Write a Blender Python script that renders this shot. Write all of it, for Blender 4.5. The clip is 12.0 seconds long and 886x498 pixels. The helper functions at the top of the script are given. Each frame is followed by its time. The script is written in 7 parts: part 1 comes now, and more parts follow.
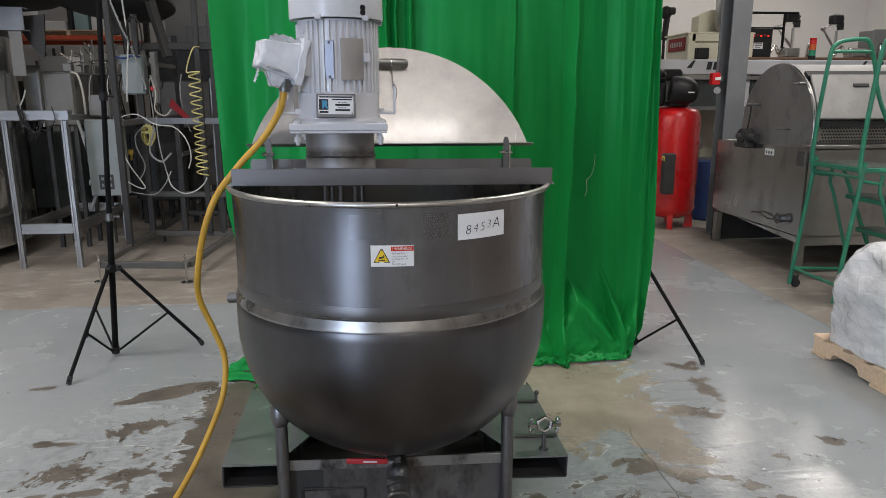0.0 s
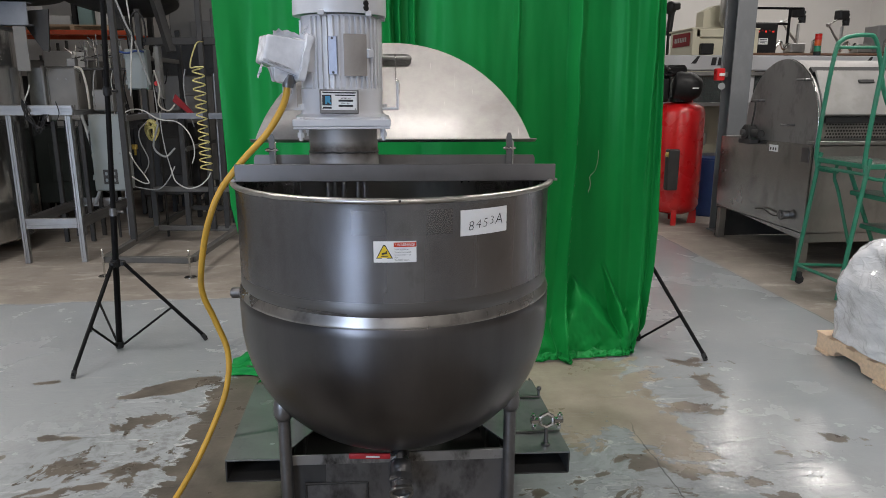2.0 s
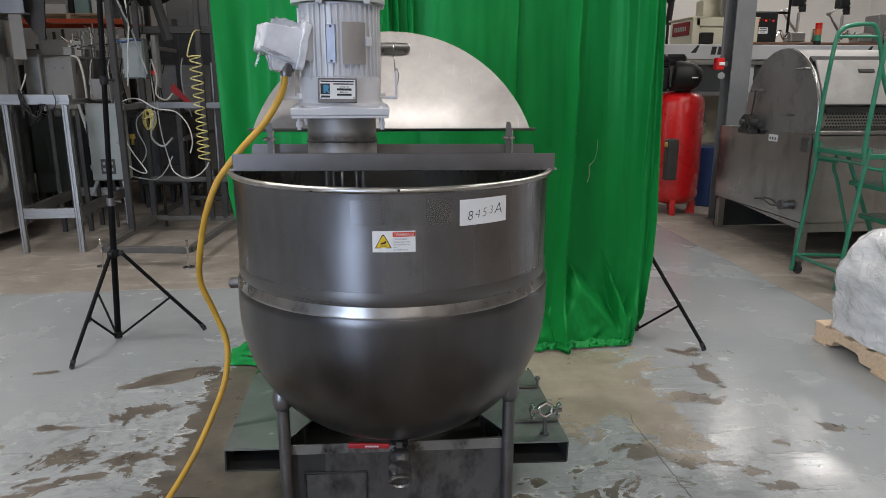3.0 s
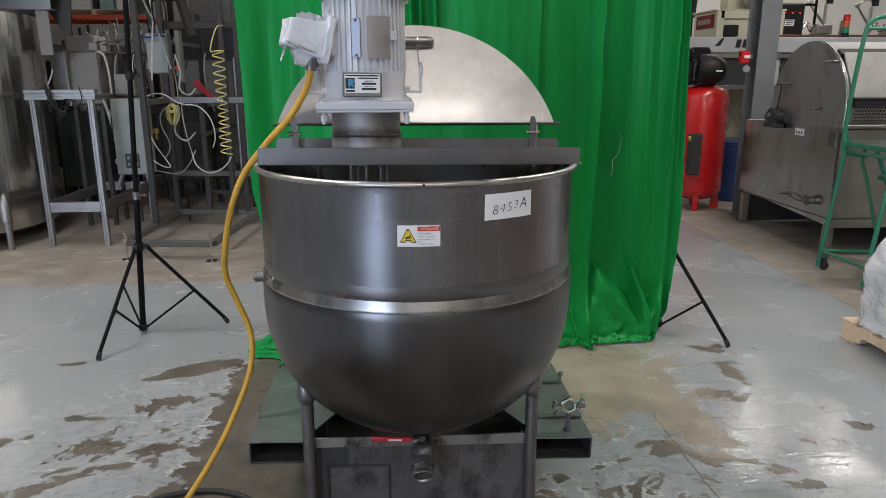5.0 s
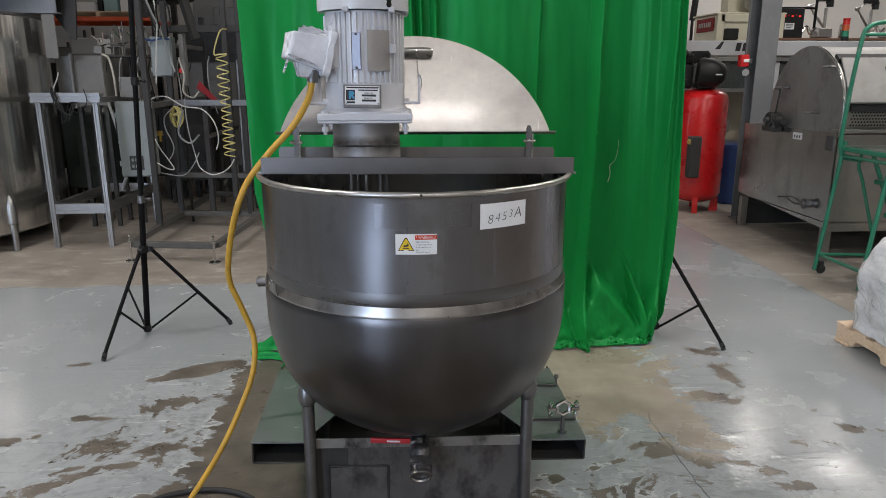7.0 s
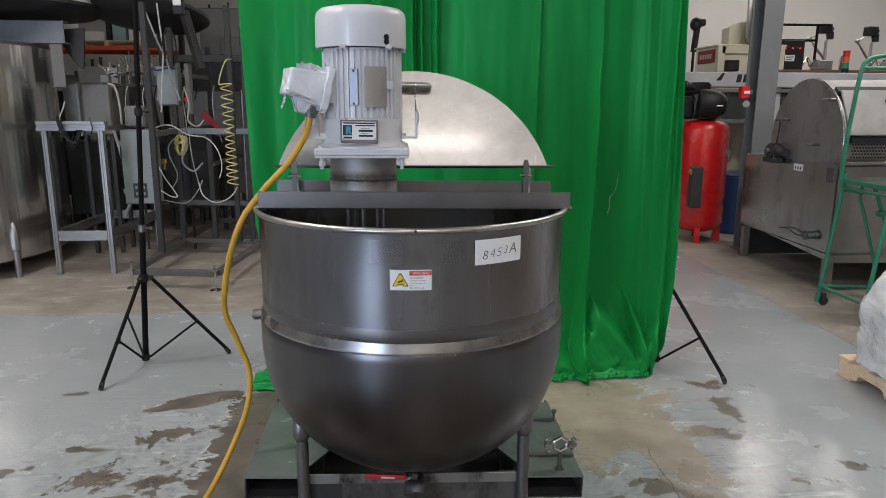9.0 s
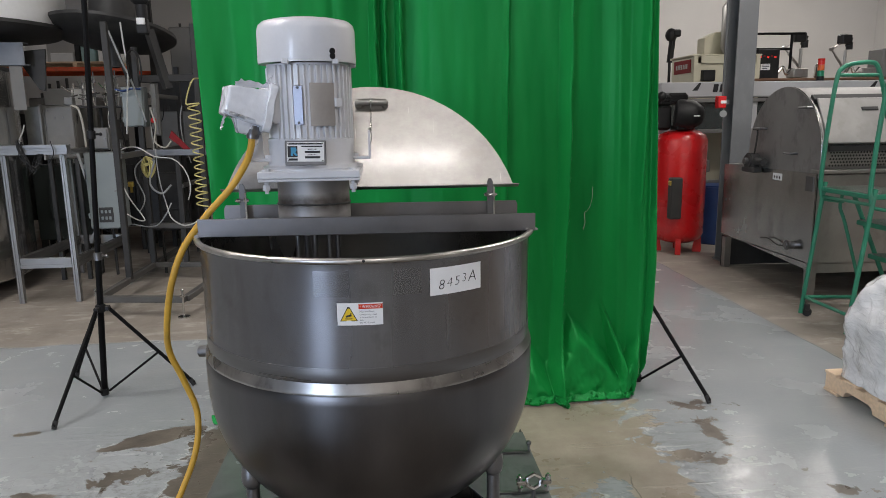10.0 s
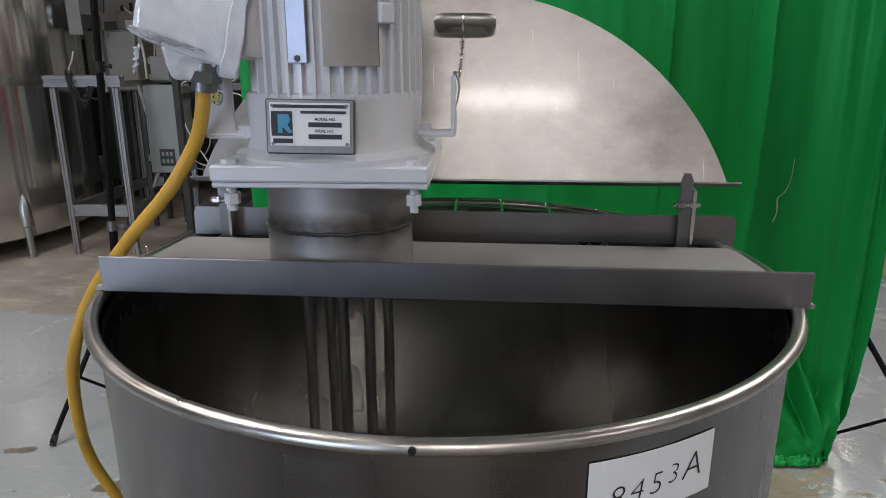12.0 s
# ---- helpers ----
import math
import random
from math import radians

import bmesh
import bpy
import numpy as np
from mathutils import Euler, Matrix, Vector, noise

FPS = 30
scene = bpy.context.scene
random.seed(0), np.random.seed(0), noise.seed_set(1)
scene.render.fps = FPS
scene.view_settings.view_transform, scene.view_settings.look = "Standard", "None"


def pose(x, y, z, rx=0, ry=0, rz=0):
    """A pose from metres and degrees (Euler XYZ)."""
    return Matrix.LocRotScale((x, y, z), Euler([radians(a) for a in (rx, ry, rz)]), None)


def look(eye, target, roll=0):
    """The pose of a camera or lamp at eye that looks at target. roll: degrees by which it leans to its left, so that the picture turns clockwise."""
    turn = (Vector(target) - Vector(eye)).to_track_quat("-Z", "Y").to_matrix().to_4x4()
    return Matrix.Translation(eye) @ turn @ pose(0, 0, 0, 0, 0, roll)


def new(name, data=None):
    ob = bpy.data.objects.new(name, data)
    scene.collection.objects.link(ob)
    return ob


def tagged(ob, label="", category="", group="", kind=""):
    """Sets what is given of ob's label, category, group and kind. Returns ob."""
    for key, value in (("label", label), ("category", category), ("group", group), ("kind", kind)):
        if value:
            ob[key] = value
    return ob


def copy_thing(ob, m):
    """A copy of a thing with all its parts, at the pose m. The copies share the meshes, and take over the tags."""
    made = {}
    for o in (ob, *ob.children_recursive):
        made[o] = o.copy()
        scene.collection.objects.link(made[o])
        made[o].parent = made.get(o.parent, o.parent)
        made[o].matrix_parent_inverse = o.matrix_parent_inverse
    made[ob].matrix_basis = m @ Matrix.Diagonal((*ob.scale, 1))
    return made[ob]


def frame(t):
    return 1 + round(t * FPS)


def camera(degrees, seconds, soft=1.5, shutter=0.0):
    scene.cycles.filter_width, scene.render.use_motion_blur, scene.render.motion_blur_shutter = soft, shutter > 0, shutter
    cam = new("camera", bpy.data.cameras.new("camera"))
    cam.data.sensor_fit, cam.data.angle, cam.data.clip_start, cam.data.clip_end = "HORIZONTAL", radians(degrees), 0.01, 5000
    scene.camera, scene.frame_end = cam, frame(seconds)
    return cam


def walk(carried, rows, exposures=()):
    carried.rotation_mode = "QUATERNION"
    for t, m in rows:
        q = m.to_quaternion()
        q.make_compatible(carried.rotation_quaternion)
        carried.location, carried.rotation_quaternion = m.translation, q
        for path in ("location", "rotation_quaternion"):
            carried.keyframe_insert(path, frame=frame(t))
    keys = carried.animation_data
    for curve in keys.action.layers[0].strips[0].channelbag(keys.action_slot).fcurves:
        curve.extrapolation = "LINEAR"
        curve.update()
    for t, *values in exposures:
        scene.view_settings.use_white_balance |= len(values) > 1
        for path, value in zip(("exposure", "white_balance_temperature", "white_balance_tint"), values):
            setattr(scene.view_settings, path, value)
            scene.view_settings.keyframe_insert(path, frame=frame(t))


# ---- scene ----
cam = camera(65.3, 12.0, soft=0.85)
PATH = [
    (0, (-0.0645, -2.3386, 1.5338), (0.1325, -0.3966, 1.0984), -0.10),
    (0.5, (-0.0688, -2.3392, 1.5365), (0.1087, -0.3962, 1.0972), -0.27),
    (1, (-0.0605, -2.3418, 1.5354), (0.1091, -0.3983, 1.0950), -0.23),
    (1.5, (-0.0615, -2.3445, 1.5370), (0.1059, -0.4014, 1.0937), -0.13),
    (2, (-0.0633, -2.3404, 1.5357), (0.1241, -0.4003, 1.0875), -0.01),
    (2.5, (-0.0637, -2.3362, 1.5324), (0.1277, -0.4001, 1.0688), -0.00),
    (4.5, (-0.0735, -2.3320, 1.5393), (0.0921, -0.3995, 1.0516), 0.01),
    (5, (-0.0794, -2.3297, 1.5324), (0.0566, -0.3957, 1.0413), -0.16),
    (5.5, (-0.0811, -2.3392, 1.5418), (0.0437, -0.4066, 1.0425), -0.12),
    (6, (-0.0820, -2.3504, 1.5469), (0.0339, -0.4136, 1.0618), -0.09),
    (6.5, (-0.0780, -2.3676, 1.5626), (0.0322, -0.4298, 1.0803), -0.02),
    (7, (-0.0680, -2.3845, 1.5699), (0.0615, -0.4504, 1.0776), -0.05),
    (9, (-0.0416, -2.3782, 1.5956), (0.0774, -0.4262, 1.1768), 0.21),
    (9.5, (-0.0206, -2.3579, 1.6017), (0.1382, -0.3999, 1.2263), 0.15),
    (10, (0.0551, -2.2255, 1.6003), (0.2155, -0.2682, 1.2218), -0.91),
    (10.5, (0.1301, -2.0408, 1.5975), (0.0450, -0.0914, 1.1588), -1.29),
    (11, (0.0868, -1.7345, 1.5876), (-0.0914, 0.1970, 1.1000), -0.12),
    (11.5, (0.0402, -1.4518, 1.6073), (-0.0606, 0.4837, 1.1134), 0.34),
    (12, (0.0572, -1.0979, 1.5993), (-0.0604, 0.8191, 1.0413), -0.12),
]
walk(cam, [(t, look(eye, target, roll)) for t, eye, target, roll in PATH], exposures=[(0.0, -0.5), (10.5, -0.5), (11.2, -0.54), (12.0, -0.66)])

# ---- light ----
LAMP_POWER, DOOR_POWER = 108.0, 390.0
world = bpy.data.worlds.new("sky")
scene.world = world
world.use_nodes = True
wn = world.node_tree
sky = wn.nodes.new("ShaderNodeTexSky")
sky.sky_type, sky.sun_disc, sky.sun_elevation, sky.sun_rotation = "NISHITA", False, radians(35), radians(200)
wn.links.new(sky.outputs[0], wn.nodes["Background"].inputs[0])
wn.nodes["Background"].inputs[1].default_value = 0.1

# unseen fixtures under the roof: few fit reflections, most are added fill: x, y
LAMPS = [(0.9, -7.1), (1.6, 10.2), (6.2, 9.1), (8.05, 8.2), (4.4, 3.4), (-2.6, -0.4), (-3.1, 1.7), (3.0, 1.3), (5.3, 1.9), (-4.2, -1.0), (5.4, -4.2), (-8.2, 1.0), (0.35, -4.2)]
LAMP_Z = 5.2


def area_lamp(name, m, sx, sy, power, color):
    data = bpy.data.lights.new(name, "AREA")
    data.shape, data.size, data.size_y, data.energy, data.color = "RECTANGLE", sx, sy, power, color
    ob = new(name, data)
    ob.matrix_world = m
    return tagged(ob, kind="structure")


for lx, ly in LAMPS:
    area_lamp("lamp_light", pose(lx, ly, LAMP_Z - 0.07), 1.2, 0.28, LAMP_POWER, (1.0, 0.945, 0.91))
# daylight through the open roll-up door behind the camera
area_lamp("door_daylight", look((-4.8, -8.05, 2.0), (-1.5, 0, 1.2)), 1.9, 3.6, DOOR_POWER, (0.58, 0.73, 1.0))


# ---- materials ----
def nodes_of(name):
    m = bpy.data.materials.new(name)
    m.use_nodes = True
    t = m.node_tree
    return m, t, t.nodes["Principled BSDF"]


def ramp(t, fac, stops):
    r = t.nodes.new("ShaderNodeValToRGB")
    els = r.color_ramp.elements
    while len(els) < len(stops):
        els.new(0.5)
    for e, (p, c) in zip(els, stops):
        e.position, e.color = p, (*c, 1) if len(c) == 3 else c
    t.links.new(fac, r.inputs[0])
    return r.outputs[0]


def noise_of(t, vec, scale, detail=4, rough=0.55):
    n = t.nodes.new("ShaderNodeTexNoise")
    n.inputs["Scale"].default_value, n.inputs["Detail"].default_value, n.inputs["Roughness"].default_value = scale, detail, rough
    t.links.new(vec, n.inputs["Vector"])
    return n.outputs[0]


def mapped(t, stretch=(1, 1, 1), world_space=False):
    if world_space:
        src = t.nodes.new("ShaderNodeNewGeometry").outputs["Position"]
    else:
        src = t.nodes.new("ShaderNodeTexCoord").outputs["Object"]
    mp = t.nodes.new("ShaderNodeMapping")
    mp.inputs["Scale"].default_value = stretch
    t.links.new(src, mp.inputs[0])
    return mp.outputs[0]


def maths(t, op, a, b, clamp=False):
    n = t.nodes.new("ShaderNodeMath")
    n.operation, n.use_clamp = op, clamp
    for i, v in enumerate((a, b)):
        if isinstance(v, (int, float)):
            n.inputs[i].default_value = v
        else:
            t.links.new(v, n.inputs[i])
    return n.outputs[0]


def blend(t, fac, a, b):
    n = t.nodes.new("ShaderNodeMix")
    n.data_type = "RGBA"
    if isinstance(fac, (int, float)):
        n.inputs[0].default_value = fac
    else:
        t.links.new(fac, n.inputs[0])
    for i, v in ((6, a), (7, b)):
        if isinstance(v, tuple):
            n.inputs[i].default_value = (*v, 1)
        else:
            t.links.new(v, n.inputs[i])
    return n.outputs[2]


def bumped(t, bsdf, height, strength, dist=0.002):
    b = t.nodes.new("ShaderNodeBump")
    b.inputs["Strength"].default_value, b.inputs["Distance"].default_value = strength, dist
    t.links.new(height, b.inputs["Height"])
    t.links.new(b.outputs[0], bsdf.inputs["Normal"])


def surface(name, col, rough=0.5, metal=0.0, var=0.18, scale=5.0, fine=90.0, bump=0.15, stretch=(1, 1, 1), stain=None, amount=0.35, rvar=0.12, coat=0.0, aniso=0.0, per_piece=0.0, spec=0.5):
    """A procedural surface: broad tone variation, fine grain, relief and an optional stain colour."""
    m, t, b = nodes_of(name)
    vec = mapped(t, stretch)
    broad, grain = noise_of(t, vec, scale), noise_of(t, vec, fine, 3)
    lo, hi = tuple(c * (1 - var) for c in col), tuple(min(1, c * (1 + var)) for c in col)
    c = ramp(t, broad, [(0.3, lo), (0.7, hi)])
    c = blend(t, maths(t, "MULTIPLY", grain, 0.25), c, tuple(x * 0.75 for x in col))
    if stain:
        spots = ramp(t, noise_of(t, mapped(t, (1, 1, 0.6)), scale * 1.7, 6, 0.65), [(0.52, (0, 0, 0)), (0.68, (1, 1, 1))])
        c = blend(t, maths(t, "MULTIPLY", spots, amount), c, stain)
    if per_piece:
        info = t.nodes.new("ShaderNodeObjectInfo")
        c = blend(t, maths(t, "MULTIPLY", info.outputs["Random"], per_piece), c, tuple(x * 0.45 for x in col))
    t.links.new(c, b.inputs["Base Color"])
    r = maths(t, "ADD", maths(t, "MULTIPLY", maths(t, "SUBTRACT", broad, 0.5), rvar * 2), rough, True)
    t.links.new(r, b.inputs["Roughness"])
    b.inputs["Metallic"].default_value = metal
    b.inputs["Specular IOR Level"].default_value = spec
    b.inputs["Coat Weight"].default_value = coat
    b.inputs["Anisotropic"].default_value = aniso
    if bump:
        bumped(t, b, grain, bump, 0.0015)
    return m


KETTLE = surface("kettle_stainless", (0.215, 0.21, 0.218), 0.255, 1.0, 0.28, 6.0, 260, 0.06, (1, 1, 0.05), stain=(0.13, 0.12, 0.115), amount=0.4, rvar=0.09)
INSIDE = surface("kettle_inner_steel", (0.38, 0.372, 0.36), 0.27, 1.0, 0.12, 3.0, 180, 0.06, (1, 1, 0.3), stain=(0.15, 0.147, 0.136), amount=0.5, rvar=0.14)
# same steel as the wall, darkened for the shade the bowl faces
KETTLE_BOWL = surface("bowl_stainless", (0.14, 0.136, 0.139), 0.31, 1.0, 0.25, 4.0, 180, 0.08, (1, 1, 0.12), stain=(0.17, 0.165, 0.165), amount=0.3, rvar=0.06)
SHAFT = surface("ground_shaft_steel", (0.48, 0.475, 0.46), 0.34, 1.0, 0.05, 8, 120, 0.0)
POLISHED = surface("polished_steel", (0.66, 0.65, 0.63), 0.20, 1.0, 0.10, 25, 200, 0.06, rvar=0.08)
# dark blotches in the colour break up the band's reflections
BAND = surface("ground_weld_steel", (0.40, 0.385, 0.37), 0.30, 1.0, 0.35, 6, 160, 0.12, stain=(0.15, 0.145, 0.14), amount=0.7, rvar=0.2)
SEAM = surface("seam_ground_steel", (0.205, 0.20, 0.202), 0.30, 1.0, 0.2, 5, 160, 0.08, (0.3, 0.3, 6), stain=(0.2, 0.19, 0.185), amount=0.4, rvar=0.1)
WELD = surface("bright_ground_steel", (0.52, 0.50, 0.475), 0.33, 1.0, 0.2, 9, 160, 0.10, stain=(0.27, 0.26, 0.25), amount=0.5, rvar=0.15)
HOOD = surface("matte_hood_steel", (0.27, 0.264, 0.254), 0.5, 0.4, 0.16, 5, 120, 0.06, stain=(0.22, 0.215, 0.2), amount=0.6)
# stainless darkened for the dim rear left of the hall
SHADED_STEEL = surface("old_dark_stainless", (0.20, 0.195, 0.185), 0.45, 0.9, 0.2, 3, 120, 0.08, stain=(0.08, 0.078, 0.07), amount=0.5, rvar=0.12)


def burnt_pipe():
    """Bare pipe with the dark heat tint of a weld running round it."""
    m, t, b = nodes_of("burnt_steel_pipe")
    vec = mapped(t, (1, 1, 1))
    sep = t.nodes.new("ShaderNodeSeparateXYZ")
    t.links.new(vec, sep.inputs[0])
    wob = maths(t, "MULTIPLY", maths(t, "SUBTRACT", noise_of(t, vec, 16, 4), 0.5), 0.03)
    off = maths(t, "SUBTRACT", maths(t, "ADD", maths(t, "ADD", sep.outputs[2], wob), maths(t, "MULTIPLY", sep.outputs[1], 0.05)), 1.347)
    tint = ramp(t, maths(t, "ADD", maths(t, "MULTIPLY", off, 10), 0.5), [(0.15, (0, 0, 0)), (0.42, (1, 1, 1)), (0.55, (1, 1, 1)), (0.75, (0, 0, 0))])
    c = ramp(t, noise_of(t, mapped(t, (1, 1, 0.4)), 10, 5), [(0.3, (0.24, 0.232, 0.228)), (0.7, (0.36, 0.347, 0.34))])
    c = blend(t, maths(t, "MULTIPLY", tint, maths(t, "ADD", 0.35, maths(t, "MULTIPLY", noise_of(t, vec, 30, 5), 0.9)), True), c, (0.07, 0.058, 0.05))
    t.links.new(c, b.inputs["Base Color"])
    b.inputs["Metallic"].default_value = 0.85
    b.inputs["Roughness"].default_value = 0.56
    bumped(t, b, noise_of(t, vec, 90, 4), 0.1, 0.001)
    return m


PIPE = burnt_pipe()


def worn_lid():
    """Stainless sheet with cloudy wear, rolling streaks and fine scratches in two directions."""
    m, t, b = nodes_of("worn_lid_steel")
    cloud = noise_of(t, mapped(t, (1.0, 1, 1.5)), 4.2, 7, 0.68)
    streak = noise_of(t, mapped(t, (0.5, 1, 14)), 6, 6, 0.7)
    upright = ramp(t, noise_of(t, mapped(t, (30, 1, 1.6)), 3.0, 3, 0.5), [(0.665, (0, 0, 0)), (0.70, (1, 1, 1))])
    flat = ramp(t, noise_of(t, mapped(t, (2.0, 1, 45)), 3.0, 3, 0.5), [(0.75, (0, 0, 0)), (0.78, (1, 1, 1))])
    col = ramp(t, cloud, [(0.34, (0.255, 0.245, 0.236)), (0.62, (0.46, 0.446, 0.432))])
    col = blend(t, maths(t, "MULTIPLY", streak, 0.2), col, (0.42, 0.395, 0.36))
    marks = maths(t, "MAXIMUM", upright, flat)
    col = blend(t, maths(t, "MULTIPLY", marks, 0.6), col, (0.85, 0.84, 0.82))
    t.links.new(col, b.inputs["Base Color"])
    b.inputs["Metallic"].default_value = 1.0
    rough = maths(t, "ADD", 0.20, maths(t, "MULTIPLY", cloud, 0.40))
    rough = maths(t, "ADD", rough, maths(t, "MULTIPLY", marks, 0.12), True)
    t.links.new(rough, b.inputs["Roughness"])
    bumped(t, b, maths(t, "ADD", maths(t, "ADD", maths(t, "MULTIPLY", streak, 0.4), maths(t, "MULTIPLY", cloud, 0.8)), maths(t, "MULTIPLY", marks, 0.3)), 0.08, 0.002)
    # the sheet's own polish over the wear
    b.inputs["Coat Weight"].default_value, b.inputs["Coat Roughness"].default_value = 0.20, 0.085
    return m


LID = worn_lid()
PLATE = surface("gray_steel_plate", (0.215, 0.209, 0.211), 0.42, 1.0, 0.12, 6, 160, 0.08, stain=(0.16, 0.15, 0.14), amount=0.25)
DARK_STEEL = surface("dark_mill_steel", (0.055, 0.054, 0.053), 0.55, 0.3, 0.25, 6, 120, 0.15, stain=(0.03, 0.03, 0.03), amount=0.5, spec=0.3)
SCORCHED = surface("scorched_steel", (0.17, 0.167, 0.167), 0.42, 0.7, 0.2, 4, 120, 0.12, stain=(0.035, 0.032, 0.03), amount=0.85, rvar=0.15)
STRIP = surface("ground_strip_steel", (0.34, 0.335, 0.325), 0.42, 0.7, 0.2, 5, 120, 0.1, stain=(0.03, 0.028, 0.026), amount=0.95, rvar=0.15)
LEG = surface("leg_steel", (0.23, 0.227, 0.23), 0.38, 0.9, 0.2, 7, 120, 0.1, stain=(0.07, 0.07, 0.07), amount=0.45)
WHITE = surface("white_machine_paint", (0.62, 0.63, 0.665), 0.33, 0.0, 0.05, 5, 120, 0.05, stain=(0.5, 0.5, 0.5), amount=0.18, coat=0.2)
GREEN_DECK = surface("pale_green_plate", (0.215, 0.229, 0.228), 0.25, 0.3, 0.2, 5, 90, 0.06, stain=(0.10, 0.115, 0.11), amount=0.55)
BLACK = surface("black_plastic", (0.014, 0.014, 0.015), 0.5, 0.0, 0.3, 20, 200, 0.08, spec=0.3)
BLACK_METAL = surface("black_anodised_tube", (0.007, 0.007, 0.0075), 0.55, 0.0, 0.2, 20, 200, 0.04, spec=0.09)
RUBBER = surface("black_rubber", (0.025, 0.025, 0.025), 0.7, 0.0, 0.25, 20, 160, 0.15)
YELLOW_CABLE = surface("yellow_cable_jacket", (0.62, 0.36, 0.045), 0.42, 0.0, 0.12, 9, 160, 0.06, stain=(0.28, 0.17, 0.04), amount=0.35)
YELLOW_HOSE = surface("pale_yellow_hose", (0.62, 0.55, 0.22), 0.4, 0.0, 0.1, 9, 120, 0.03)
WHITE_HOSE = surface("white_hose", (0.52, 0.52, 0.495), 0.4, 0.0, 0.12, 9, 120, 0.03)
GRAY_HOSE = surface("gray_conduit", (0.30, 0.31, 0.31), 0.5, 0.0, 0.12, 9, 120, 0.05)
ALU = surface("aluminium_profile", (0.37, 0.367, 0.363), 0.38, 0.9, 0.08, 6, 150, 0.05, rvar=0.06)
FRAME_GRAY = surface("gray_painted_frame", (0.040, 0.039, 0.038), 0.55, 0.1, 0.2, 6, 120, 0.08, stain=(0.05, 0.05, 0.05), amount=0.4, spec=0.3)
BEAM_BLUE = surface("blue_gray_beam_paint", (0.22, 0.235, 0.265), 0.5, 0.1, 0.14, 4, 100, 0.06, stain=(0.1, 0.1, 0.1), amount=0.35)
COLUMN_GRAY = surface("gray_column_paint", (0.16, 0.168, 0.175), 0.45, 0.0, 0.08, 3, 120, 0.05, stain=(0.33, 0.33, 0.33), amount=0.15)
CABINET = surface("pale_gray_cabinet_paint", (0.225, 0.252, 0.25), 0.42, 0.0, 0.08, 3, 120, 0.04, stain=(0.22, 0.24, 0.25), amount=0.25)
ORANGE = surface("orange_rack_paint", (0.75, 0.10, 0.025), 0.45, 0.0, 0.12, 5, 100, 0.05, stain=(0.2, 0.05, 0.02), amount=0.4)
RED = surface("red_enamel", (0.60, 0.012, 0.015), 0.28, 0.0, 0.08, 4, 100, 0.03, coat=0.4)
RED_GRIP = surface("red_vinyl_grip", (0.55, 0.03, 0.04), 0.4, 0.0, 0.15, 15, 120, 0.06)
LADDER_GREEN = surface("green_ladder_paint", (0.03, 0.22, 0.13), 0.4, 0.0, 0.15, 9, 120, 0.06, stain=(0.12, 0.2, 0.16), amount=0.4)
BEIGE = surface("beige_machine_paint", (0.60, 0.57, 0.44), 0.45, 0.0, 0.06, 3, 100, 0.04)
SILVER_PAINT = surface("silver_machine_paint", (0.50, 0.51, 0.53), 0.4, 0.2, 0.06, 3, 100, 0.04)
WOOD = surface("pallet_wood", (0.78, 0.59, 0.41), 0.75, 0.0, 0.14, 6, 60, 0.35, (0.6, 8, 8), stain=(0.35, 0.22, 0.12), amount=0.2, per_piece=0.15)
PAPER = surface("white_paper", (0.80, 0.80, 0.80), 0.6, 0.0, 0.03, 20, 300, 0.03)
INK = surface("black_ink", (0.015, 0.015, 0.018), 0.5, 0.0, 0.1, 20, 200, 0.0)
SIGN_RED = surface("faded_sign_red", (0.22, 0.016, 0.02), 0.6, spec=0.2)
LABEL_RED = surface("label_red", (0.60, 0.045, 0.015), 0.6, 0.0, 0.05, 20, 200, 0.0, spec=0.15)
LABEL_YELLOW = surface("label_yellow", (0.80, 0.55, 0.02), 0.4, 0.0, 0.05, 20, 200, 0.0)
LOGO_BLUE = surface("logo_blue", (0.05, 0.28, 0.48), 0.4, 0.0, 0.05, 20, 200, 0.0)
TEXT_GRAY = surface("printed_gray", (0.09, 0.095, 0.11), 0.5, 0.0, 0.1, 20, 200, 0.0)
WALL_PAINT = surface("off_white_wall_paint", (0.56, 0.545, 0.52), 0.8, 0.0, 0.06, 0.7, 40, 0.1, stain=(0.5, 0.48, 0.45), amount=0.25)
# walls out of view, gray set for what kettle and tank reflect
WALL_BACK = surface("gray_block_wall_paint", (0.33, 0.32, 0.305), 0.8, 0.0, 0.1, 0.7, 40, 0.1)
# unseen wall behind the camera, made pale so the lid reflects more light
WALL_SOUTH = surface("pale_block_wall_paint", (0.62, 0.60, 0.57), 0.8, 0.0, 0.1, 0.7, 40, 0.1)
# paler than PLATE: light caught by the bridge top is put into its colour
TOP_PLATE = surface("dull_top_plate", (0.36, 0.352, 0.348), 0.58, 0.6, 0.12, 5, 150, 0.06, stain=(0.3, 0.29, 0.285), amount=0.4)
FOIL = surface("shiny_label_foil", (0.30, 0.31, 0.36), 0.42, 1.0, 0.15, 30, 150, 0.15)
# unseen roof, kept dark to cut bounced light
CEILING_PAINT = surface("gray_roof_deck", (0.09, 0.09, 0.09), 0.8, 0.0, 0.08, 0.7, 40, 0.1)
BLUE_PLASTIC = surface("blue_plastic", (0.02, 0.05, 0.16), 0.4, 0.0, 0.1, 6, 80, 0.05)
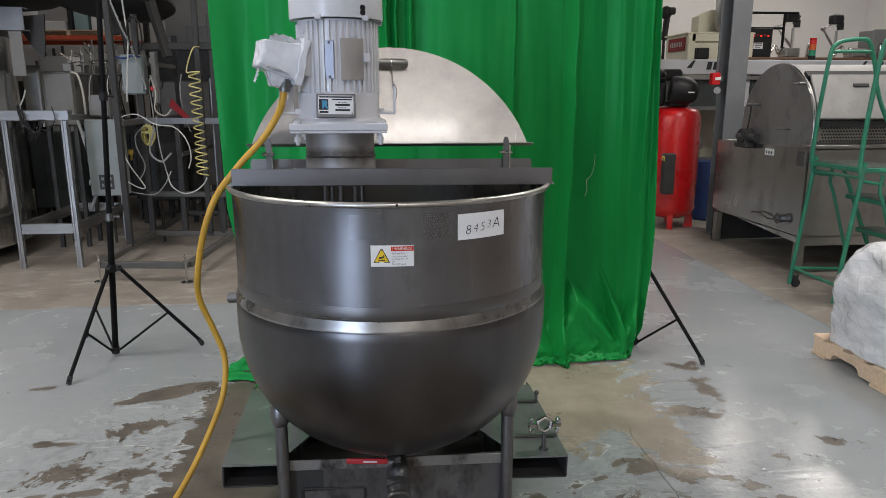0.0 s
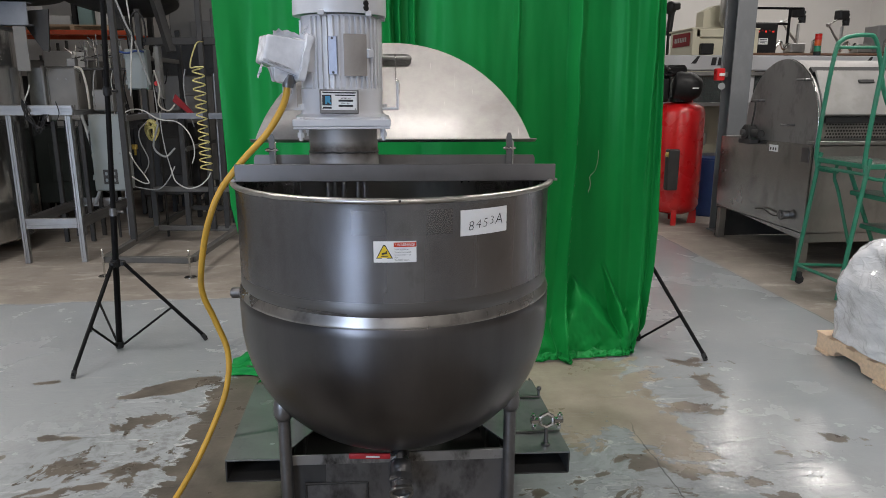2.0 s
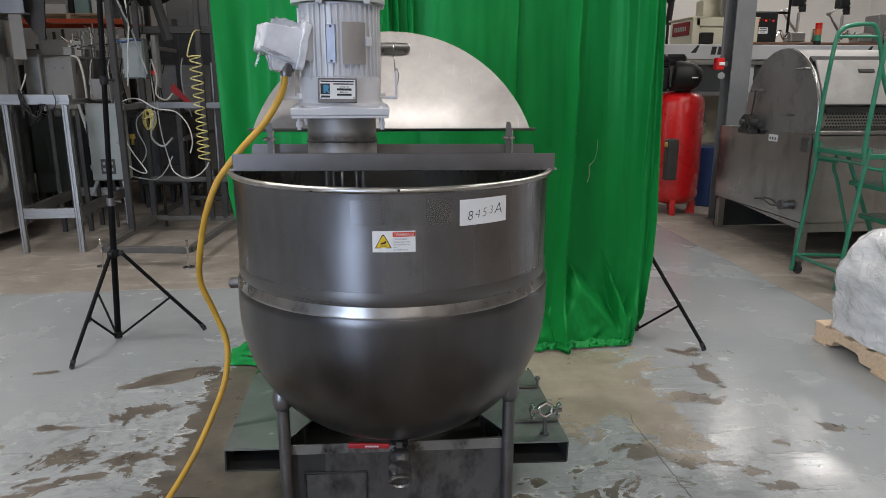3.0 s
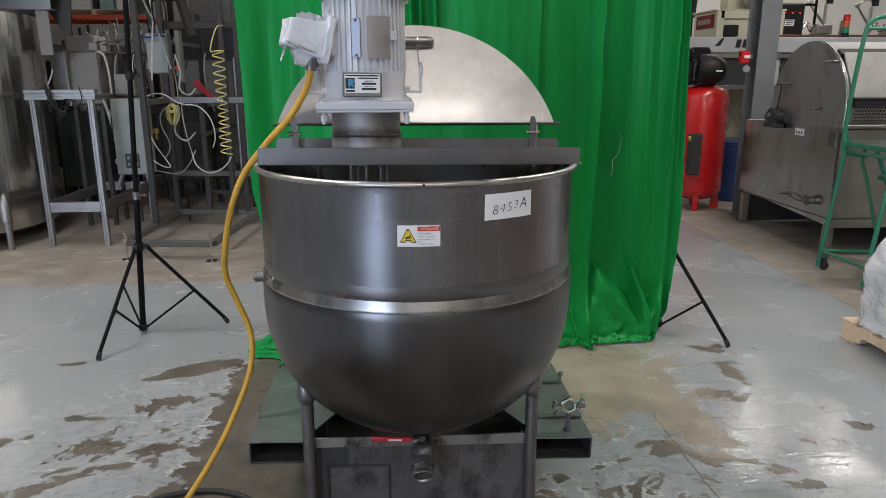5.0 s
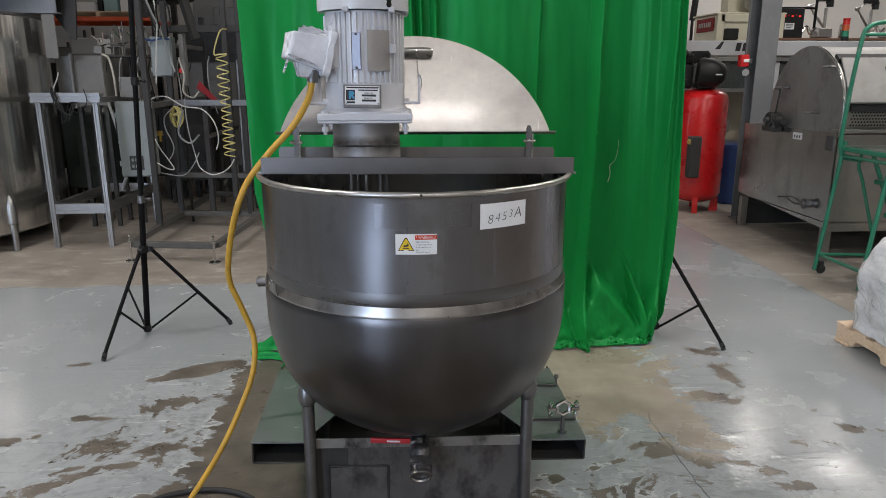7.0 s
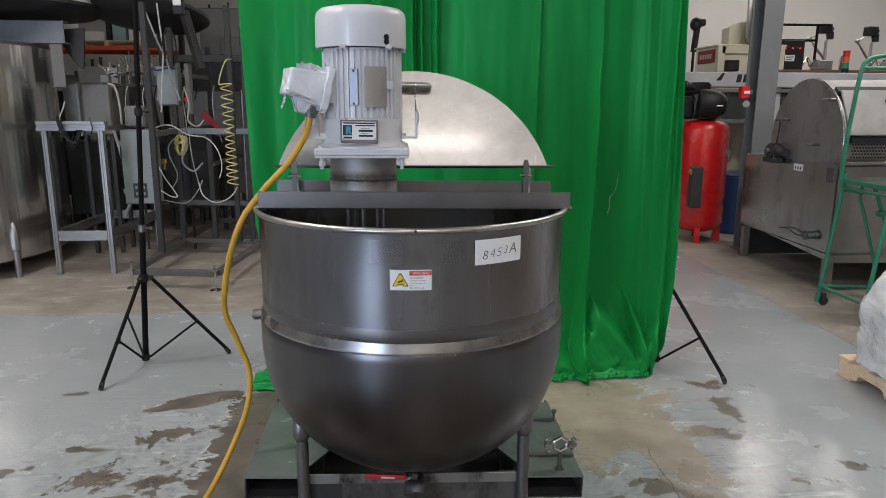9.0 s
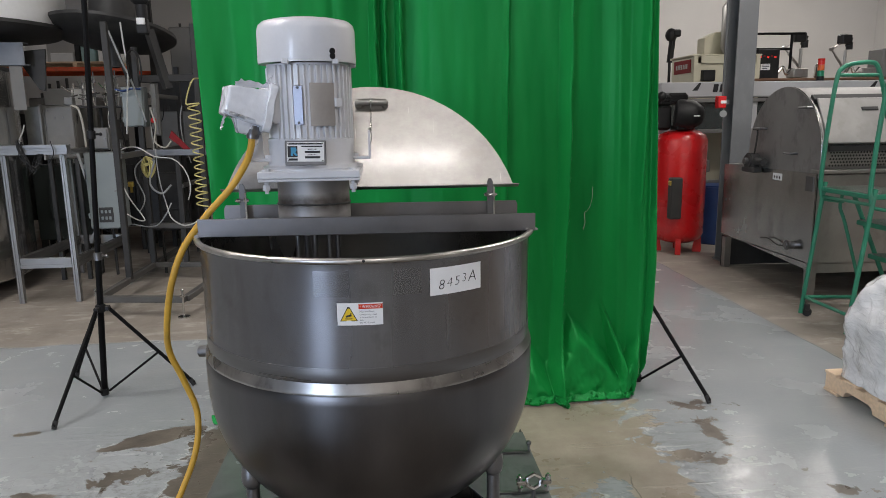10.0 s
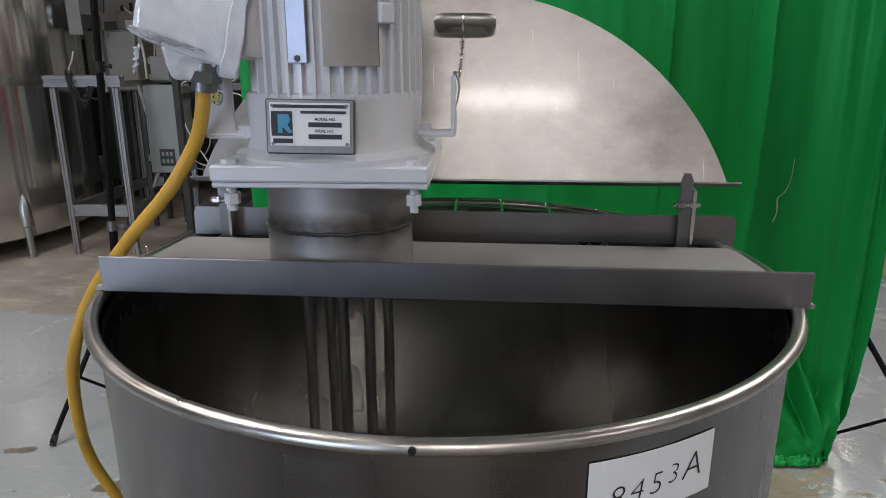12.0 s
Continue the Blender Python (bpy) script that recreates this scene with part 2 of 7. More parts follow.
TEAL_BOX = surface("pale_teal_plastic", (0.30, 0.45, 0.45), 0.5, 0.0, 0.1, 6, 80, 0.05)
STAIN_GRAY = surface("weathered_stainless", (0.40, 0.395, 0.38), 0.40, 1.0, 0.15, 3, 120, 0.08, stain=(0.25, 0.24, 0.22), amount=0.5, rvar=0.12)
DULL_SHEET = surface("dull_steel_sheet", (0.19, 0.182, 0.168), 0.5, 0.3, 0.15, 4, 120, 0.08, stain=(0.14, 0.135, 0.125), amount=0.5)
PANEL = surface("stained_panel_steel", (0.53, 0.53, 0.525), 0.24, 1.0, 0.15, 3, 120, 0.05, stain=(0.22, 0.21, 0.2), amount=0.5, rvar=0.1)
WARM_GRAY = surface("warm_gray_box_paint", (0.18, 0.177, 0.172), 0.45, 0.0, 0.08, 5, 120, 0.04, stain=(0.16, 0.155, 0.15), amount=0.3)
DARK_TEAL = surface("dark_teal_machine_paint", (0.055, 0.07, 0.068), 0.5, 0.0, 0.12, 4, 120, 0.05)
CREAM_HOSE = surface("cream_hose", (0.42, 0.40, 0.35), 0.45, 0.0, 0.12, 9, 120, 0.03)
DARK_WOOD = surface("dark_bench_wood", (0.16, 0.085, 0.05), 0.6, 0.0, 0.2, 6, 60, 0.2, (0.6, 8, 8))
DATA_PLATE = surface("matte_data_plate", (0.40, 0.375, 0.355), 0.45, 0.5, 0.08, 12, 150, 0.05, stain=(0.3, 0.28, 0.26), amount=0.3)
SKID_GRAY = surface("worn_skid_paint", (0.10, 0.097, 0.092), 0.5, 0.1, 0.2, 6, 120, 0.08, stain=(0.06, 0.055, 0.05), amount=0.4)
BRASS = surface("yellow_brass", (0.55, 0.38, 0.08), 0.35, 0.8, 0.1, 20, 100, 0.03)
DISC = surface("dull_disc_steel", (0.37, 0.36, 0.35), 0.48, 0.8, 0.12, 3, 150, 0.06, stain=(0.13, 0.125, 0.12), amount=0.5)


def tank_steel():
    m, t, b = nodes_of("mill_finish_tank_steel")
    vec = mapped(t, (3.0, 3.0, 0.12))
    c = ramp(t, noise_of(t, vec, 2.0, 5), [(0.25, (0.60, 0.59, 0.565)), (0.75, (0.86, 0.85, 0.82))])
    t.links.new(c, b.inputs["Base Color"])
    b.inputs["Metallic"].default_value = 1.0
    b.inputs["Roughness"].default_value = 0.17
    bumped(t, b, noise_of(t, vec, 1.6, 3), 0.75, 0.014)
    return m


TANK = tank_steel()


def glass_like(name, col, rough, alpha, metal=0.0):
    """A thin clear film: part of the light goes straight through, the rest is glossy."""
    m, t, b = nodes_of(name)
    b.inputs["Base Color"].default_value = (*col, 1)
    b.inputs["Roughness"].default_value = rough
    b.inputs["Alpha"].default_value = alpha
    b.inputs["Metallic"].default_value = metal
    vec = mapped(t, (1, 1, 1))
    bumped(t, b, noise_of(t, vec, 30, 4), 0.2, 0.002)
    return m


TAPE = glass_like("clear_tape", (0.34, 0.34, 0.35), 0.16, 0.14, 1.0)
WINDOW = glass_like("smoky_panel", (0.05, 0.06, 0.06), 0.08, 0.8)


def wrap_film():
    """Cloudy stretch film, drawn tight in crossing ridges over dull goods."""
    m, t, b = nodes_of("stretch_wrap_film")
    src = t.nodes.new("ShaderNodeTexCoord").outputs["Object"]
    relief = maths(t, "MULTIPLY", noise_of(t, mapped(t, (1, 1, 1.6)), 9, 5, 0.6), 1.6)
    for turn, scale, deep in (((38, -24, 0), 3.4, 0.9), ((-30, 34, 0), 5.0, 0.7), ((10, -8, 0), 7.0, 0.6)):
        mp = t.nodes.new("ShaderNodeMapping")
        mp.inputs["Rotation"].default_value = tuple(radians(v) for v in turn)
        mp.vector_type = "TEXTURE"
        mp.inputs["Scale"].default_value = (1.6, 1.6, 0.20)
        t.links.new(src, mp.inputs[0])
        n = maths(t, "ABSOLUTE", maths(t, "SUBTRACT", noise_of(t, mp.outputs[0], scale, 3, 0.5), 0.5), 0)
        ridge = maths(t, "SUBTRACT", 1.0, maths(t, "MULTIPLY", n, 26), True)
        relief = maths(t, "ADD", relief, maths(t, "MULTIPLY", ridge, deep))
    c = ramp(t, noise_of(t, mapped(t, (1, 1, 2)), 4, 6, 0.65), [(0.35, (0.62, 0.625, 0.645)), (0.65, (0.86, 0.865, 0.885))])
    t.links.new(c, b.inputs["Base Color"])
    b.inputs["Roughness"].default_value = 0.16
    b.inputs["Coat Weight"].default_value = 1.0
    b.inputs["Coat Roughness"].default_value = 0.04
    bumped(t, b, relief, 0.6, 0.006)
    return m


def bag_film():
    m, t, b = nodes_of("clear_plastic_bag")
    c = ramp(t, noise_of(t, mapped(t), 14, 5), [(0.35, (0.66, 0.68, 0.73)), (0.65, (0.82, 0.84, 0.89))])
    t.links.new(c, b.inputs["Base Color"])
    b.inputs["Roughness"].default_value = 0.2
    b.inputs["Coat Weight"].default_value = 0.9
    b.inputs["Coat Roughness"].default_value = 0.05
    bumped(t, b, noise_of(t, mapped(t, (1, 1.4, 0.8)), 26, 4, 0.6), 0.5, 0.006)
    return m


WRAP, BAG = wrap_film(), bag_film()


def cloth():
    m, t, b = nodes_of("green_backdrop_cloth")
    vec = mapped(t, (1, 1, 0.25))
    c = ramp(t, noise_of(t, vec, 4, 4), [(0.3, (0.0075, 0.200, 0.041)), (0.7, (0.012, 0.285, 0.060))])
    t.links.new(c, b.inputs["Base Color"])
    b.inputs["Roughness"].default_value = 0.38
    b.inputs["Specular IOR Level"].default_value = 0.28
    b.inputs["Specular Tint"].default_value = (0.35, 1.0, 0.5, 1)
    bumped(t, b, noise_of(t, mapped(t, (1, 1, 0.5)), 22, 5), 0.25, 0.005)
    return m


CLOTH = cloth()


def perforated():
    m, t, b = nodes_of("dark_drum_interior")
    b.inputs["Base Color"].default_value = (0.03, 0.03, 0.03, 1)
    b.inputs["Roughness"].default_value = 0.7
    return m


DRUM_DARK = perforated()


def floor_paint():
    """Gray-blue epoxy, peeled to brown concrete round the kettle; bare concrete past the paint's edge."""
    m, t, b = nodes_of("peeling_epoxy_floor")
    pos = t.nodes.new("ShaderNodeNewGeometry").outputs["Position"]
    sep = t.nodes.new("ShaderNodeSeparateXYZ")
    t.links.new(pos, sep.inputs[0])
    x, y = sep.outputs[0], sep.outputs[1]
    vec = mapped(t, (1, 1, 1), True)
    wob = maths(t, "MULTIPLY", maths(t, "SUBTRACT", noise_of(t, vec, 2.5, 5), 0.5), 0.22)
    # edge of the paint: y about 2.8 to the left, x about 2.95 to the right
    far = maths(t, "MULTIPLY", maths(t, "SUBTRACT", maths(t, "ADD", y, wob), 2.8), 25, True)
    right = maths(t, "MULTIPLY", maths(t, "SUBTRACT", maths(t, "ADD", x, maths(t, "MULTIPLY", wob, 0.2)), 2.98), 60, True)
    lane = maths(t, "MULTIPLY", maths(t, "SUBTRACT", 0.6, x), 12, True)
    bare = maths(t, "MAXIMUM", maths(t, "MULTIPLY", far, lane), right)
    swirl = t.nodes.new("ShaderNodeVectorMath")
    swirl.operation = "MULTIPLY_ADD"
    tone = t.nodes.new("ShaderNodeTexNoise")
    tone.inputs["Scale"].default_value = 1.7
    t.links.new(vec, tone.inputs["Vector"])
    t.links.new(tone.outputs["Color"], swirl.inputs[0])
    swirl.inputs[1].default_value = (0.5, 0.5, 0.0)
    t.links.new(mapped(t, (1.0, 1.2, 1), True), swirl.inputs[2])
    warped = swirl.outputs[0]
    peel = noise_of(t, warped, 4.2, 10, 0.60)
    fine = noise_of(t, vec, 13.0, 6, 0.6)

    def worn_spots(places):
        """How far inside the nearest of some ellipses (x, y, half sizes, turn): 1 at a centre, 0 on an edge, less outside."""
        least = None
        for cx, cy, sx, sy, turn in places:
            mp = t.nodes.new("ShaderNodeMapping")
            mp.vector_type = "TEXTURE"
            mp.inputs["Location"].default_value, mp.inputs["Rotation"].default_value, mp.inputs["Scale"].default_value = (cx, cy, 0), (0, 0, radians(turn)), (sx, sy, 1)
            t.links.new(pos, mp.inputs[0])
            far_off = t.nodes.new("ShaderNodeVectorMath")
            far_off.operation = "LENGTH"
            t.links.new(mp.outputs[0], far_off.inputs[0])
            least = far_off.outputs["Value"] if least is None else maths(t, "MINIMUM", least, far_off.outputs["Value"])
        return maths(t, "SUBTRACT", 1.0, least)

    # trampled areas either side of the kettle, with scuffs and lifting paint
    worn = maths(t, "MAXIMUM", worn_spots([(-1.15, 0.45, 0.85, 1.1, 0), (1.2, 0.3, 0.9, 1.15, 0), (0.0, -0.9, 1.7, 1.3, 0)]), 0.0)
    ragged = maths(t, "ADD", maths(t, "MULTIPLY", maths(t, "SUBTRACT", peel, 0.5), 1.1), maths(t, "MULTIPLY", maths(t, "SUBTRACT", fine, 0.5), 0.35))
    # large bare areas behind and beside the kettle
    clean = worn_spots([(0.66, 1.06, 0.72, 0.62, 0), (1.16, 0.66, 0.17, 0.46, 12)])
    # the wide one in front is unseen, added to darken the kettle's reflections
    patch = maths(t, "MAXIMUM", clean, worn_spots([(-0.66, 0.45, 0.29, 1.3, 2), (-1.15, 1.20, 0.25, 0.085, 24), (0.0, -1.5, 1.5, 1.45, 0), (-0.85, -0.25, 0.30, 0.35, 0)]))
    depth = maths(t, "ADD", patch, maths(t, "ADD", maths(t, "MULTIPLY", ragged, 1.1), maths(t, "MULTIPLY", maths(t, "SUBTRACT", noise_of(t, warped, 9.0, 9, 0.62), 0.5), 1.3)))
    patch = maths(t, "MULTIPLY", depth, 40, True)
    # curled edge of the coating round the bare areas, its highlight painted pale
    curl = maths(t, "SUBTRACT", 1.0, maths(t, "MULTIPLY", maths(t, "ABSOLUTE", maths(t, "ADD", depth, 0.05), 0), 16), True)
    curl = maths(t, "MULTIPLY", curl, ramp(t, noise_of(t, vec, 7.0, 5, 0.6), [(0.50, (0, 0, 0)), (0.60, (1, 1, 1))]))
    # single chips
    chip = worn_spots([(1.68, 0.95, 0.075, 0.16, 0), (1.48, 0.69, 0.16, 0.10, -15), (1.72, 1.25, 0.15, 0.07, 0), (1.23, 0.17, 0.13, 0.10, 10), (1.03, 0.22, 0.13, 0.06, -8), (1.40, 0.05, 0.11, 0.035, -30), (1.49, -0.08, 0.075, 0.04, 0), (2.01, 0.32, 0.12, 0.05, -20), (0.80, 0.43, 0.08, 0.09, 0)])
    chip = maths(t, "MAXIMUM", chip, worn_spots([(-1.12, 0.37, 0.20, 0.06, 18), (-1.42, 0.40, 0.14, 0.09, 25), (-1.20, 0.25, 0.12, 0.04, 8), (-1.56, 0.67, 0.05, 0.035, 0), (-1.47, 0.67, 0.055, 0.025, 0), (-1.18, 0.80, 0.16, 0.08, 22), (-1.80, 0.48, 0.16, 0.05, 8), (-1.45, 0.13, 0.24, 0.05, 35), (-1.85, 1.31, 0.10, 0.03, 10)]))
    torn = maths(t, "SUBTRACT", noise_of(t, warped, 11.0, 9, 0.62), 0.5)
    chip = maths(t, "MULTIPLY", maths(t, "ADD", maths(t, "SUBTRACT", chip, 0.22), maths(t, "ADD", maths(t, "MULTIPLY", torn, 5.0), maths(t, "MULTIPLY", ragged, 1.6))), 14, True)
    # small stray flakes
    flake = maths(t, "ADD", maths(t, "ADD", noise_of(t, warped, 7.5, 8, 0.6), maths(t, "MULTIPLY", maths(t, "MINIMUM", worn, 0.4), 0.18)), maths(t, "MULTIPLY", maths(t, "SUBTRACT", fine, 0.5), 0.10))
    flake = maths(t, "MULTIPLY", maths(t, "SUBTRACT", flake, 0.70), 70, True)
    # a crack in the slab running toward the door
    crack_x = maths(t, "ADD", maths(t, "SUBTRACT", x, 1.10), maths(t, "MULTIPLY", maths(t, "SUBTRACT", noise_of(t, vec, 5.0, 4), 0.5), 0.09))
    crack = maths(t, "SUBTRACT", 1.0, maths(t, "MULTIPLY", maths(t, "ABSOLUTE", crack_x, 0), 210), True)
    crack = maths(t, "MULTIPLY", crack, maths(t, "MULTIPLY", maths(t, "SUBTRACT", 0.58, y), 20, True))
    peeled = maths(t, "MAXIMUM", maths(t, "MAXIMUM", chip, patch), flake)
    epoxy = ramp(t, noise_of(t, vec, 0.9, 5), [(0.3, (0.275, 0.297, 0.308)), (0.7, (0.36, 0.378, 0.39))])
    scuff = ramp(t, noise_of(t, mapped(t, (1, 6, 1), True), 2.5, 7, 0.7), [(0.60, (0, 0, 0)), (0.72, (1, 1, 1))])
    epoxy = blend(t, maths(t, "MULTIPLY", scuff, maths(t, "ADD", 0.2, maths(t, "MULTIPLY", worn, 0.8))), epoxy, (0.13, 0.128, 0.122))
    turned = t.nodes.new("ShaderNodeMapping")
    turned.inputs["Rotation"].default_value = (0, 0, radians(-38))
    turned.inputs["Scale"].default_value = (1.0, 7.0, 1.0)
    t.links.new(pos, turned.inputs[0])
    slant = turned.outputs[0]
    speck = ramp(t, noise_of(t, vec, 70.0, 3, 0.7), [(0.66, (0, 0, 0)), (0.72, (1, 1, 1))])
    epoxy = blend(t, maths(t, "MULTIPLY", speck, 0.35), epoxy, (0.13, 0.125, 0.12))
    streak = ramp(t, noise_of(t, slant, 3.0, 8, 0.75), [(0.57, (0, 0, 0)), (0.66, (1, 1, 1))])
    epoxy = blend(t, maths(t, "MULTIPLY", streak, maths(t, "ADD", 0.14, maths(t, "MULTIPLY", worn, 0.6))), epoxy, (0.62, 0.63, 0.63))
    dust = ramp(t, noise_of(t, mapped(t, (5, 1, 1), True), 5.0, 8, 0.75), [(0.58, (0, 0, 0)), (0.70, (1, 1, 1))])
    epoxy = blend(t, maths(t, "MULTIPLY", dust, 0.12), epoxy, (0.55, 0.55, 0.54))
    blotch = ramp(t, noise_of(t, warped, 16.0, 8, 0.7), [(0.48, (0, 0, 0)), (0.60, (1, 1, 1))])
    epoxy = blend(t, maths(t, "MULTIPLY", blotch, maths(t, "MULTIPLY", worn, 0.55)), epoxy, (0.15, 0.148, 0.14))
    epoxy = blend(t, maths(t, "MULTIPLY", curl, 0.75), epoxy, (0.60, 0.605, 0.60))
    brown = ramp(t, noise_of(t, vec, 6, 6), [(0.3, (0.078, 0.068, 0.057)), (0.7, (0.175, 0.152, 0.125))])
    tan = ramp(t, noise_of(t, vec, 1.3, 6), [(0.3, (0.235, 0.207, 0.176)), (0.7, (0.36, 0.322, 0.278))])
    pale = ramp(t, noise_of(t, mapped(t, (1, 2.5, 1), True), 3.0, 6, 0.65), [(0.54, (0, 0, 0)), (0.64, (1, 1, 1))])
    tan = blend(t, maths(t, "MULTIPLY", pale, 0.6), tan, (0.50, 0.465, 0.415))
    grime = ramp(t, noise_of(t, vec, 2.1, 7, 0.7), [(0.50, (0, 0, 0)), (0.75, (1, 1, 1))])
    tan = blend(t, maths(t, "MULTIPLY", grime, 0.6), tan, (0.115, 0.10, 0.083))
    sandy = ramp(t, noise_of(t, vec, 4, 7, 0.65), [(0.3, (0.225, 0.194, 0.152)), (0.7, (0.365, 0.322, 0.263))])
    brown = blend(t, maths(t, "MULTIPLY", maths(t, "ADD", clean, 0.35), 4, True), brown, sandy)
    c = blend(t, peeled, epoxy, brown)
    c = blend(t, maths(t, "MULTIPLY", crack, 0.8), c, (0.05, 0.047, 0.042))
    c = blend(t, bare, c, tan)
    # the dark joint at the paint's right edge
    joint = maths(t, "SUBTRACT", 1.0, maths(t, "MULTIPLY", maths(t, "ABSOLUTE", maths(t, "SUBTRACT", maths(t, "ADD", x, maths(t, "MULTIPLY", wob, 0.2)), 2.985), 0), 80), True)
    c = blend(t, maths(t, "MULTIPLY", joint, 0.6), c, (0.12, 0.10, 0.08))
    t.links.new(c, b.inputs["Base Color"])
    gloss = ramp(t, noise_of(t, vec, 1.9, 6, 0.62), [(0.42, (0.07, 0.07, 0.07)), (0.62, (0.30, 0.30, 0.30))])
    rough = maths(t, "ADD", gloss, maths(t, "MULTIPLY", fine, 0.05))
    rough = maths(t, "ADD", rough, maths(t, "MULTIPLY", bare, 0.34), True)
    rough = maths(t, "ADD", rough, maths(t, "MULTIPLY", peeled, 0.16), True)
    t.links.new(rough, b.inputs["Roughness"])
    ripple = noise_of(t, vec, 52.0, 1.5, 0.5)
    height = maths(t, "ADD", maths(t, "ADD", maths(t, "MULTIPLY", maths(t, "MAXIMUM", peeled, crack), -0.8), maths(t, "MULTIPLY", fine, 0.4)), maths(t, "MULTIPLY", ripple, 0.42))
    # wrinkled clear film clinging where the coating has lifted
    film = ramp(t, noise_of(t, slant, 1.6, 5, 0.6), [(0.60, (0, 0, 0)), (0.64, (1, 1, 1))])
    film = maths(t, "MULTIPLY", maths(t, "MULTIPLY", film, maths(t, "MULTIPLY", worn, 3.0, True)), maths(t, "SUBTRACT", 1.0, bare, True))
    height = maths(t, "ADD", height, maths(t, "MULTIPLY", film, maths(t, "MULTIPLY", noise_of(t, warped, 38.0, 3, 0.6), 1.5)))
    bumped(t, b, height, 0.42, 0.004)
    b.inputs["Specular IOR Level"].default_value = 0.47
    return m


FLOOR = floor_paint()


def glowing(name, col, power):
    m, t, b = nodes_of(name)
    b.inputs["Base Color"].default_value = (*col, 1)
    b.inputs["Emission Color"].default_value = (*col, 1)
    b.inputs["Emission Strength"].default_value = power
    return m


TUBE_GLOW = glowing("fluorescent_tube", (1.0, 0.95, 0.88), 6.0)
STACK_RED = surface("red_lens", (0.6, 0.02, 0.015), 0.3)
RED_DIGITS = glowing("red_digits", (0.9, 0.03, 0.02), 0.8)
STACK_AMBER = surface("amber_lens", (0.6, 0.12, 0.03), 0.3)
STACK_GREEN = surface("green_lens", (0.02, 0.22, 0.12), 0.3)


# ---- mesh helpers ----
def merge(bm, other, m=None):
    if m is not None:
        other.transform(m)
    me = bpy.data.meshes.new("tmp")
    other.to_mesh(me)
    other.free()
    bm.from_mesh(me)
    bpy.data.meshes.remove(me)
    return bm


def box(bm, c, s, bevel=0.0, m=None, seg=1):
    b = bmesh.new()
    bmesh.ops.create_cube(b, size=1)
    bmesh.ops.scale(b, vec=s, verts=b.verts)
    if bevel:
        bmesh.ops.bevel(b, geom=b.edges[:], offset=bevel, segments=seg, affect="EDGES", profile=0.5)
    bmesh.ops.translate(b, vec=c, verts=b.verts)
    return merge(bm, b, m)


def rod(bm, p0, p1, r0, r1=None, seg=16, bevel=0.0):
    p0, p1 = Vector(p0), Vector(p1)
    d = p1 - p0
    b = bmesh.new()
    bmesh.ops.create_cone(b, cap_ends=True, segments=seg, radius1=r0, radius2=r0 if r1 is None else r1, depth=d.length)
    if bevel:
        rim = [e for e in b.edges if abs(e.verts[0].co.z - e.verts[1].co.z) < 1e-6]
        bmesh.ops.bevel(b, geom=rim, offset=bevel, segments=2, affect="EDGES")
    return merge(bm, b, Matrix.Translation((p0 + p1) / 2) @ d.to_track_quat("Z", "Y").to_matrix().to_4x4())


def ball(bm, c, r, scale=(1, 1, 1), seg=16):
    b = bmesh.new()
    bmesh.ops.create_uvsphere(b, u_segments=seg, v_segments=max(6, seg // 2), radius=r)
    bmesh.ops.scale(b, vec=scale, verts=b.verts)
    return merge(bm, b, Matrix.Translation(c))


def lathe(bm, profile, seg=64, centre=(0, 0, 0), m=None, closed=False):
    """Turns a list of (radius, height) round the z axis."""
    b = bmesh.new()
    rings = []
    for r, z in profile:
        if r < 1e-5:
            rings.append([b.verts.new((0, 0, z))])
        else:
            rings.append([b.verts.new((r * math.cos(2 * math.pi * i / seg), r * math.sin(2 * math.pi * i / seg), z)) for i in range(seg)])
    pairs = list(zip(rings, rings[1:])) + ([(rings[-1], rings[0])] if closed else [])
    for a, c in pairs:
        for i in range(seg):
            j = (i + 1) % seg
            if len(a) == 1 and len(c) == 1:
                continue
            if len(a) == 1:
                b.faces.new((a[0], c[j], c[i]))
            elif len(c) == 1:
                b.faces.new((a[i], a[j], c[0]))
            else:
                b.faces.new((a[i], a[j], c[j], c[i]))
    bmesh.ops.recalc_face_normals(b, faces=b.faces[:])
    bmesh.ops.translate(b, vec=centre, verts=b.verts)
    return merge(bm, b, m)


def curve_points(points, per=10):
    """A smooth curve through the points."""
    p = [Vector(q) for q in points]
    p = [2 * p[0] - p[1]] + p + [2 * p[-1] - p[-2]]
    out = []
    for i in range(1, len(p) - 2):
        for k in range(per):
            u = k / per
            a, b, c, d = p[i - 1], p[i], p[i + 1], p[i + 2]
            out.append(0.5 * ((2 * b) + (c - a) * u + (2 * a - 5 * b + 4 * c - d) * u * u + (3 * b - a - 3 * c + d) * u ** 3))
    out.append(p[-2])
    return out


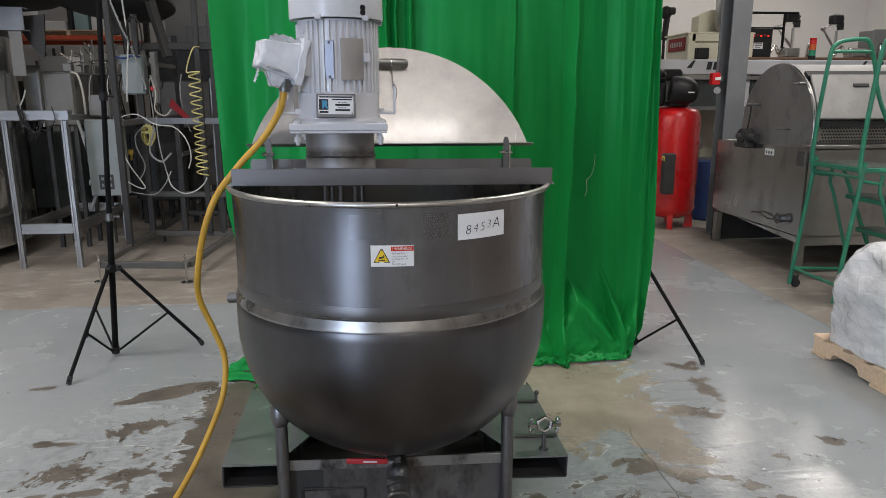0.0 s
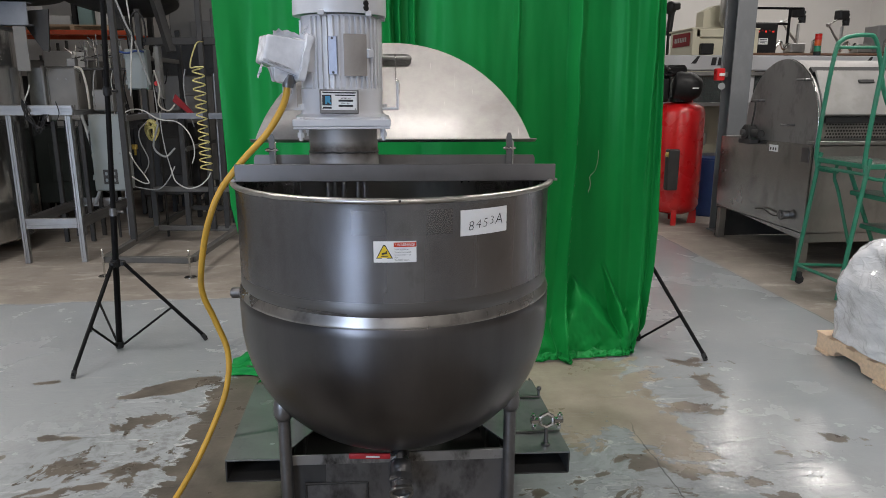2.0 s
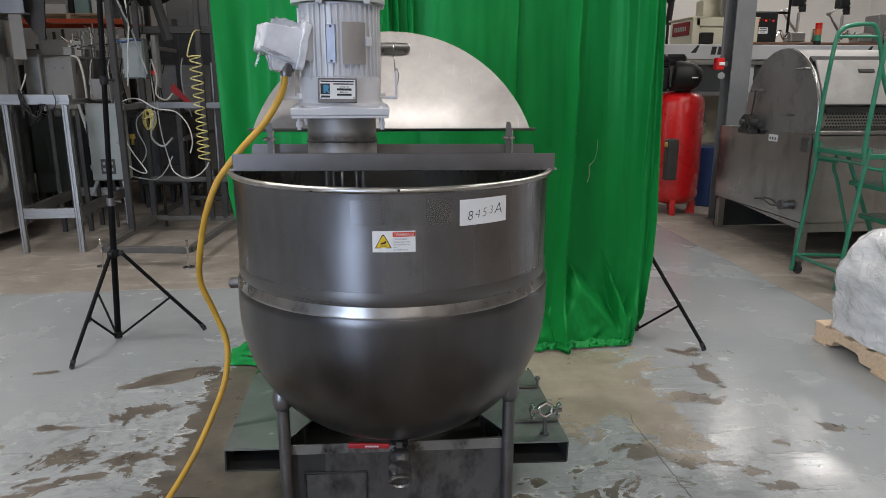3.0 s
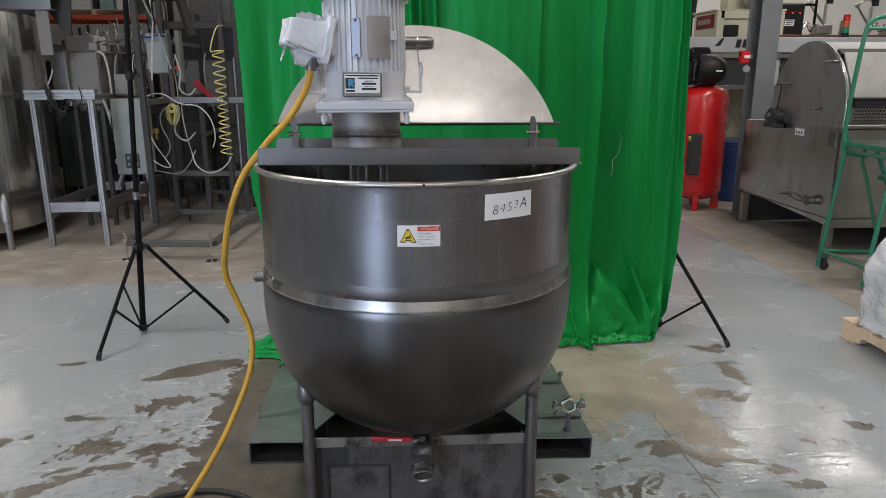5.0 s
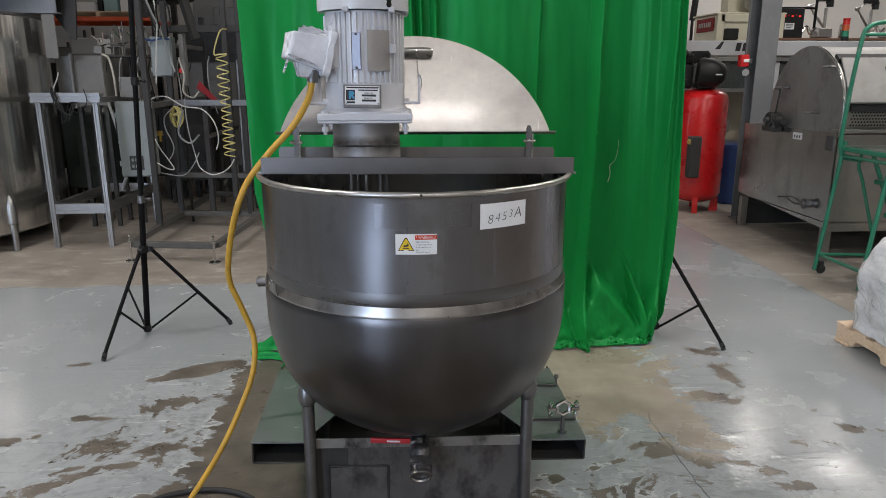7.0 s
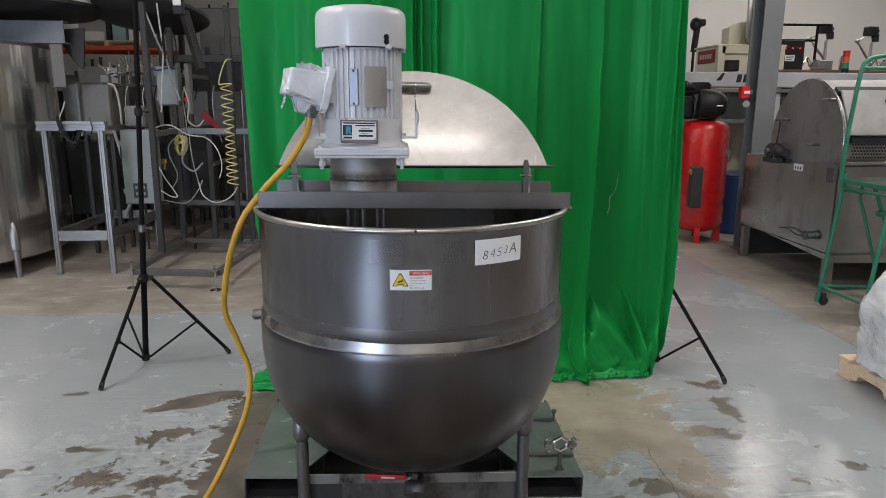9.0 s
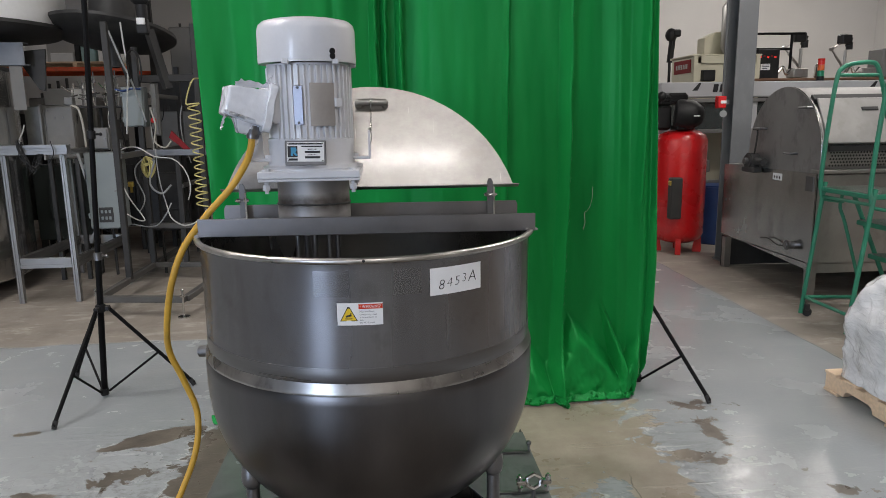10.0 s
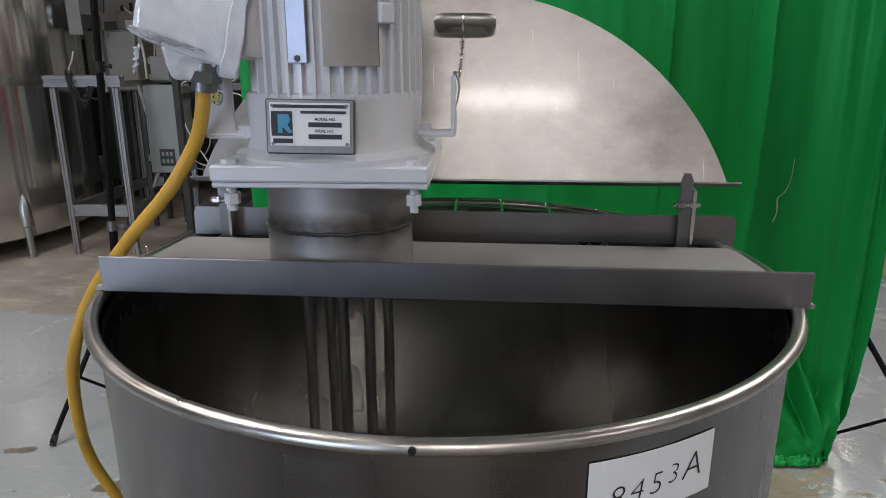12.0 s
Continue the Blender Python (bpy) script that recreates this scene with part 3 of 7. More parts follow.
def hose(bm, points, r, seg=10, per=10, smooth=True, closed=False):
    """A round tube swept along the points."""
    pts = curve_points(points, per) if smooth else [Vector(q) for q in points]
    b = bmesh.new()
    up = Vector((0, 0, 1))
    rings, n = [], len(pts)
    side = None
    for i, p in enumerate(pts):
        d = (pts[min(i + 1, n - 1)] - pts[max(i - 1, 0)]).normalized()
        if side is None:
            side = d.cross(up) if abs(d.z) < 0.95 else d.cross(Vector((1, 0, 0)))
        side = (side - d * side.dot(d)).normalized()
        over = d.cross(side)
        rings.append([b.verts.new(p + r * (math.cos(2 * math.pi * k / seg) * side + math.sin(2 * math.pi * k / seg) * over)) for k in range(seg)])
    for a, c in zip(rings, rings[1:]):
        for k in range(seg):
            b.faces.new((a[k], a[(k + 1) % seg], c[(k + 1) % seg], c[k]))
    b.faces.new(rings[0][::-1])
    b.faces.new(rings[-1])
    bmesh.ops.recalc_face_normals(b, faces=b.faces[:])
    return merge(bm, b)


def slab(bm, outline, thick, m=None):
    """An outline in x and z, made thick along y (from 0 to thick)."""
    b = bmesh.new()
    f = b.faces.new([b.verts.new((x, 0, z)) for x, z in outline])
    e = bmesh.ops.extrude_face_region(b, geom=[f])
    bmesh.ops.translate(b, vec=(0, thick, 0), verts=[v for v in e["geom"] if isinstance(v, bmesh.types.BMVert)])
    bmesh.ops.recalc_face_normals(b, faces=b.faces[:])
    return merge(bm, b, m)


def mesh_of(name, bm, material, smooth=None):
    me = bpy.data.meshes.new(name)
    bm.to_mesh(me)
    bm.free()
    me.materials.append(material)
    if smooth is not None:
        me.polygons.foreach_set("use_smooth", [True] * len(me.polygons))
        me.set_sharp_from_angle(angle=radians(smooth))
    return me


def part(name, bm, material, parent, label="", smooth=35, at=None):
    ob = new(name, mesh_of(name, bm, material, smooth))
    ob.parent = parent
    if at is not None:
        ob.matrix_basis = at
    if label:
        tagged(ob, label)
    return ob


def again(ob, parent, at):
    """One more part on the same mesh."""
    o = new(ob.name.split(".")[0], ob.data)
    o.parent = parent
    o.matrix_basis = at
    return o


def thing(name, label, category, at=(0, 0, 0), turn=0.0, group="", kind=""):
    ob = new(name)
    ob.empty_display_size = 0.1
    ob.matrix_basis = pose(*at, 0, 0, turn)
    return tagged(ob, label, category, group, kind)


def single(name, bm, material, label, category, at=(0, 0, 0), turn=0.0, group="", kind="", smooth=35):
    ob = new(name, mesh_of(name, bm, material, smooth))
    ob.matrix_basis = pose(*at, 0, 0, turn)
    return tagged(ob, label, category, group, kind)


def lettering(words, size, bold=0.0):
    """The words as a flat mesh in x and y, from the left end of the base line."""
    data = bpy.data.curves.new("words", "FONT")
    data.body, data.size, data.offset = words, size, bold
    data.resolution_u = 3
    ob = bpy.data.objects.new("words", data)
    scene.collection.objects.link(ob)
    me = bpy.data.meshes.new_from_object(ob.evaluated_get(bpy.context.evaluated_depsgraph_get()))
    b = bmesh.new()
    b.from_mesh(me)
    bpy.data.objects.remove(ob)
    bpy.data.curves.remove(data)
    bpy.data.meshes.remove(me)
    return b


# ---- the hall ----
def plain(name, c, s, material, kind="structure", label="", category=""):
    return single(name, box(bmesh.new(), (0, 0, 0), s), material, label, category, at=c, kind=kind, smooth=None)


X0, X1, Y0, Y1, TOP = -10.0, 10.0, -8.2, 11.5, 5.6
plain("floor", (0, (Y0 + Y1) / 2, -0.1), (X1 - X0 + 0.6, Y1 - Y0 + 0.6, 0.2), FLOOR, label="gray epoxy floor with brown peeled patches", category="floor")
plain("wall_north", (0, Y1 + 0.1, TOP / 2), (X1 - X0 + 0.4, 0.2, TOP), WALL_PAINT, label="off-white painted hall wall", category="wall")
plain("wall_west", (X0 - 0.1, (Y0 + Y1) / 2, TOP / 2), (0.2, Y1 - Y0, TOP), WALL_BACK, label="gray wall closing the hall out of view", category="wall")
plain("wall_east", (X1 + 0.1, (4.0 + Y1) / 2, TOP / 2), (0.2, Y1 - 4.0, TOP), WALL_PAINT, label="off-white painted hall wall", category="wall")
plain("wall_east_rear", (X1 + 0.1, (Y0 + 4.0) / 2, TOP / 2), (0.2, 4.0 - Y0, TOP), WALL_BACK, label="gray wall closing the hall out of view", category="wall")
bm = bmesh.new()
box(bm, (-8.05, 0, TOP / 2), (3.9, 0.2, TOP))
box(bm, (3.25, 0, TOP / 2), (13.5, 0.2, TOP))
box(bm, (-4.8, 0, (TOP + 4.0) / 2), (2.6, 0.2, TOP - 4.0))
single("wall_south", bm, WALL_SOUTH, "unseen off-white wall with an open roll-up door", "wall", at=(0, Y0 - 0.1, 0), kind="structure", smooth=None)
plain("ceiling", (0, (Y0 + Y1) / 2, TOP + 0.1), (X1 - X0 + 0.4, Y1 - Y0 + 0.4, 0.2), CEILING_PAINT, label="unseen dark roof closing the hall", category="ceiling")


def ceiling_lamp():
    lamp = thing("ceiling_lamp", "unseen white fluorescent fixture placed to light the hall", "lamp", group="hall lamps")
    b = box(bmesh.new(), (0, 0, 0.04), (1.3, 0.34, 0.06), 0.01)
    for sx in (-0.5, 0.5):
        rod(b, (sx, 0, 0.06), (sx, 0, 0.4), 0.006, seg=6)
    part("housing", b, WHITE, lamp)
    b = rod(bmesh.new(), (-0.6, -0.08, -0.015), (0.6, -0.08, -0.015), 0.016, seg=8)
    tube = part("tube", b, TUBE_GLOW, lamp)
    again(tube, lamp, pose(0, 0.16, 0))
    return lamp


first = ceiling_lamp()
first.matrix_basis = pose(*LAMPS[0], LAMP_Z)
for lx, ly in LAMPS[1:]:
    copy_thing(first, pose(lx, ly, LAMP_Z))

# ---- the kettle mixer ----
KX, KY = -0.005, 0.0
VY = -0.033  # the vessel's axis lies a little in front of the bridge's middle
kettle = thing("kettle_mixer", "large stainless steel mixing kettle with a white motor on its bridge", "mixer", at=(KX, KY, 0))


def on_wall(u, z, r):
    """A point on the kettle's front at u radians from the front centre."""
    return Vector((r * math.sin(u), VY - r * math.cos(u), z))


def bowl_profile():
    """The jacketed bowl: a dished bottom, fullest just under the weld band."""
    out = [(0.0, 0.345)]
    for i in range(1, 22):
        r = 0.518 * math.sin(radians(90 * i / 22))
        out.append((r, 0.81 - 0.465 * math.sqrt(1 - (r / 0.518) ** 2.3)))
    return out + [(0.518, 0.812), (0.5185, 0.87), (0.5185, 0.895), (0.515, 0.9005)]


AXIS = (0, VY, 0)


def rippled(bm, depth, z_low=-9.0):
    """Slight out-of-round waves, as rolled sheet has them."""
    for v in bm.verts:
        dx, dy = v.co.x - AXIS[0], v.co.y - AXIS[1]
        r, a = math.hypot(dx, dy), math.atan2(dy, dx)
        if r < 0.3 or v.co.z < z_low:
            continue
        d = depth * (math.sin(17 * a + 0.8) + 0.7 * math.sin(29 * a + 2.0 * v.co.z) + 0.45 * math.sin(47 * a + 1.0))
        v.co.x += d * dx / r
        v.co.y += d * dy / r
    return bm


part("bowl", lathe(bmesh.new(), bowl_profile(), 96, AXIS), KETTLE_BOWL, kettle, "jacketed stainless bowl, its shade put into a darker gray", 60)
part("band", rippled(lathe(bmesh.new(), [(0.5175, 0.898), (0.5182, 0.902), (0.5172, 0.906), (0.5135, 0.917), (0.5105, 0.926), (0.5092, 0.930), (0.504, 0.930), (0.504, 0.898)], 192, AXIS, closed=True), 0.00042), BAND, kettle, "bright ground weld band", 30)
part("wall", rippled(lathe(bmesh.new(), [(0.5092, 0.905), (0.509, 0.972), (0.5085, 1.10), (0.510, 1.225), (0.514, 1.246), (0.511, 1.2465), (0.504, 1.225), (0.503, 1.10), (0.503, 0.905)], 192, AXIS, closed=True), 0.00020), KETTLE, kettle, smooth=60)
seam = [(0.5094, 0.931), (0.5102, 0.934), (0.5099, 0.966), (0.5096, 0.9705), (0.508, 0.971), (0.508, 0.931)]
part("seam_ring", rippled(lathe(bmesh.new(), seam, 192, AXIS, closed=True), 0.00020), SEAM, kettle, "ring of wall ground bright along the seam", 40)
rim = [(0.5160 + 0.0095 * math.cos(a), 1.2525 + 0.0085 * math.sin(a)) for a in [2 * math.pi * i / 12 for i in range(12)]]
part("rim", lathe(bmesh.new(), rim, 128, AXIS, closed=True), WELD, kettle, "rolled bright steel rim", 80)
inner = [(0.505, 1.241), (0.5015, 1.1), (0.5015, 0.83)] + [(0.5015 * math.sin(a), 0.82 - 0.46 * math.cos(a)) for a in [radians(90 - 9 * i) for i in range(10)]] + [(0.0, 0.36)]
part("inside", lathe(bmesh.new(), inner, 96, AXIS), INSIDE, kettle, smooth=60)
part("rim_hole", rod(bmesh.new(), (0.001, -0.5605, 1.254), (0.001, -0.553, 1.254), 0.0038, seg=10), BLACK, kettle)
b = rod(bmesh.new(), (-0.50, -0.06, 0.875), (-0.548, -0.062, 0.875), 0.0185, bevel=0.002)
rod(b, (-0.548, -0.062, 0.875), (-0.551, -0.062, 0.875), 0.012)
part("side_port", b, LEG, kettle, "short capped pipe port")

# legs with domed sockets, standing on round feet
b = rod(bmesh.new(), (0, 0, 0.012), (0, 0, 0.515), 0.0208, seg=20)
rod(b, (0, 0, 0), (0, 0, 0.014), 0.05, seg=20, bevel=0.003)
leg = part("leg", b, LEG, kettle, at=pose(-0.376, -0.226, 0))
b = lathe(bmesh.new(), [(0.0, 0.486), (0.021, 0.488), (0.028, 0.498), (0.0315, 0.512), (0.032, 0.530), (0.029, 0.552), (0.019, 0.572), (0.0, 0.582)], 24)
socket = part("socket", b, LEG, leg, "welded dome at the leg's top", 60)
for x, y in ((0.372, -0.226), (-0.376, 0.16), (0.372, 0.16)):
    o = again(leg, kettle, pose(x, y, 0))
    again(socket, o, pose(0, 0, 0))

# open-topped burner box between the legs
BOX = pose(0, 0, 0, 0, 1.0, 0)
# walls and bottom sheet are dark to hold the shade inside the box
for c, size in (((-0.002, -0.198, 0.17), (0.74, 0.006, 0.33)), ((-0.002, 0.402, 0.15), (0.74, 0.006, 0.29)), ((-0.369, 0.10, 0.15), (0.006, 0.60, 0.28)), ((0.365, 0.10, 0.15), (0.006, 0.60, 0.28)), ((-0.002, 0.10, 0.10), (0.738, 0.598, 0.006))):
    part("skirt_wall", box(bmesh.new(), c, size, 0.001), DARK_STEEL, kettle, "steel skirt wall, darkened for the shade inside the box")
b = box(bmesh.new(), (-0.002, -0.205, 0.3215), (0.735, 0.006, 0.036), 0.001)
part("skirt_strip", b, STRIP, kettle, "ground steel strip with burnt patches", at=BOX)
b = box(bmesh.new(), (0.056, -0.2035, 0.165), (0.62, 0.003, 0.28), 0.001)
part("skirt_panel", b, SCORCHED, kettle, "stained gray panel with scorch marks", at=BOX)
# burnt seam round the hatch, uneven like a hand weld
noise.seed_set(14)
for ends in (((-0.318, 0.2385), (-0.11, 0.2335)), ((-0.318, 0.2385), (-0.321, 0.04)), ((-0.110, 0.2335), (-0.112, 0.04))):
    p0, p1 = Vector((ends[0][0], -0.206, ends[0][1])), Vector((ends[1][0], -0.206, ends[1][1]))
    pts = [p0.lerp(p1, k / 24) + Vector((0.0018 * noise.noise(Vector((k * 0.9, p0.x * 9, 1))), 0, 0.0018 * noise.noise(Vector((k * 0.9, p1.z * 9, 5))))) for k in range(25)]
    part("weld_seam", hose(bmesh.new(), pts, 0.0042, 6, smooth=False), DARK_STEEL, kettle, "burnt weld round a hatch", 60)
part("hatch", box(bmesh.new(), (-0.2145, -0.2065, 0.136), (0.198, 0.002, 0.19), 0.0005), SCORCHED, kettle)

# pale green platform behind the legs, open at its front
DECK = pose(0, 0, 0.012, 0, 1.5, 0)
for sx in (-1, 1):
    outline = [(0.59 * sx, -0.19), (0.385 * sx, -0.19), (0.385 * sx, -0.13), (0.30 * sx, 0.04), (0.30 * sx, 0.42), (0.59 * sx, 0.42)]
    part("platform", slab(bmesh.new(), outline, 0.006, pose(0, 0, 0.305, -90, 0, 0)), GREEN_DECK, kettle, "pale green steel platform plate", at=DECK, smooth=None)
for sx in (-1, 1):
    b = bmesh.new()
    box(b, (0.587 * sx, 0.135, 0.262), (0.006, 0.65, 0.075), 0.001)
    box(b, (0.485 * sx, 0.135, 0.224), (0.205, 0.65, 0.005), 0.001)
    box(b, (0.386 * sx, 0.135, 0.262), (0.006, 0.65, 0.075), 0.001)
    box(b, (0.485 * sx, 0.40, 0.262), (0.205, 0.006, 0.075), 0.001)
    part("fork_pocket", b, DARK_STEEL, kettle, "dark open fork pocket", at=DECK)

b = bmesh.new()
box(b, (0.49, -0.05, 0.310), (0.21, 0.012, 0.008), 0.001)
part("flat_bar", b, PLATE, kettle, "flat steel bar on the platform")
b = box(bmesh.new(), (0.49, 0.24, 0.310), (0.20, 0.012, 0.008), 0.001)
rod(b, (0.585, 0.24, 0.31), (0.585, 0.24, 0.345), 0.005, seg=8)
ball(b, (0.585, 0.24, 0.345), 0.011, seg=8)
part("flat_bar", b, PLATE, kettle, "flat steel bar with a screw on the platform")

# pipe clamp on a post
b = rod(bmesh.new(), (0.522, -0.14, 0.305), (0.522, -0.14, 0.375), 0.0075, seg=12)
rod(b, (0.522, -0.14, 0.305), (0.522, -0.14, 0.312), 0.016, seg=12)
clamp = part("clamp_post", b, PLATE, kettle)
b = bmesh.new()
ring = [(0.522 + 0.026 * math.cos(a), -0.14, 0.398 + 0.026 * math.sin(a)) for a in [2 * math.pi * i / 6 + 0.5 for i in range(7)]]
hose(b, ring, 0.0085, 8, smooth=False)
for sx in (-1, 1):
    box(b, (0.522 + 0.042 * sx, -0.14, 0.398), (0.034, 0.022, 0.016), 0.003)
    rod(b, (0.522 + 0.048 * sx, -0.14, 0.365), (0.522 + 0.048 * sx, -0.14, 0.425), 0.005, seg=8)
    rod(b, (0.522 + 0.048 * sx, -0.14, 0.406), (0.522 + 0.048 * sx, -0.14, 0.418), 0.010, seg=6)
    rod(b, (0.522 + 0.045 * sx, -0.14, 0.366), (0.522 + 0.045 * sx, -0.14, 0.38), 0.009, seg=6)
part("pipe_clamp", b, POLISHED, clamp, "hinged steel pipe clamp with two bolts")

# drain valve with a red lever, sloping toward the front
b = rod(bmesh.new(), (0.0, -0.10, 0.352), (0.0, -0.215, 0.352), 0.022, seg=20)
valve = part("drain_pipe", b, LEG, kettle)
OUT = Vector((0, -0.86, -0.51))


def along(k):
    return Vector((0.0, -0.212, 0.353)) + OUT * k


b = rod(bmesh.new(), along(0.0), along(0.035), 0.031, seg=8, bevel=0.003)
rod(b, along(0.032), along(0.050), 0.026, 0.036, seg=20)
ball(b, along(0.068), 0.038, (1, 1, 1), 20)
rod(b, along(0.085), along(0.100), 0.036, 0.033, seg=20)
rod(b, along(0.098), along(0.128), 0.043, seg=6, bevel=0.004)
rod(b, along(0.126), along(0.150), 0.036, seg=24, bevel=0.002)
box(b, along(0.060) + Vector((0, 0, 0.040)), (0.022, 0.022, 0.03), 0.004)
part("valve_body", b, LEG, valve, "dull steel ball valve sloping forward")
turn_out = Matrix.Translation(along(0.150)) @ OUT.to_track_quat("Z", "Y").to_matrix().to_4x4()
part("valve_mouth", lathe(bmesh.new(), [(0.036, -0.004), (0.039, 0.002), (0.038, 0.010), (0.031, 0.010), (0.029, 0.004), (0.031, 0.0), (0.029, -0.004), (0.030, -0.008), (0.028, -0.012), (0.028, -0.05), (0.0, -0.05)], 28), STAIN_GRAY, valve, "bright threaded outlet", at=turn_out)
b = box(bmesh.new(), (-0.030, -0.262, 0.352), (0.075, 0.004, 0.014), 0.001, Matrix.Rotation(0.0, 4, "Y"))
box(b, (0.0, -0.262, 0.345), (0.016, 0.02, 0.03), 0.003)
part("lever", b, STAIN_GRAY, valve)
part("lever_grip", box(bmesh.new(), (0, 0, 0), (0.136, 0.012, 0.019), 0.004, seg=2), RED_GRIP, valve, "red vinyl lever grip with worn print", at=pose(-0.100, -0.264, 0.3635, 0, 3.5, 0))
part("grip_print", box(bmesh.new(), (0.01, -0.0065, 0.0), (0.045, 0.001, 0.006)), PAPER, valve, at=pose(-0.100, -0.264, 0.3635, 0, 3.5, 0))

# bridge plate over the kettle, its upturned front and the rear angle
TILT = pose(0, 0, 0, 0, 0.46, 0)
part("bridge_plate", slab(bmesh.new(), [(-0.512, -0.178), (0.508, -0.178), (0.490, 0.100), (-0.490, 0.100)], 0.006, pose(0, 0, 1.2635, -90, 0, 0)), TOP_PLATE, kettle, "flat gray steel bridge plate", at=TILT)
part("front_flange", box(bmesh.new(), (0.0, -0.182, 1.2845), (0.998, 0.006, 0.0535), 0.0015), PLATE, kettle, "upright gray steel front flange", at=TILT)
b = slab(bmesh.new(), [(-0.494, 1.258), (0.506, 1.258), (0.506, 1.300), (0.500, 1.311), (-0.488, 1.311), (-0.494, 1.300)], 0.006, pose(0, 0.141, 0))
box(b, (0.006, 0.165, 1.2605), (0.998, 0.044, 0.006), 0.001)
part("rear_angle", b, PLATE, kettle, "gray steel rear angle", at=TILT)
# safety grating over the rear half
b = bmesh.new()
arc = [(0.492 * math.cos(a), VY + 0.492 * math.sin(a), 1.266) for a in [radians(25 + 5 * i) for i in range(27)]]
hose(b, arc, 0.005, 6, smooth=False)
arc = [(0.42 * math.cos(a), VY + 0.42 * math.sin(a), 1.266) for a in [radians(31 + 5 * i) for i in range(25)]]
hose(b, arc, 0.004, 6, smooth=False)
for i in range(9):
    gx = -0.4 + 0.1 * i
    rod(b, (gx, 0.18, 1.266), (gx, VY + math.sqrt(0.242 - gx * gx), 1.266), 0.004, seg=6)
part("rear_grating", b, POLISHED, kettle, "steel wire grating over the rear half")

# hinge lugs and the upright half-round lid
b = bmesh.new()
slab(b, [(-0.010, 1.245), (0.010, 1.245), (0.010, 1.375), (0.004, 1.388), (-0.006, 1.388), (-0.010, 1.375)], 0.006)
lug = part("hinge_lug", b, SCORCHED, kettle, at=pose(-0.417, 0.122, 0))
b = bmesh.new()
for sx in (-1, 1):
    rod(b, (0.005 * sx, -0.004, 1.333), (0.018 * sx, -0.004, 1.333), 0.007, seg=6)
    rod(b, (0.0, -0.004, 1.333), (0.023 * sx, -0.004, 1.333), 0.004, seg=8)
box(b, (0.012, 0.0, 1.31), (0.006, 0.02, 0.10), 0.001)
bolt = part("hinge_bolt", b, POLISHED, lug)
o = again(lug, kettle, pose(0.418, 0.122, 0))
again(bolt, o, pose(0, 0, 0))
seg_r = 0.5207
half = math.asin(0.5005 / seg_r)
low = seg_r * math.cos(half)
outline = [(seg_r * math.sin(a), 1.355 + seg_r * math.cos(a) - low) for a in [half - 2 * half * i / 48 for i in range(49)]]
b = slab(bmesh.new(), outline, 0.004)
lid = part("lid", b, LID, kettle, "scratched half-round stainless lid standing open", at=pose(0.013, 0.20, 1.355, -21.5, 0.2, 0) @ pose(0, 0, -1.355))
b = bmesh.new()
box(b, (0.002, -0.012, 1.3535), (1.03, 0.03, 0.004), 0.001)
part("lid_lip", b, PLATE, lid)
b = bmesh.new()
hose(b, [(-0.040, 0.0, 1.660), (-0.041, -0.022, 1.660), (-0.033, -0.032, 1.660), (0.045, -0.032, 1.660), (0.053, -0.022, 1.660), (0.052, 0.0, 1.660)], 0.0125, 12, 5)
# plate behind the bar stands in for the handle's reflection in the lid
box(b, (0.006, -0.003, 1.660), (0.10, 0.004, 0.032), 0.0015)
part("lid_handle", b, STAIN_GRAY, lid, "dark steel bail handle with a plate for its reflection")

# gearless motor: square flange on a short pipe
MX, MY = -0.161, -0.06
b = lathe(bmesh.new(), [(0.0, 1.2565), (0.111, 1.2565), (0.111, 1.335), (0.109, 1.345), (0.109, 1.4205), (0.0, 1.4205)], 48, (MX, MY, 0))
pipe = part("motor_pipe", b, PIPE, kettle, "bare steel pipe collar with burnt weld")
b = bmesh.new()
bead = [(MX + 0.1105 * math.sin(a), MY - 0.1105 * math.cos(a), 1.343 + 0.004 * math.cos(a) + 0.0008 * math.sin(17 * a) + 0.0006 * math.sin(41 * a)) for a in [radians(-100 + 4 * i) for i in range(51)]]
hose(b, bead, 0.0028, 8, smooth=False)
part("weld_bead", b, DARK_STEEL, pipe, "dark wavy weld bead")
b = box(bmesh.new(), (MX + 0.003, MY, 1.4390), (0.294, 0.294, 0.0225), 0.003)
flange = part("motor_flange", b, WHITE, kettle, "white painted square flange")
b = box(bmesh.new(), (MX + 0.003, MY, 1.4235), (0.291, 0.291, 0.007), 0.002)
part("lower_flange", b, WHITE, flange)
b = rod(bmesh.new(), (0, 0, 1.395), (0, 0, 1.41), 0.011, seg=6)
rod(b, (0, 0, 1.445), (0, 0, 1.456), 0.012, seg=6)
rod(b, (0, 0, 1.385), (0, 0, 1.456), 0.006, seg=10)
bolt = part("flange_bolt", b, WHITE, flange, at=pose(MX - 0.122, MY - 0.125, 0))
for sx, sy in ((0.128, -0.125), (0.128, 0.125), (-0.122, 0.125)):
    again(bolt, flange, pose(MX + sx, MY + sy, 0))
b = lathe(bmesh.new(), [(0.0, 1.446), (0.148, 1.446), (0.148, 1.455), (0.132, 1.463), (0.126, 1.475), (0.1285, 1.534), (0.1275, 1.540), (0.1205, 1.543), (0.1205, 1.755), (0.0, 1.757)], 56, (MX, MY, 0))
motor = part("motor", b, WHITE, kettle, "white painted electric motor with cooling fins")
# cooling fins round the body
b = bmesh.new()
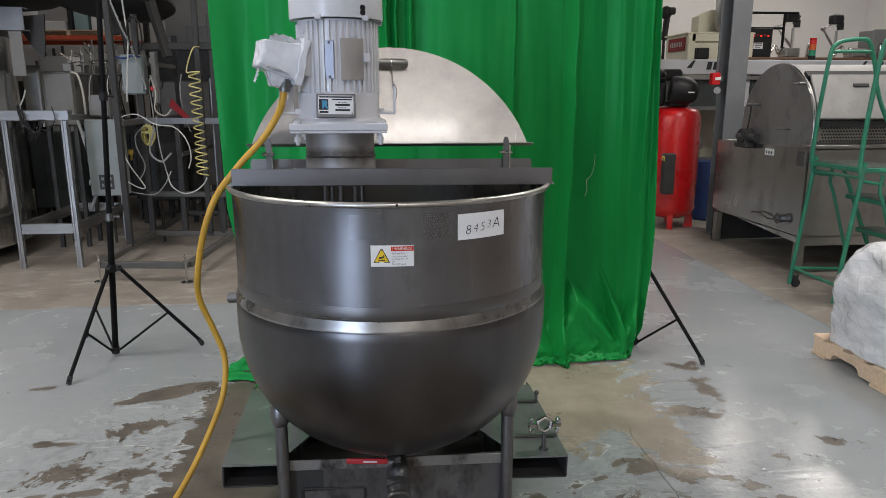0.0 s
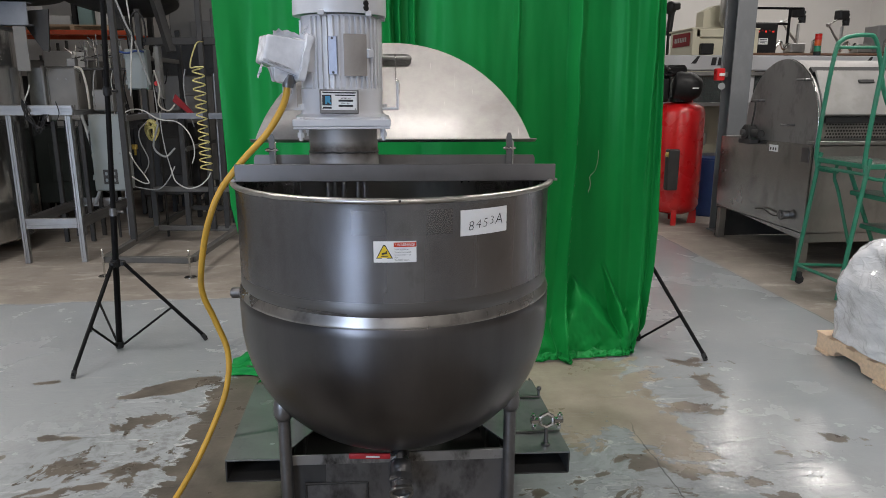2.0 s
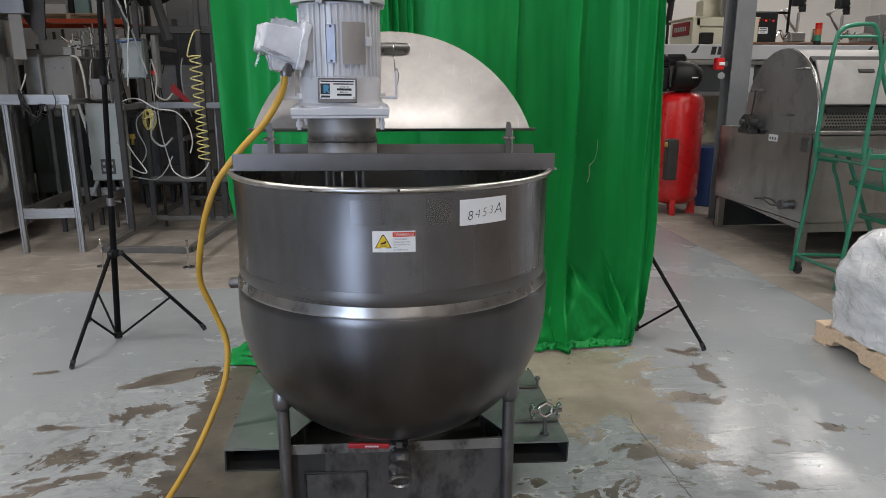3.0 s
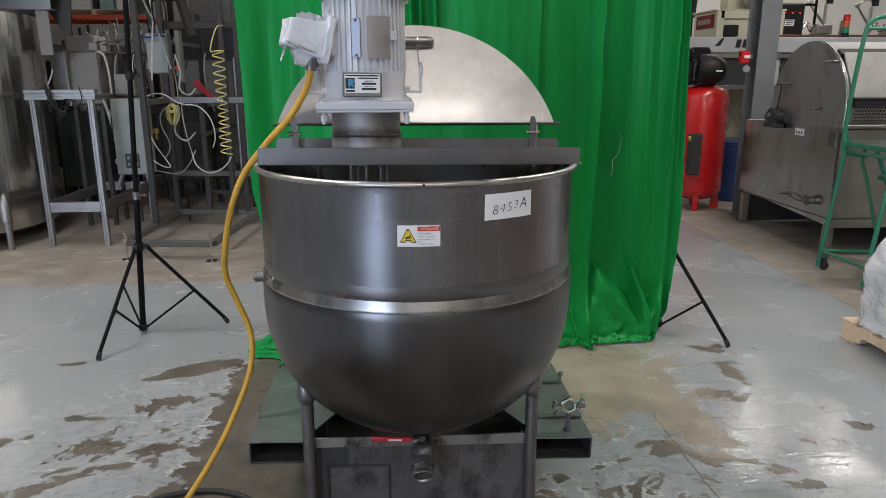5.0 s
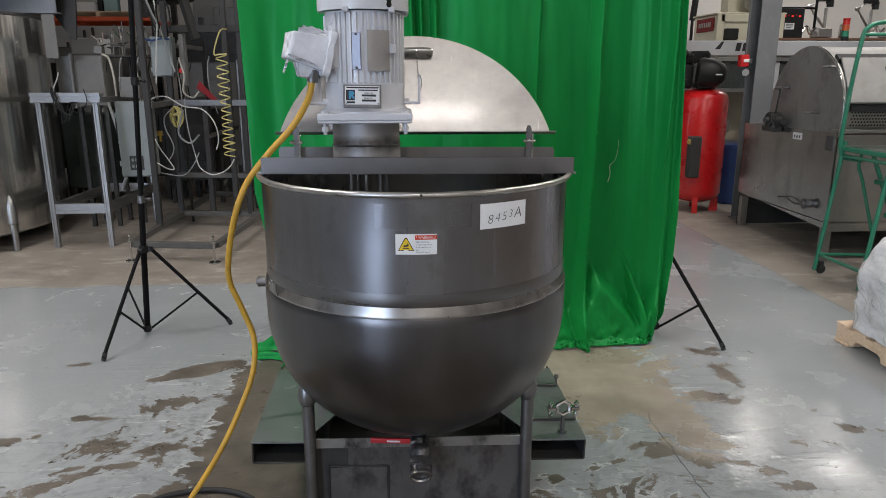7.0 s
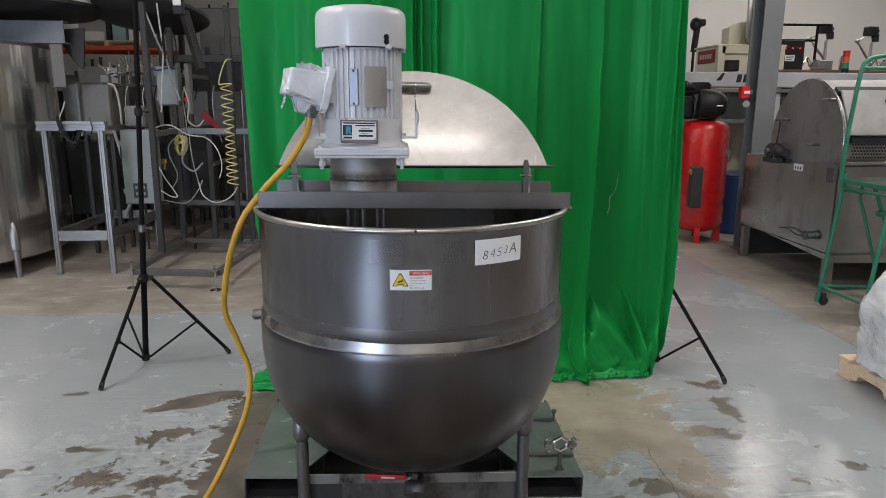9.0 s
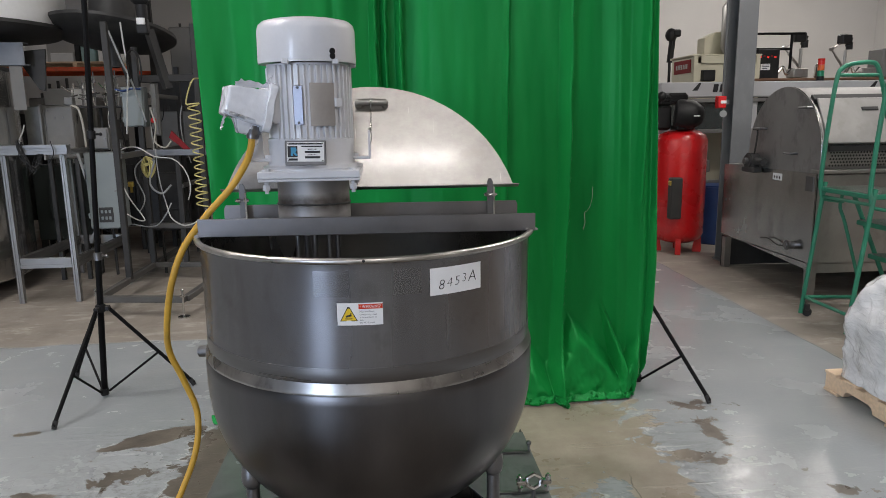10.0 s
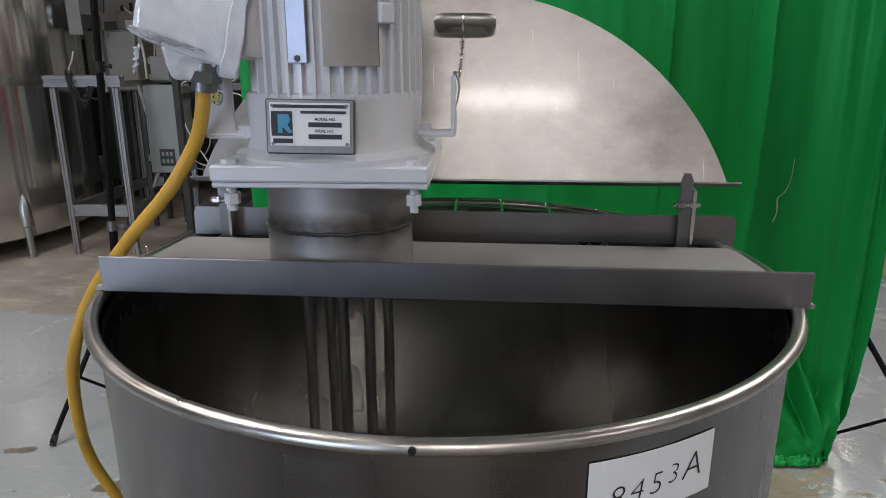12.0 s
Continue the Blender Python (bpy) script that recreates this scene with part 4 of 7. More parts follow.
slab(b, [(0.112, 1.532), (0.129, 1.532), (0.129, 1.748), (0.112, 1.752)], 0.0052, pose(0, -0.0026, 0))
fin = part("fin", b, WHITE, motor, at=pose(MX, MY, 0, 0, 0, 0))
for i in range(1, 44):
    a = i * 360 / 44
    if 176 < a < 222:
        continue
    again(fin, motor, pose(MX, MY, 0, 0, 0, a))
b = lathe(bmesh.new(), [(0.0, 1.884), (0.10, 1.882), (0.128, 1.876), (0.139, 1.866), (0.1435, 1.85), (0.1445, 1.765), (0.1435, 1.757), (0.138, 1.757), (0.13, 1.762), (0.0, 1.762)], 64, (MX, MY, 0))
part("fan_cover", b, WHITE, motor, "smooth white fan cover", 45)
for k, a in enumerate((20, 130, 250, 310)):
    u = radians(a)
    part("cover_clip", box(bmesh.new(), (MX + 0.14 * math.cos(u), MY + 0.14 * math.sin(u), 1.757), (0.02, 0.02, 0.016), 0.003), WHITE, motor)
u = radians(-55)
b = rod(bmesh.new(), (MX + 0.138 * math.cos(u), MY + 0.138 * math.sin(u), 1.772), (MX + 0.1465 * math.cos(u), MY + 0.1465 * math.sin(u), 1.772), 0.009, seg=12)
rod(b, (MX + 0.138 * math.cos(u), MY + 0.138 * math.sin(u), 1.785), (MX + 0.1465 * math.cos(u), MY + 0.1465 * math.sin(u), 1.785), 0.009, seg=12)
part("cover_slot", b, BLACK, motor, "dark slot in the fan cover")


def bent_plate(az, half_w, z0, z1, r, thick=0.003, seg=8):
    """A plate bent round the motor's axis."""
    b = bmesh.new()
    cols = []
    for i in range(seg + 1):
        a = radians(az) + (2 * i / seg - 1) * half_w / r
        col = []
        for rr in (r, r + thick):
            for z in (z0, z1):
                col.append(b.verts.new((MX + rr * math.sin(a), MY - rr * math.cos(a), z)))
        cols.append(col)
    for c, d in zip(cols, cols[1:]):
        for k, j in ((0, 1), (1, 3), (3, 2), (2, 0)):
            b.faces.new((c[k], c[j], d[j], d[k]))
    b.faces.new((cols[0][0], cols[0][2], cols[0][3], cols[0][1]))
    b.faces.new((cols[-1][0], cols[-1][1], cols[-1][3], cols[-1][2]))
    bmesh.ops.recalc_face_normals(b, faces=b.faces[:])
    return b


part("data_plate", bent_plate(22, 0.036, 1.577, 1.698, 0.1315), DATA_PLATE, motor, "blank bare metal data plate")
part("narrow_plate", box(bmesh.new(), (0, 0, 1.636), (0.027, 0.004, 0.110), 0.001), FOIL, motor, "narrow shiny label strip", at=pose(MX - 0.018, MY - 0.1325, 0, 0, 0, -7.6))
for z in (1.587, 1.685):
    part("plate_rivet", rod(bmesh.new(), (0, -0.004, z), (0, 0, z), 0.004, seg=8), DARK_STEEL, motor, at=pose(MX - 0.018, MY - 0.1325, 0, 0, 0, -7.6))
part("fin_boss", box(bmesh.new(), (0, 0, 1.643), (0.022, 0.012, 0.026), 0.002), WHITE, motor, at=pose(MX + 0.0915, MY - 0.0995, 0, 0, 0, 42))

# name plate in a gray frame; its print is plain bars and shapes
plate = part("name_plate", box(bmesh.new(), (0, 0, 0), (0.118, 0.012, 0.072), 0.002), LEG, motor, "framed white name plate", at=pose(-0.164, -0.203, 1.5015, -4, 0.8, 1.5) @ Matrix.Scale(0.98, 4))
part("plate_face", box(bmesh.new(), (0, -0.0065, 0.003), (0.106, 0.002, 0.056), 0.0005), PAPER, plate)
b = bmesh.new()
for x, z, w, h in ((0, 0.0265, 0.098, 0.0042), (0.018, 0.0190, 0.060, 0.0036), (0.020, 0.0030, 0.044, 0.0062), (0.020, -0.0125, 0.044, 0.0062), (-0.036, -0.0185, 0.026, 0.006)):
    box(b, (x, -0.008, z), (w, 0.001, h))
for words_, x, z in (("MODEL NO.", 0.0065, 0.0085), ("SERIAL NO.", 0.0060, -0.0068)):
    wd = lettering(words_, 0.0052, 0.0001)
    merge(b, wd, pose(x, -0.0082, z, 90, 0, 0))
part("plate_print", b, INK, plate)
part("plate_emblem", box(bmesh.new(), (-0.037, -0.008, 0.004), (0.028, 0.001, 0.032)), INK, plate)
b = slab(bmesh.new(), [(-0.042, -0.012), (-0.036, -0.012), (-0.036, -0.004), (-0.028, -0.012), (-0.022, -0.012), (-0.029, -0.002), (-0.025, 0.005), (-0.028, 0.012), (-0.042, 0.012)], 0.001, pose(0, -0.0095, 0.004))
part("emblem_mark", b, LOGO_BLUE, plate)
for sx in (-1, 1):
    for z in (0.0275, -0.022):
        part("plate_screw", rod(bmesh.new(), (0.049 * sx, -0.0105, z), (0.049 * sx, -0.007, z), 0.0022, seg=8), PLATE, plate)


def l_bracket(sx):
    """A painted angle bracket with a slot, standing beside the motor's foot."""
    b = bmesh.new()
    box(b, (sx * 0.148, 0, 1.478), (0.062, 0.036, 0.008), 0.002)
    box(b, (sx * 0.176, 0, 1.555), (0.007, 0.036, 0.012), 0.002)
    box(b, (sx * 0.176, 0.012, 1.515), (0.007, 0.012, 0.075), 0.002)
    box(b, (sx * 0.176, -0.012, 1.515), (0.007, 0.012, 0.075), 0.002)
    rod(b, (sx * 0.132, 0, 1.474), (sx * 0.132, 0, 1.492), 0.011, seg=6)
    return b


part("slotted_bracket", l_bracket(1), WHITE, motor, at=pose(MX, MY, 0, 0, 0, 0))
b = bmesh.new()
turn = pose(MX - 0.158, MY - 0.055, 0, 0, 0, 12)
box(b, (0.022, 0.016, 1.478), (0.078, 0.036, 0.008), 0.002, turn)
for sx in (-1, 1):
    slab(b, [(0, 1.476), (0.021 * sx, 1.476), (0.021 * sx, 1.598), (0.014 * sx, 1.608), (0, 1.608), (0, 1.566), (0.006 * sx, 1.563), (0.008 * sx, 1.557), (0.008 * sx, 1.530), (0.006 * sx, 1.524), (0, 1.521)], 0.007, turn)
rod(b, (MX - 0.125, MY - 0.04, 1.474), (MX - 0.125, MY - 0.04, 1.492), 0.011, seg=6)
part("slotted_bracket", b, WHITE, motor)
# chain from the lid's handle to the bracket
ends = Vector((0.018, 0.262, 1.628)), Vector((MX + 0.178, MY, 1.565))
b = bmesh.new()
for i in range(30):
    u = i / 29
    c = ends[0].lerp(ends[1], u) - Vector((0, 0, 0.035 * math.sin(math.pi * u)))
    d = (ends[1] - ends[0]).normalized()
    s = d.cross(Vector((0, 0, 1) if i % 2 else (1, 0, 0.3))).normalized()
    link = [c + 0.0055 * math.cos(a) * d + 0.003 * math.sin(a) * s for a in [2 * math.pi * k / 8 for k in range(9)]]
    hose(b, link, 0.0011, 5, smooth=False)
hose(b, [ends[1], ends[1] + Vector((0.006, -0.002, -0.02)), ends[1] + Vector((0.0, -0.004, -0.05)), ends[1] + Vector((-0.006, -0.004, -0.03))], 0.0015, 6, 4)
part("lid_chain", b, POLISHED, kettle, "thin steel safety chain")
hook = [(0.018, 0.262 + 0.018 * math.cos(a), 1.642 + 0.018 * math.sin(a)) for a in [2 * math.pi * k / 12 for k in range(13)]]
part("chain_ring", hose(bmesh.new(), hook, 0.002, 6, smooth=False), POLISHED, kettle)

# junction box under a crumpled clear bag
b = box(bmesh.new(), (0.02, 0, 0), (0.10, 0.10, 0.11), 0.015, pose(-0.258, -0.115, 1.638, 0, 6, 28), 2)
part("box_neck", b, WHITE, motor)
noise.seed_set(5)


def bag_form(x0, x1, hy, hz, end, seed, rough):
    """A wrapped box along x: full size at x1, shrinking to the share end at x0, with soft crumples."""
    b = bmesh.new()
    bmesh.ops.create_cube(b, size=2)
    bmesh.ops.subdivide_edges(b, edges=b.edges[:], cuts=15, use_grid_fill=True)
    for v in b.verts:
        p = v.co.copy()
        q = Vector([max(-0.86, min(0.86, c)) for c in p])
        p = q + (p - q).normalized() * 0.13 if (p - q).length > 0 else p
        u = (p.x + 1) / 2
        k = end + (1 - end) * u
        w = Vector((x0 + (x1 - x0) * u, p.y * hy * k, p.z * hz * k))
        ridged = abs(noise.noise(w * 22 + Vector((seed, 0, 0))))
        v.co = w + noise.noise_vector(w * 17 + Vector((0, seed, 0))) * 0.5 * rough + w.normalized() * (0.25 - ridged) * rough
    return b


BAG_AT = pose(-0.335, -0.155, 1.640, 0, 14, 26) @ Matrix.Scale(0.88, 4)
box_bag = part("bagged_box", bag_form(-0.072, 0.062, 0.060, 0.062, 0.74, 2.0, 0.0045), BAG, motor, "white junction box wrapped in clear plastic", 70, BAG_AT)
part("cover_flange", bag_form(0.052, 0.078, 0.073, 0.078, 1.0, 7.0, 0.012), BAG, box_bag, "bagged box flange", 70, pose(0, 0, 0.004))
part("bag_foot", bag_form(-0.050, 0.03, 0.050, 0.056, 0.42, 23.0, 0.010), BAG, box_bag, "gathered plastic round the cable gland", 70, pose(0.014, -0.002, -0.046, 0, -90, 0))


def gathered_film(x0, x1, depth, seed, at):
    """A thin crumpled flap of film along x, standing off the bag by depth."""
    b = bmesh.new()
    rows = []
    for j in range(7):
        row = []
        for i in range(33):
            u, v = i / 32, j / 6
            wob = noise.noise(Vector((u * 9, v * 3, seed))) * 0.012 * v + noise.noise(Vector((u * 24, v * 5, seed + 3))) * 0.006 * v
            edge = depth * (0.75 + 0.6 * noise.noise(Vector((u * 6, seed, 0.5))))
            row.append(b.verts.new((x0 + (x1 - x0) * u + 0.008 * noise.noise(Vector((u * 7, v * 4, seed + 9))) * v, wob, v * edge)))
        rows.append(row)
    for r0, r1 in zip(rows, rows[1:]):
        for i in range(32):
            b.faces.new((r0[i], r0[i + 1], r1[i + 1], r1[i]))
    e = bmesh.ops.solidify(b, geom=b.faces[:], thickness=0.0015)
    bmesh.ops.recalc_face_normals(b, faces=b.faces[:])
    b.transform(at)
    return b


part("bag_fold", gathered_film(-0.050, 0.075, 0.022, 3.0, pose(0, -0.035, 0.056, 18, -10, 0)), BAG, box_bag, "crumpled plastic folds", 70)
part("bag_fold", gathered_film(-0.06, 0.06, 0.024, 8.0, pose(0.066, 0, 0.072, 0, 55, 90)), BAG, box_bag, "crumpled plastic folds", 70)
part("bag_fold", gathered_film(-0.055, 0.055, 0.030, 12.0, pose(-0.060, 0, -0.040, 0, -115, 90)), BAG, box_bag, "crumpled plastic folds", 70)
part("bag_fold", gathered_film(-0.075, 0.03, 0.018, 17.0, pose(0, -0.054, -0.040, 130, 6, 0)), BAG, box_bag, "crumpled plastic folds", 70)
b = rod(bmesh.new(), (-0.313, -0.160, 1.583), (-0.319, -0.161, 1.543), 0.0175, seg=14, bevel=0.002)
rod(b, (-0.314, -0.160, 1.570), (-0.316, -0.160, 1.556), 0.021, seg=8)
part("cable_gland", b, LEG, motor, "gray cable gland")

# mixer shafts under the motor
for i, (dx, dy, r) in enumerate(((-0.004, 0.0, 0.010), (-0.052, -0.03, 0.0085), (0.044, -0.03, 0.0085), (-0.034, 0.045, 0.0085), (0.064, 0.045, 0.0085))):
    part("mixer_shaft" if i == 0 else "guide_rod", rod(bmesh.new(), (MX + dx, MY + dy, 0.55), (MX + dx, MY + dy, 1.262), r, seg=14), SHAFT, kettle)
part("mixer_head", lathe(bmesh.new(), [(0, 0.50), (0.07, 0.50), (0.08, 0.51), (0.08, 0.56), (0.02, 0.57), (0.0, 0.57)], 28, (MX, MY, 0)), POLISHED, kettle)


def on_kettle(bm_flat, u0, z0, r):
    """Bends a flat mesh (x along the wall, y up) on to the kettle's wall, from u0 radians and height z0."""
    for v in bm_flat.verts:
        p = on_wall(u0 + v.co.x / r, z0 + v.co.y, r + v.co.z)
        v.co = p
    return bm_flat


def sheet(w, h, x=0.0, y=0.0, z=0.0, nx=8, lean=0.0):
    b = bmesh.new()
    rows = [[b.verts.new((x + w * i / nx, y + h * j + lean * i / nx, z)) for i in range(nx + 1)] for j in (0, 1)]
    for i in range(nx):
        b.faces.new((rows[0][i], rows[0][i + 1], rows[1][i + 1], rows[1][i]))
    return b


R_OUT = 0.5098
card = part("paper_card", on_kettle(sheet(0.1585, 0.0715, z=0.0012, lean=0.0), radians(18.9), 1.148, R_OUT), PAPER, kettle, "white paper card with a handwritten number", 60)
words = bmesh.new()
for k, (ch, cx, cy, cs) in enumerate((("8", 0.022, 0.016, 0.038), ("4", 0.046, 0.020, 0.036), ("5", 0.069, 0.022, 0.036), ("3", 0.092, 0.028, 0.033), ("A", 0.112, 0.026, 0.044))):
    glyph = lettering(ch, cs, -0.0007)
    for v in glyph.verts:
        v.co = Vector((cx + v.co.x + 0.15 * v.co.y, cy + v.co.y, 0.002))
    merge(words, glyph)
part("card_number", on_kettle(words, radians(18.9), 1.146, R_OUT), INK, card)
label = part("warning_label", on_kettle(sheet(0.1145, 0.058, z=0.0008), radians(-7.9), 1.0865, R_OUT), PAPER, kettle, "white warning label with a yellow triangle", 60)
U0, Z0 = radians(-7.9), 1.0865
part("label_band", on_kettle(sheet(0.060, 0.0125, 0.054, 0.042, 0.0012), U0, Z0, R_OUT), LABEL_RED, label)
words = lettering("! WARNING!", 0.0115)
for v in words.verts:
    v.co = Vector((0.057 + v.co.x * 0.82, 0.0445 + v.co.y, 0.0016))
part("label_words", on_kettle(words, U0, Z0, R_OUT), PAPER, label)
b = bmesh.new()
for i, (w_, s_) in enumerate((("Hot surface.", 0.0075), ("Contact may result", 0.0056), ("in serious burns to", 0.0056), ("skin.", 0.0056), ("Do NOT touch.", 0.0060))):
    wd = lettering(w_, s_)
    for v in wd.verts:
        v.co = Vector((0.056 + v.co.x, 0.0335 - 0.0072 * i + v.co.y, 0.0016))
    merge(b, wd)
part("label_text", on_kettle(b, U0, Z0, R_OUT), TEXT_GRAY, label)


def triangle(cx, cy, s, z):
    b = bmesh.new()
    b.faces.new([b.verts.new((cx + s * x, cy + s * y, z)) for x, y in ((-1, -0.8), (1, -0.8), (0.12, 0.85), (-0.12, 0.85))])
    return b


part("triangle_edge", on_kettle(triangle(0.029, 0.029, 0.0225, 0.0012), U0, Z0, R_OUT), INK, label)
part("triangle_face", on_kettle(triangle(0.029, 0.0283, 0.0190, 0.0016), U0, Z0, R_OUT), LABEL_YELLOW, label)
b = sheet(0.018, 0.0022, 0.020, 0.0165, 0.002, 2)
merge(b, sheet(0.013, 0.005, 0.022, 0.021, 0.002, 2, 0.003))
merge(b, sheet(0.003, 0.008, 0.033, 0.024, 0.002, 1))
part("hand_sign", on_kettle(b, U0, Z0, R_OUT), INK, label)
part("clear_tape", on_kettle(sheet(0.275, 0.074, z=0.0006, nx=14), radians(-14.5), 1.158, R_OUT), TAPE, kettle, "clear adhesive film", 60)

# ---- cables on the floor ----
single("floor_cable", hose(bmesh.new(), [(-1.30, -0.60, 0.012), (-1.12, -0.16, 0.012), (-1.00, -0.022, 0.012), (-0.90, 0.022, 0.012), (-0.796, 0.030, 0.012), (-0.706, 0.006, 0.012), (-0.62, -0.055, 0.012), (-0.55, -0.16, 0.012), (-0.52, -0.4, 0.012), (-0.6, -0.9, 0.012)], 0.0105, 10, 6), RUBBER, "black rubber cable looped on the floor", "cable", smooth=60)
single("power_cable", hose(bmesh.new(), [(-0.324, -0.161, 1.553), (-0.333, -0.155, 1.51), (-0.3555, -0.14, 1.466), (-0.401, -0.138, 1.40), (-0.4795, -0.127, 1.319), (-0.5556, -0.12, 1.223), (-0.602, -0.115, 1.114), (-0.643, -0.065, 0.975), (-0.659, -0.02, 0.865), (-0.629, 0.0, 0.758), (-0.594, 0.0, 0.641), (-0.602, -0.02, 0.5205), (-0.6465, -0.04, 0.40), (-0.7227, -0.08, 0.246), (-0.83, -0.10, 0.08), (-0.89, -0.12, 0.020), (-0.99, -0.18, 0.012), (-1.2, -0.5, 0.012), (-1.6, -1.2, 0.012), (-2.4, -1.6, 0.012)], 0.0102, 12, 8), YELLOW_CABLE, "thick yellow power cable hanging to the floor", "cable", smooth=60)
single("floor_hose", hose(bmesh.new(), [(-1.6, -0.75, 0.014), (-1.0, -0.33, 0.014), (-0.72, -0.22, 0.014), (-0.5, -0.28, 0.014), (-0.3, -0.52, 0.014), (-0.1, -1.0, 0.014)], 0.013, 12, 10), RUBBER, "black rubber hose lying on the floor", "hose", smooth=60)

# ---- green backdrop on its two stands ----
def lerp_table(v, xs, ys):
    for a, b_, c, d in zip(xs, xs[1:], ys, ys[1:]):
        if v <= b_:
            return c + (d - c) * max(0.0, v - a) / (b_ - a)
    return ys[-1]


def backdrop():
    b = bmesh.new()
    nx, nz = 420, 110
    x0, x1, top = -0.93, 1.60, 2.75
    noise.seed_set(3)
    grid = []
    # tent-like folds near the floor: apex x and z, drift, forward rate, side slope
    tents = ((1.08, 0.47, 0.26, 0.95, 1.40), (1.03, 0.26, 0.10, 0.80, 2.0), (1.27, 0.56, 0.32, 0.42, 2.6), (1.57, 0.34, -0.52, 1.0, 1.9),
             (0.84, 0.33, 0.20, 0.55, 0.9), (0.62, 0.42, -0.15, 0.42, 1.0), (0.35, 0.36, 0.2, 0.45, 0.9), (0.08, 0.44, -0.2, 0.40, 0.9),
             (-0.22, 0.38, 0.2, 0.45, 1.0), (-0.5, 0.44, -0.12, 0.42, 1.0), (-0.72, 0.34, 0.15, 0.5, 1.1))
    for j in range(nz + 1):
        h = 1 - (1 - j / nz) ** 1.45
        row = []
        for i in range(nx + 1):
            u = i / nx
            z = top * (1 - h)
            left = x0 - 0.01 + 0.085 * h + 0.14 * max(0.0, (0.9 - z) / 0.9)
            x = left + (x1 + 0.06 * h - left) * u
            ph = 2 * math.pi * (2.3 * u + 0.3 * math.sin(4 * u) + 0.08 * h)
            y = 1.65 - 0.07 * h - 0.065 * max(0.0, (0.55 - z) / 0.55) ** 1.4 + 0.030 * math.sin(ph) + 0.006 * math.sin(3.7 * ph + 1.0 + 2 * h)
            y += 0.026 * noise.noise(Vector((u * 5, h * 1.6, 0.3))) + 0.009 * noise.noise(Vector((u * 21, h * 1.5, 1.3))) + 0.004 * noise.noise(Vector((u * 60, h * 7, 2.3)))
            for f, w_, d in ((0.285, 0.010, 0.025), (0.50, 0.02, -0.018), (0.90, 0.010, -0.012), (0.93, 0.010, 0.012), (0.965, 0.012, -0.02), (0.99, 0.010, 0.02)):
                k = (u - f - 0.008 * math.sin(2.2 * h + 9 * f)) / w_
                fade = 1.0 if f > 0.6 else max(0.15, 1 - 0.9 * h)
                y += d * fade * math.exp(-k * k)
            # pleats lying over to one side, with a sharp overlapping edge
            for edge, w_, d in ((lerp_table(z, (0.15, 0.5, 0.8, 1.3, 1.9, 2.8), (1.02, 1.04, 1.055, 1.075, 1.076, 1.076)), 0.055, 0.085), (0.03, 0.035, 0.07), (0.085, 0.03, 0.06), (0.165, 0.03, 0.075), (0.70 + 0.02 * z, 0.030, 0.030), (1.50 + 0.02 * z, 0.034, 0.05)):
                edge += 0.006 * noise.noise(Vector((z * 5, edge * 3, 2.0)))
                rel = (x - edge) / w_
                keep = 1.0 if w_ > 0.05 else max(0.0, min(1.0, (z - (0.9 if edge > 0.5 else 1.25)) / 0.35))
                if -1 < rel <= 0:
                    y -= d * keep * (1 + rel)
                elif 0 < rel < 0.15:
                    y -= d * keep * (1 - rel / 0.15)
                elif rel > 0 and w_ > 0.05:
                    y += 0.05 * (rel - 0.15) * w_
            low = max(0.0, (h - 0.70) / 0.30)
            fold = 0.0
            for ax, az, drift, rate, side in tents:
                dz = az - z
                if dz > 0:
                    fold = max(fold, rate * dz - side * abs(x - ax - drift * dz - 0.015 * noise.noise(Vector((z * 9, ax, 0)))))
            y -= min(fold, 0.115) + 0.02 * low ** 2
            crease = abs(noise.noise(Vector((u * 30 + 16 * h, h * 34, 4.0)))) + 0.5 * abs(noise.noise(Vector((u * 66 - 30 * h, h * 70, 6.0))))
            y += 0.024 * low ** 2 * crease + 0.02 * low * noise.noise(Vector((u * 12, h * 12, 9.0)))
            x += 0.02 * low * noise.noise(Vector((u * 11, h * 9, 7.0))) * (1 - u ** 8)
            pull = lerp_table(z, (0, 0.02, 0.13, 0.29, 0.49, 0.75, 9), (0.185, 0.165, 0.085, 0.055, 0.02, 0, 0))
            x -= pull * max(0.0, (u - 0.86) / 0.14) ** 1.5
            # the free end hangs in front of its stand
            end = max(0.0, (u - 0.86) / 0.14)
            y -= lerp_table(z, (0, 0.35, 2.3, 2.75), (0.02, 0.15, 0.15, 0.0)) * end
            x -= lerp_table(z, (0, 0.35, 3), (0.01, 0.064, 0.064)) * end
            row.append(b.verts.new((x, y, max(z, 0.012) + (0.03 * max(0.0, u - 0.93) / 0.07 if j == nz else 0))))
        grid.append(row)
    # the hem lies stacked in small folds on the floor toward the camera
    steps = 16
    for j in range(1, steps + 1):
        row = []
        for i in range(nx + 1):
            u = i / nx
            base = grid[nz][i].co
            goal = 1.415 + 0.03 * noise.noise(Vector((u * 9, 9.0, 0.0)))
            out = max(0.025, base.y - goal)
            if u < 0.16:
                out += 0.20 * (1 - u / 0.16) ** 0.5
            if u > 0.9:
                out *= max(0.05, 1 - (u - 0.9) / 0.05)
            wave = (0.62 * j + 2.4 * noise.noise(Vector((u * 11, 3.0, 1.0)))) % 1.0
            zz = 0.008 + 0.050 * (1 - abs(2 * wave - 1)) * min(1.0, (steps - j) / 4 + 0.15) * (0.6 + 0.8 * abs(noise.noise(Vector((u * 18, j * 0.3, 2.0)))))
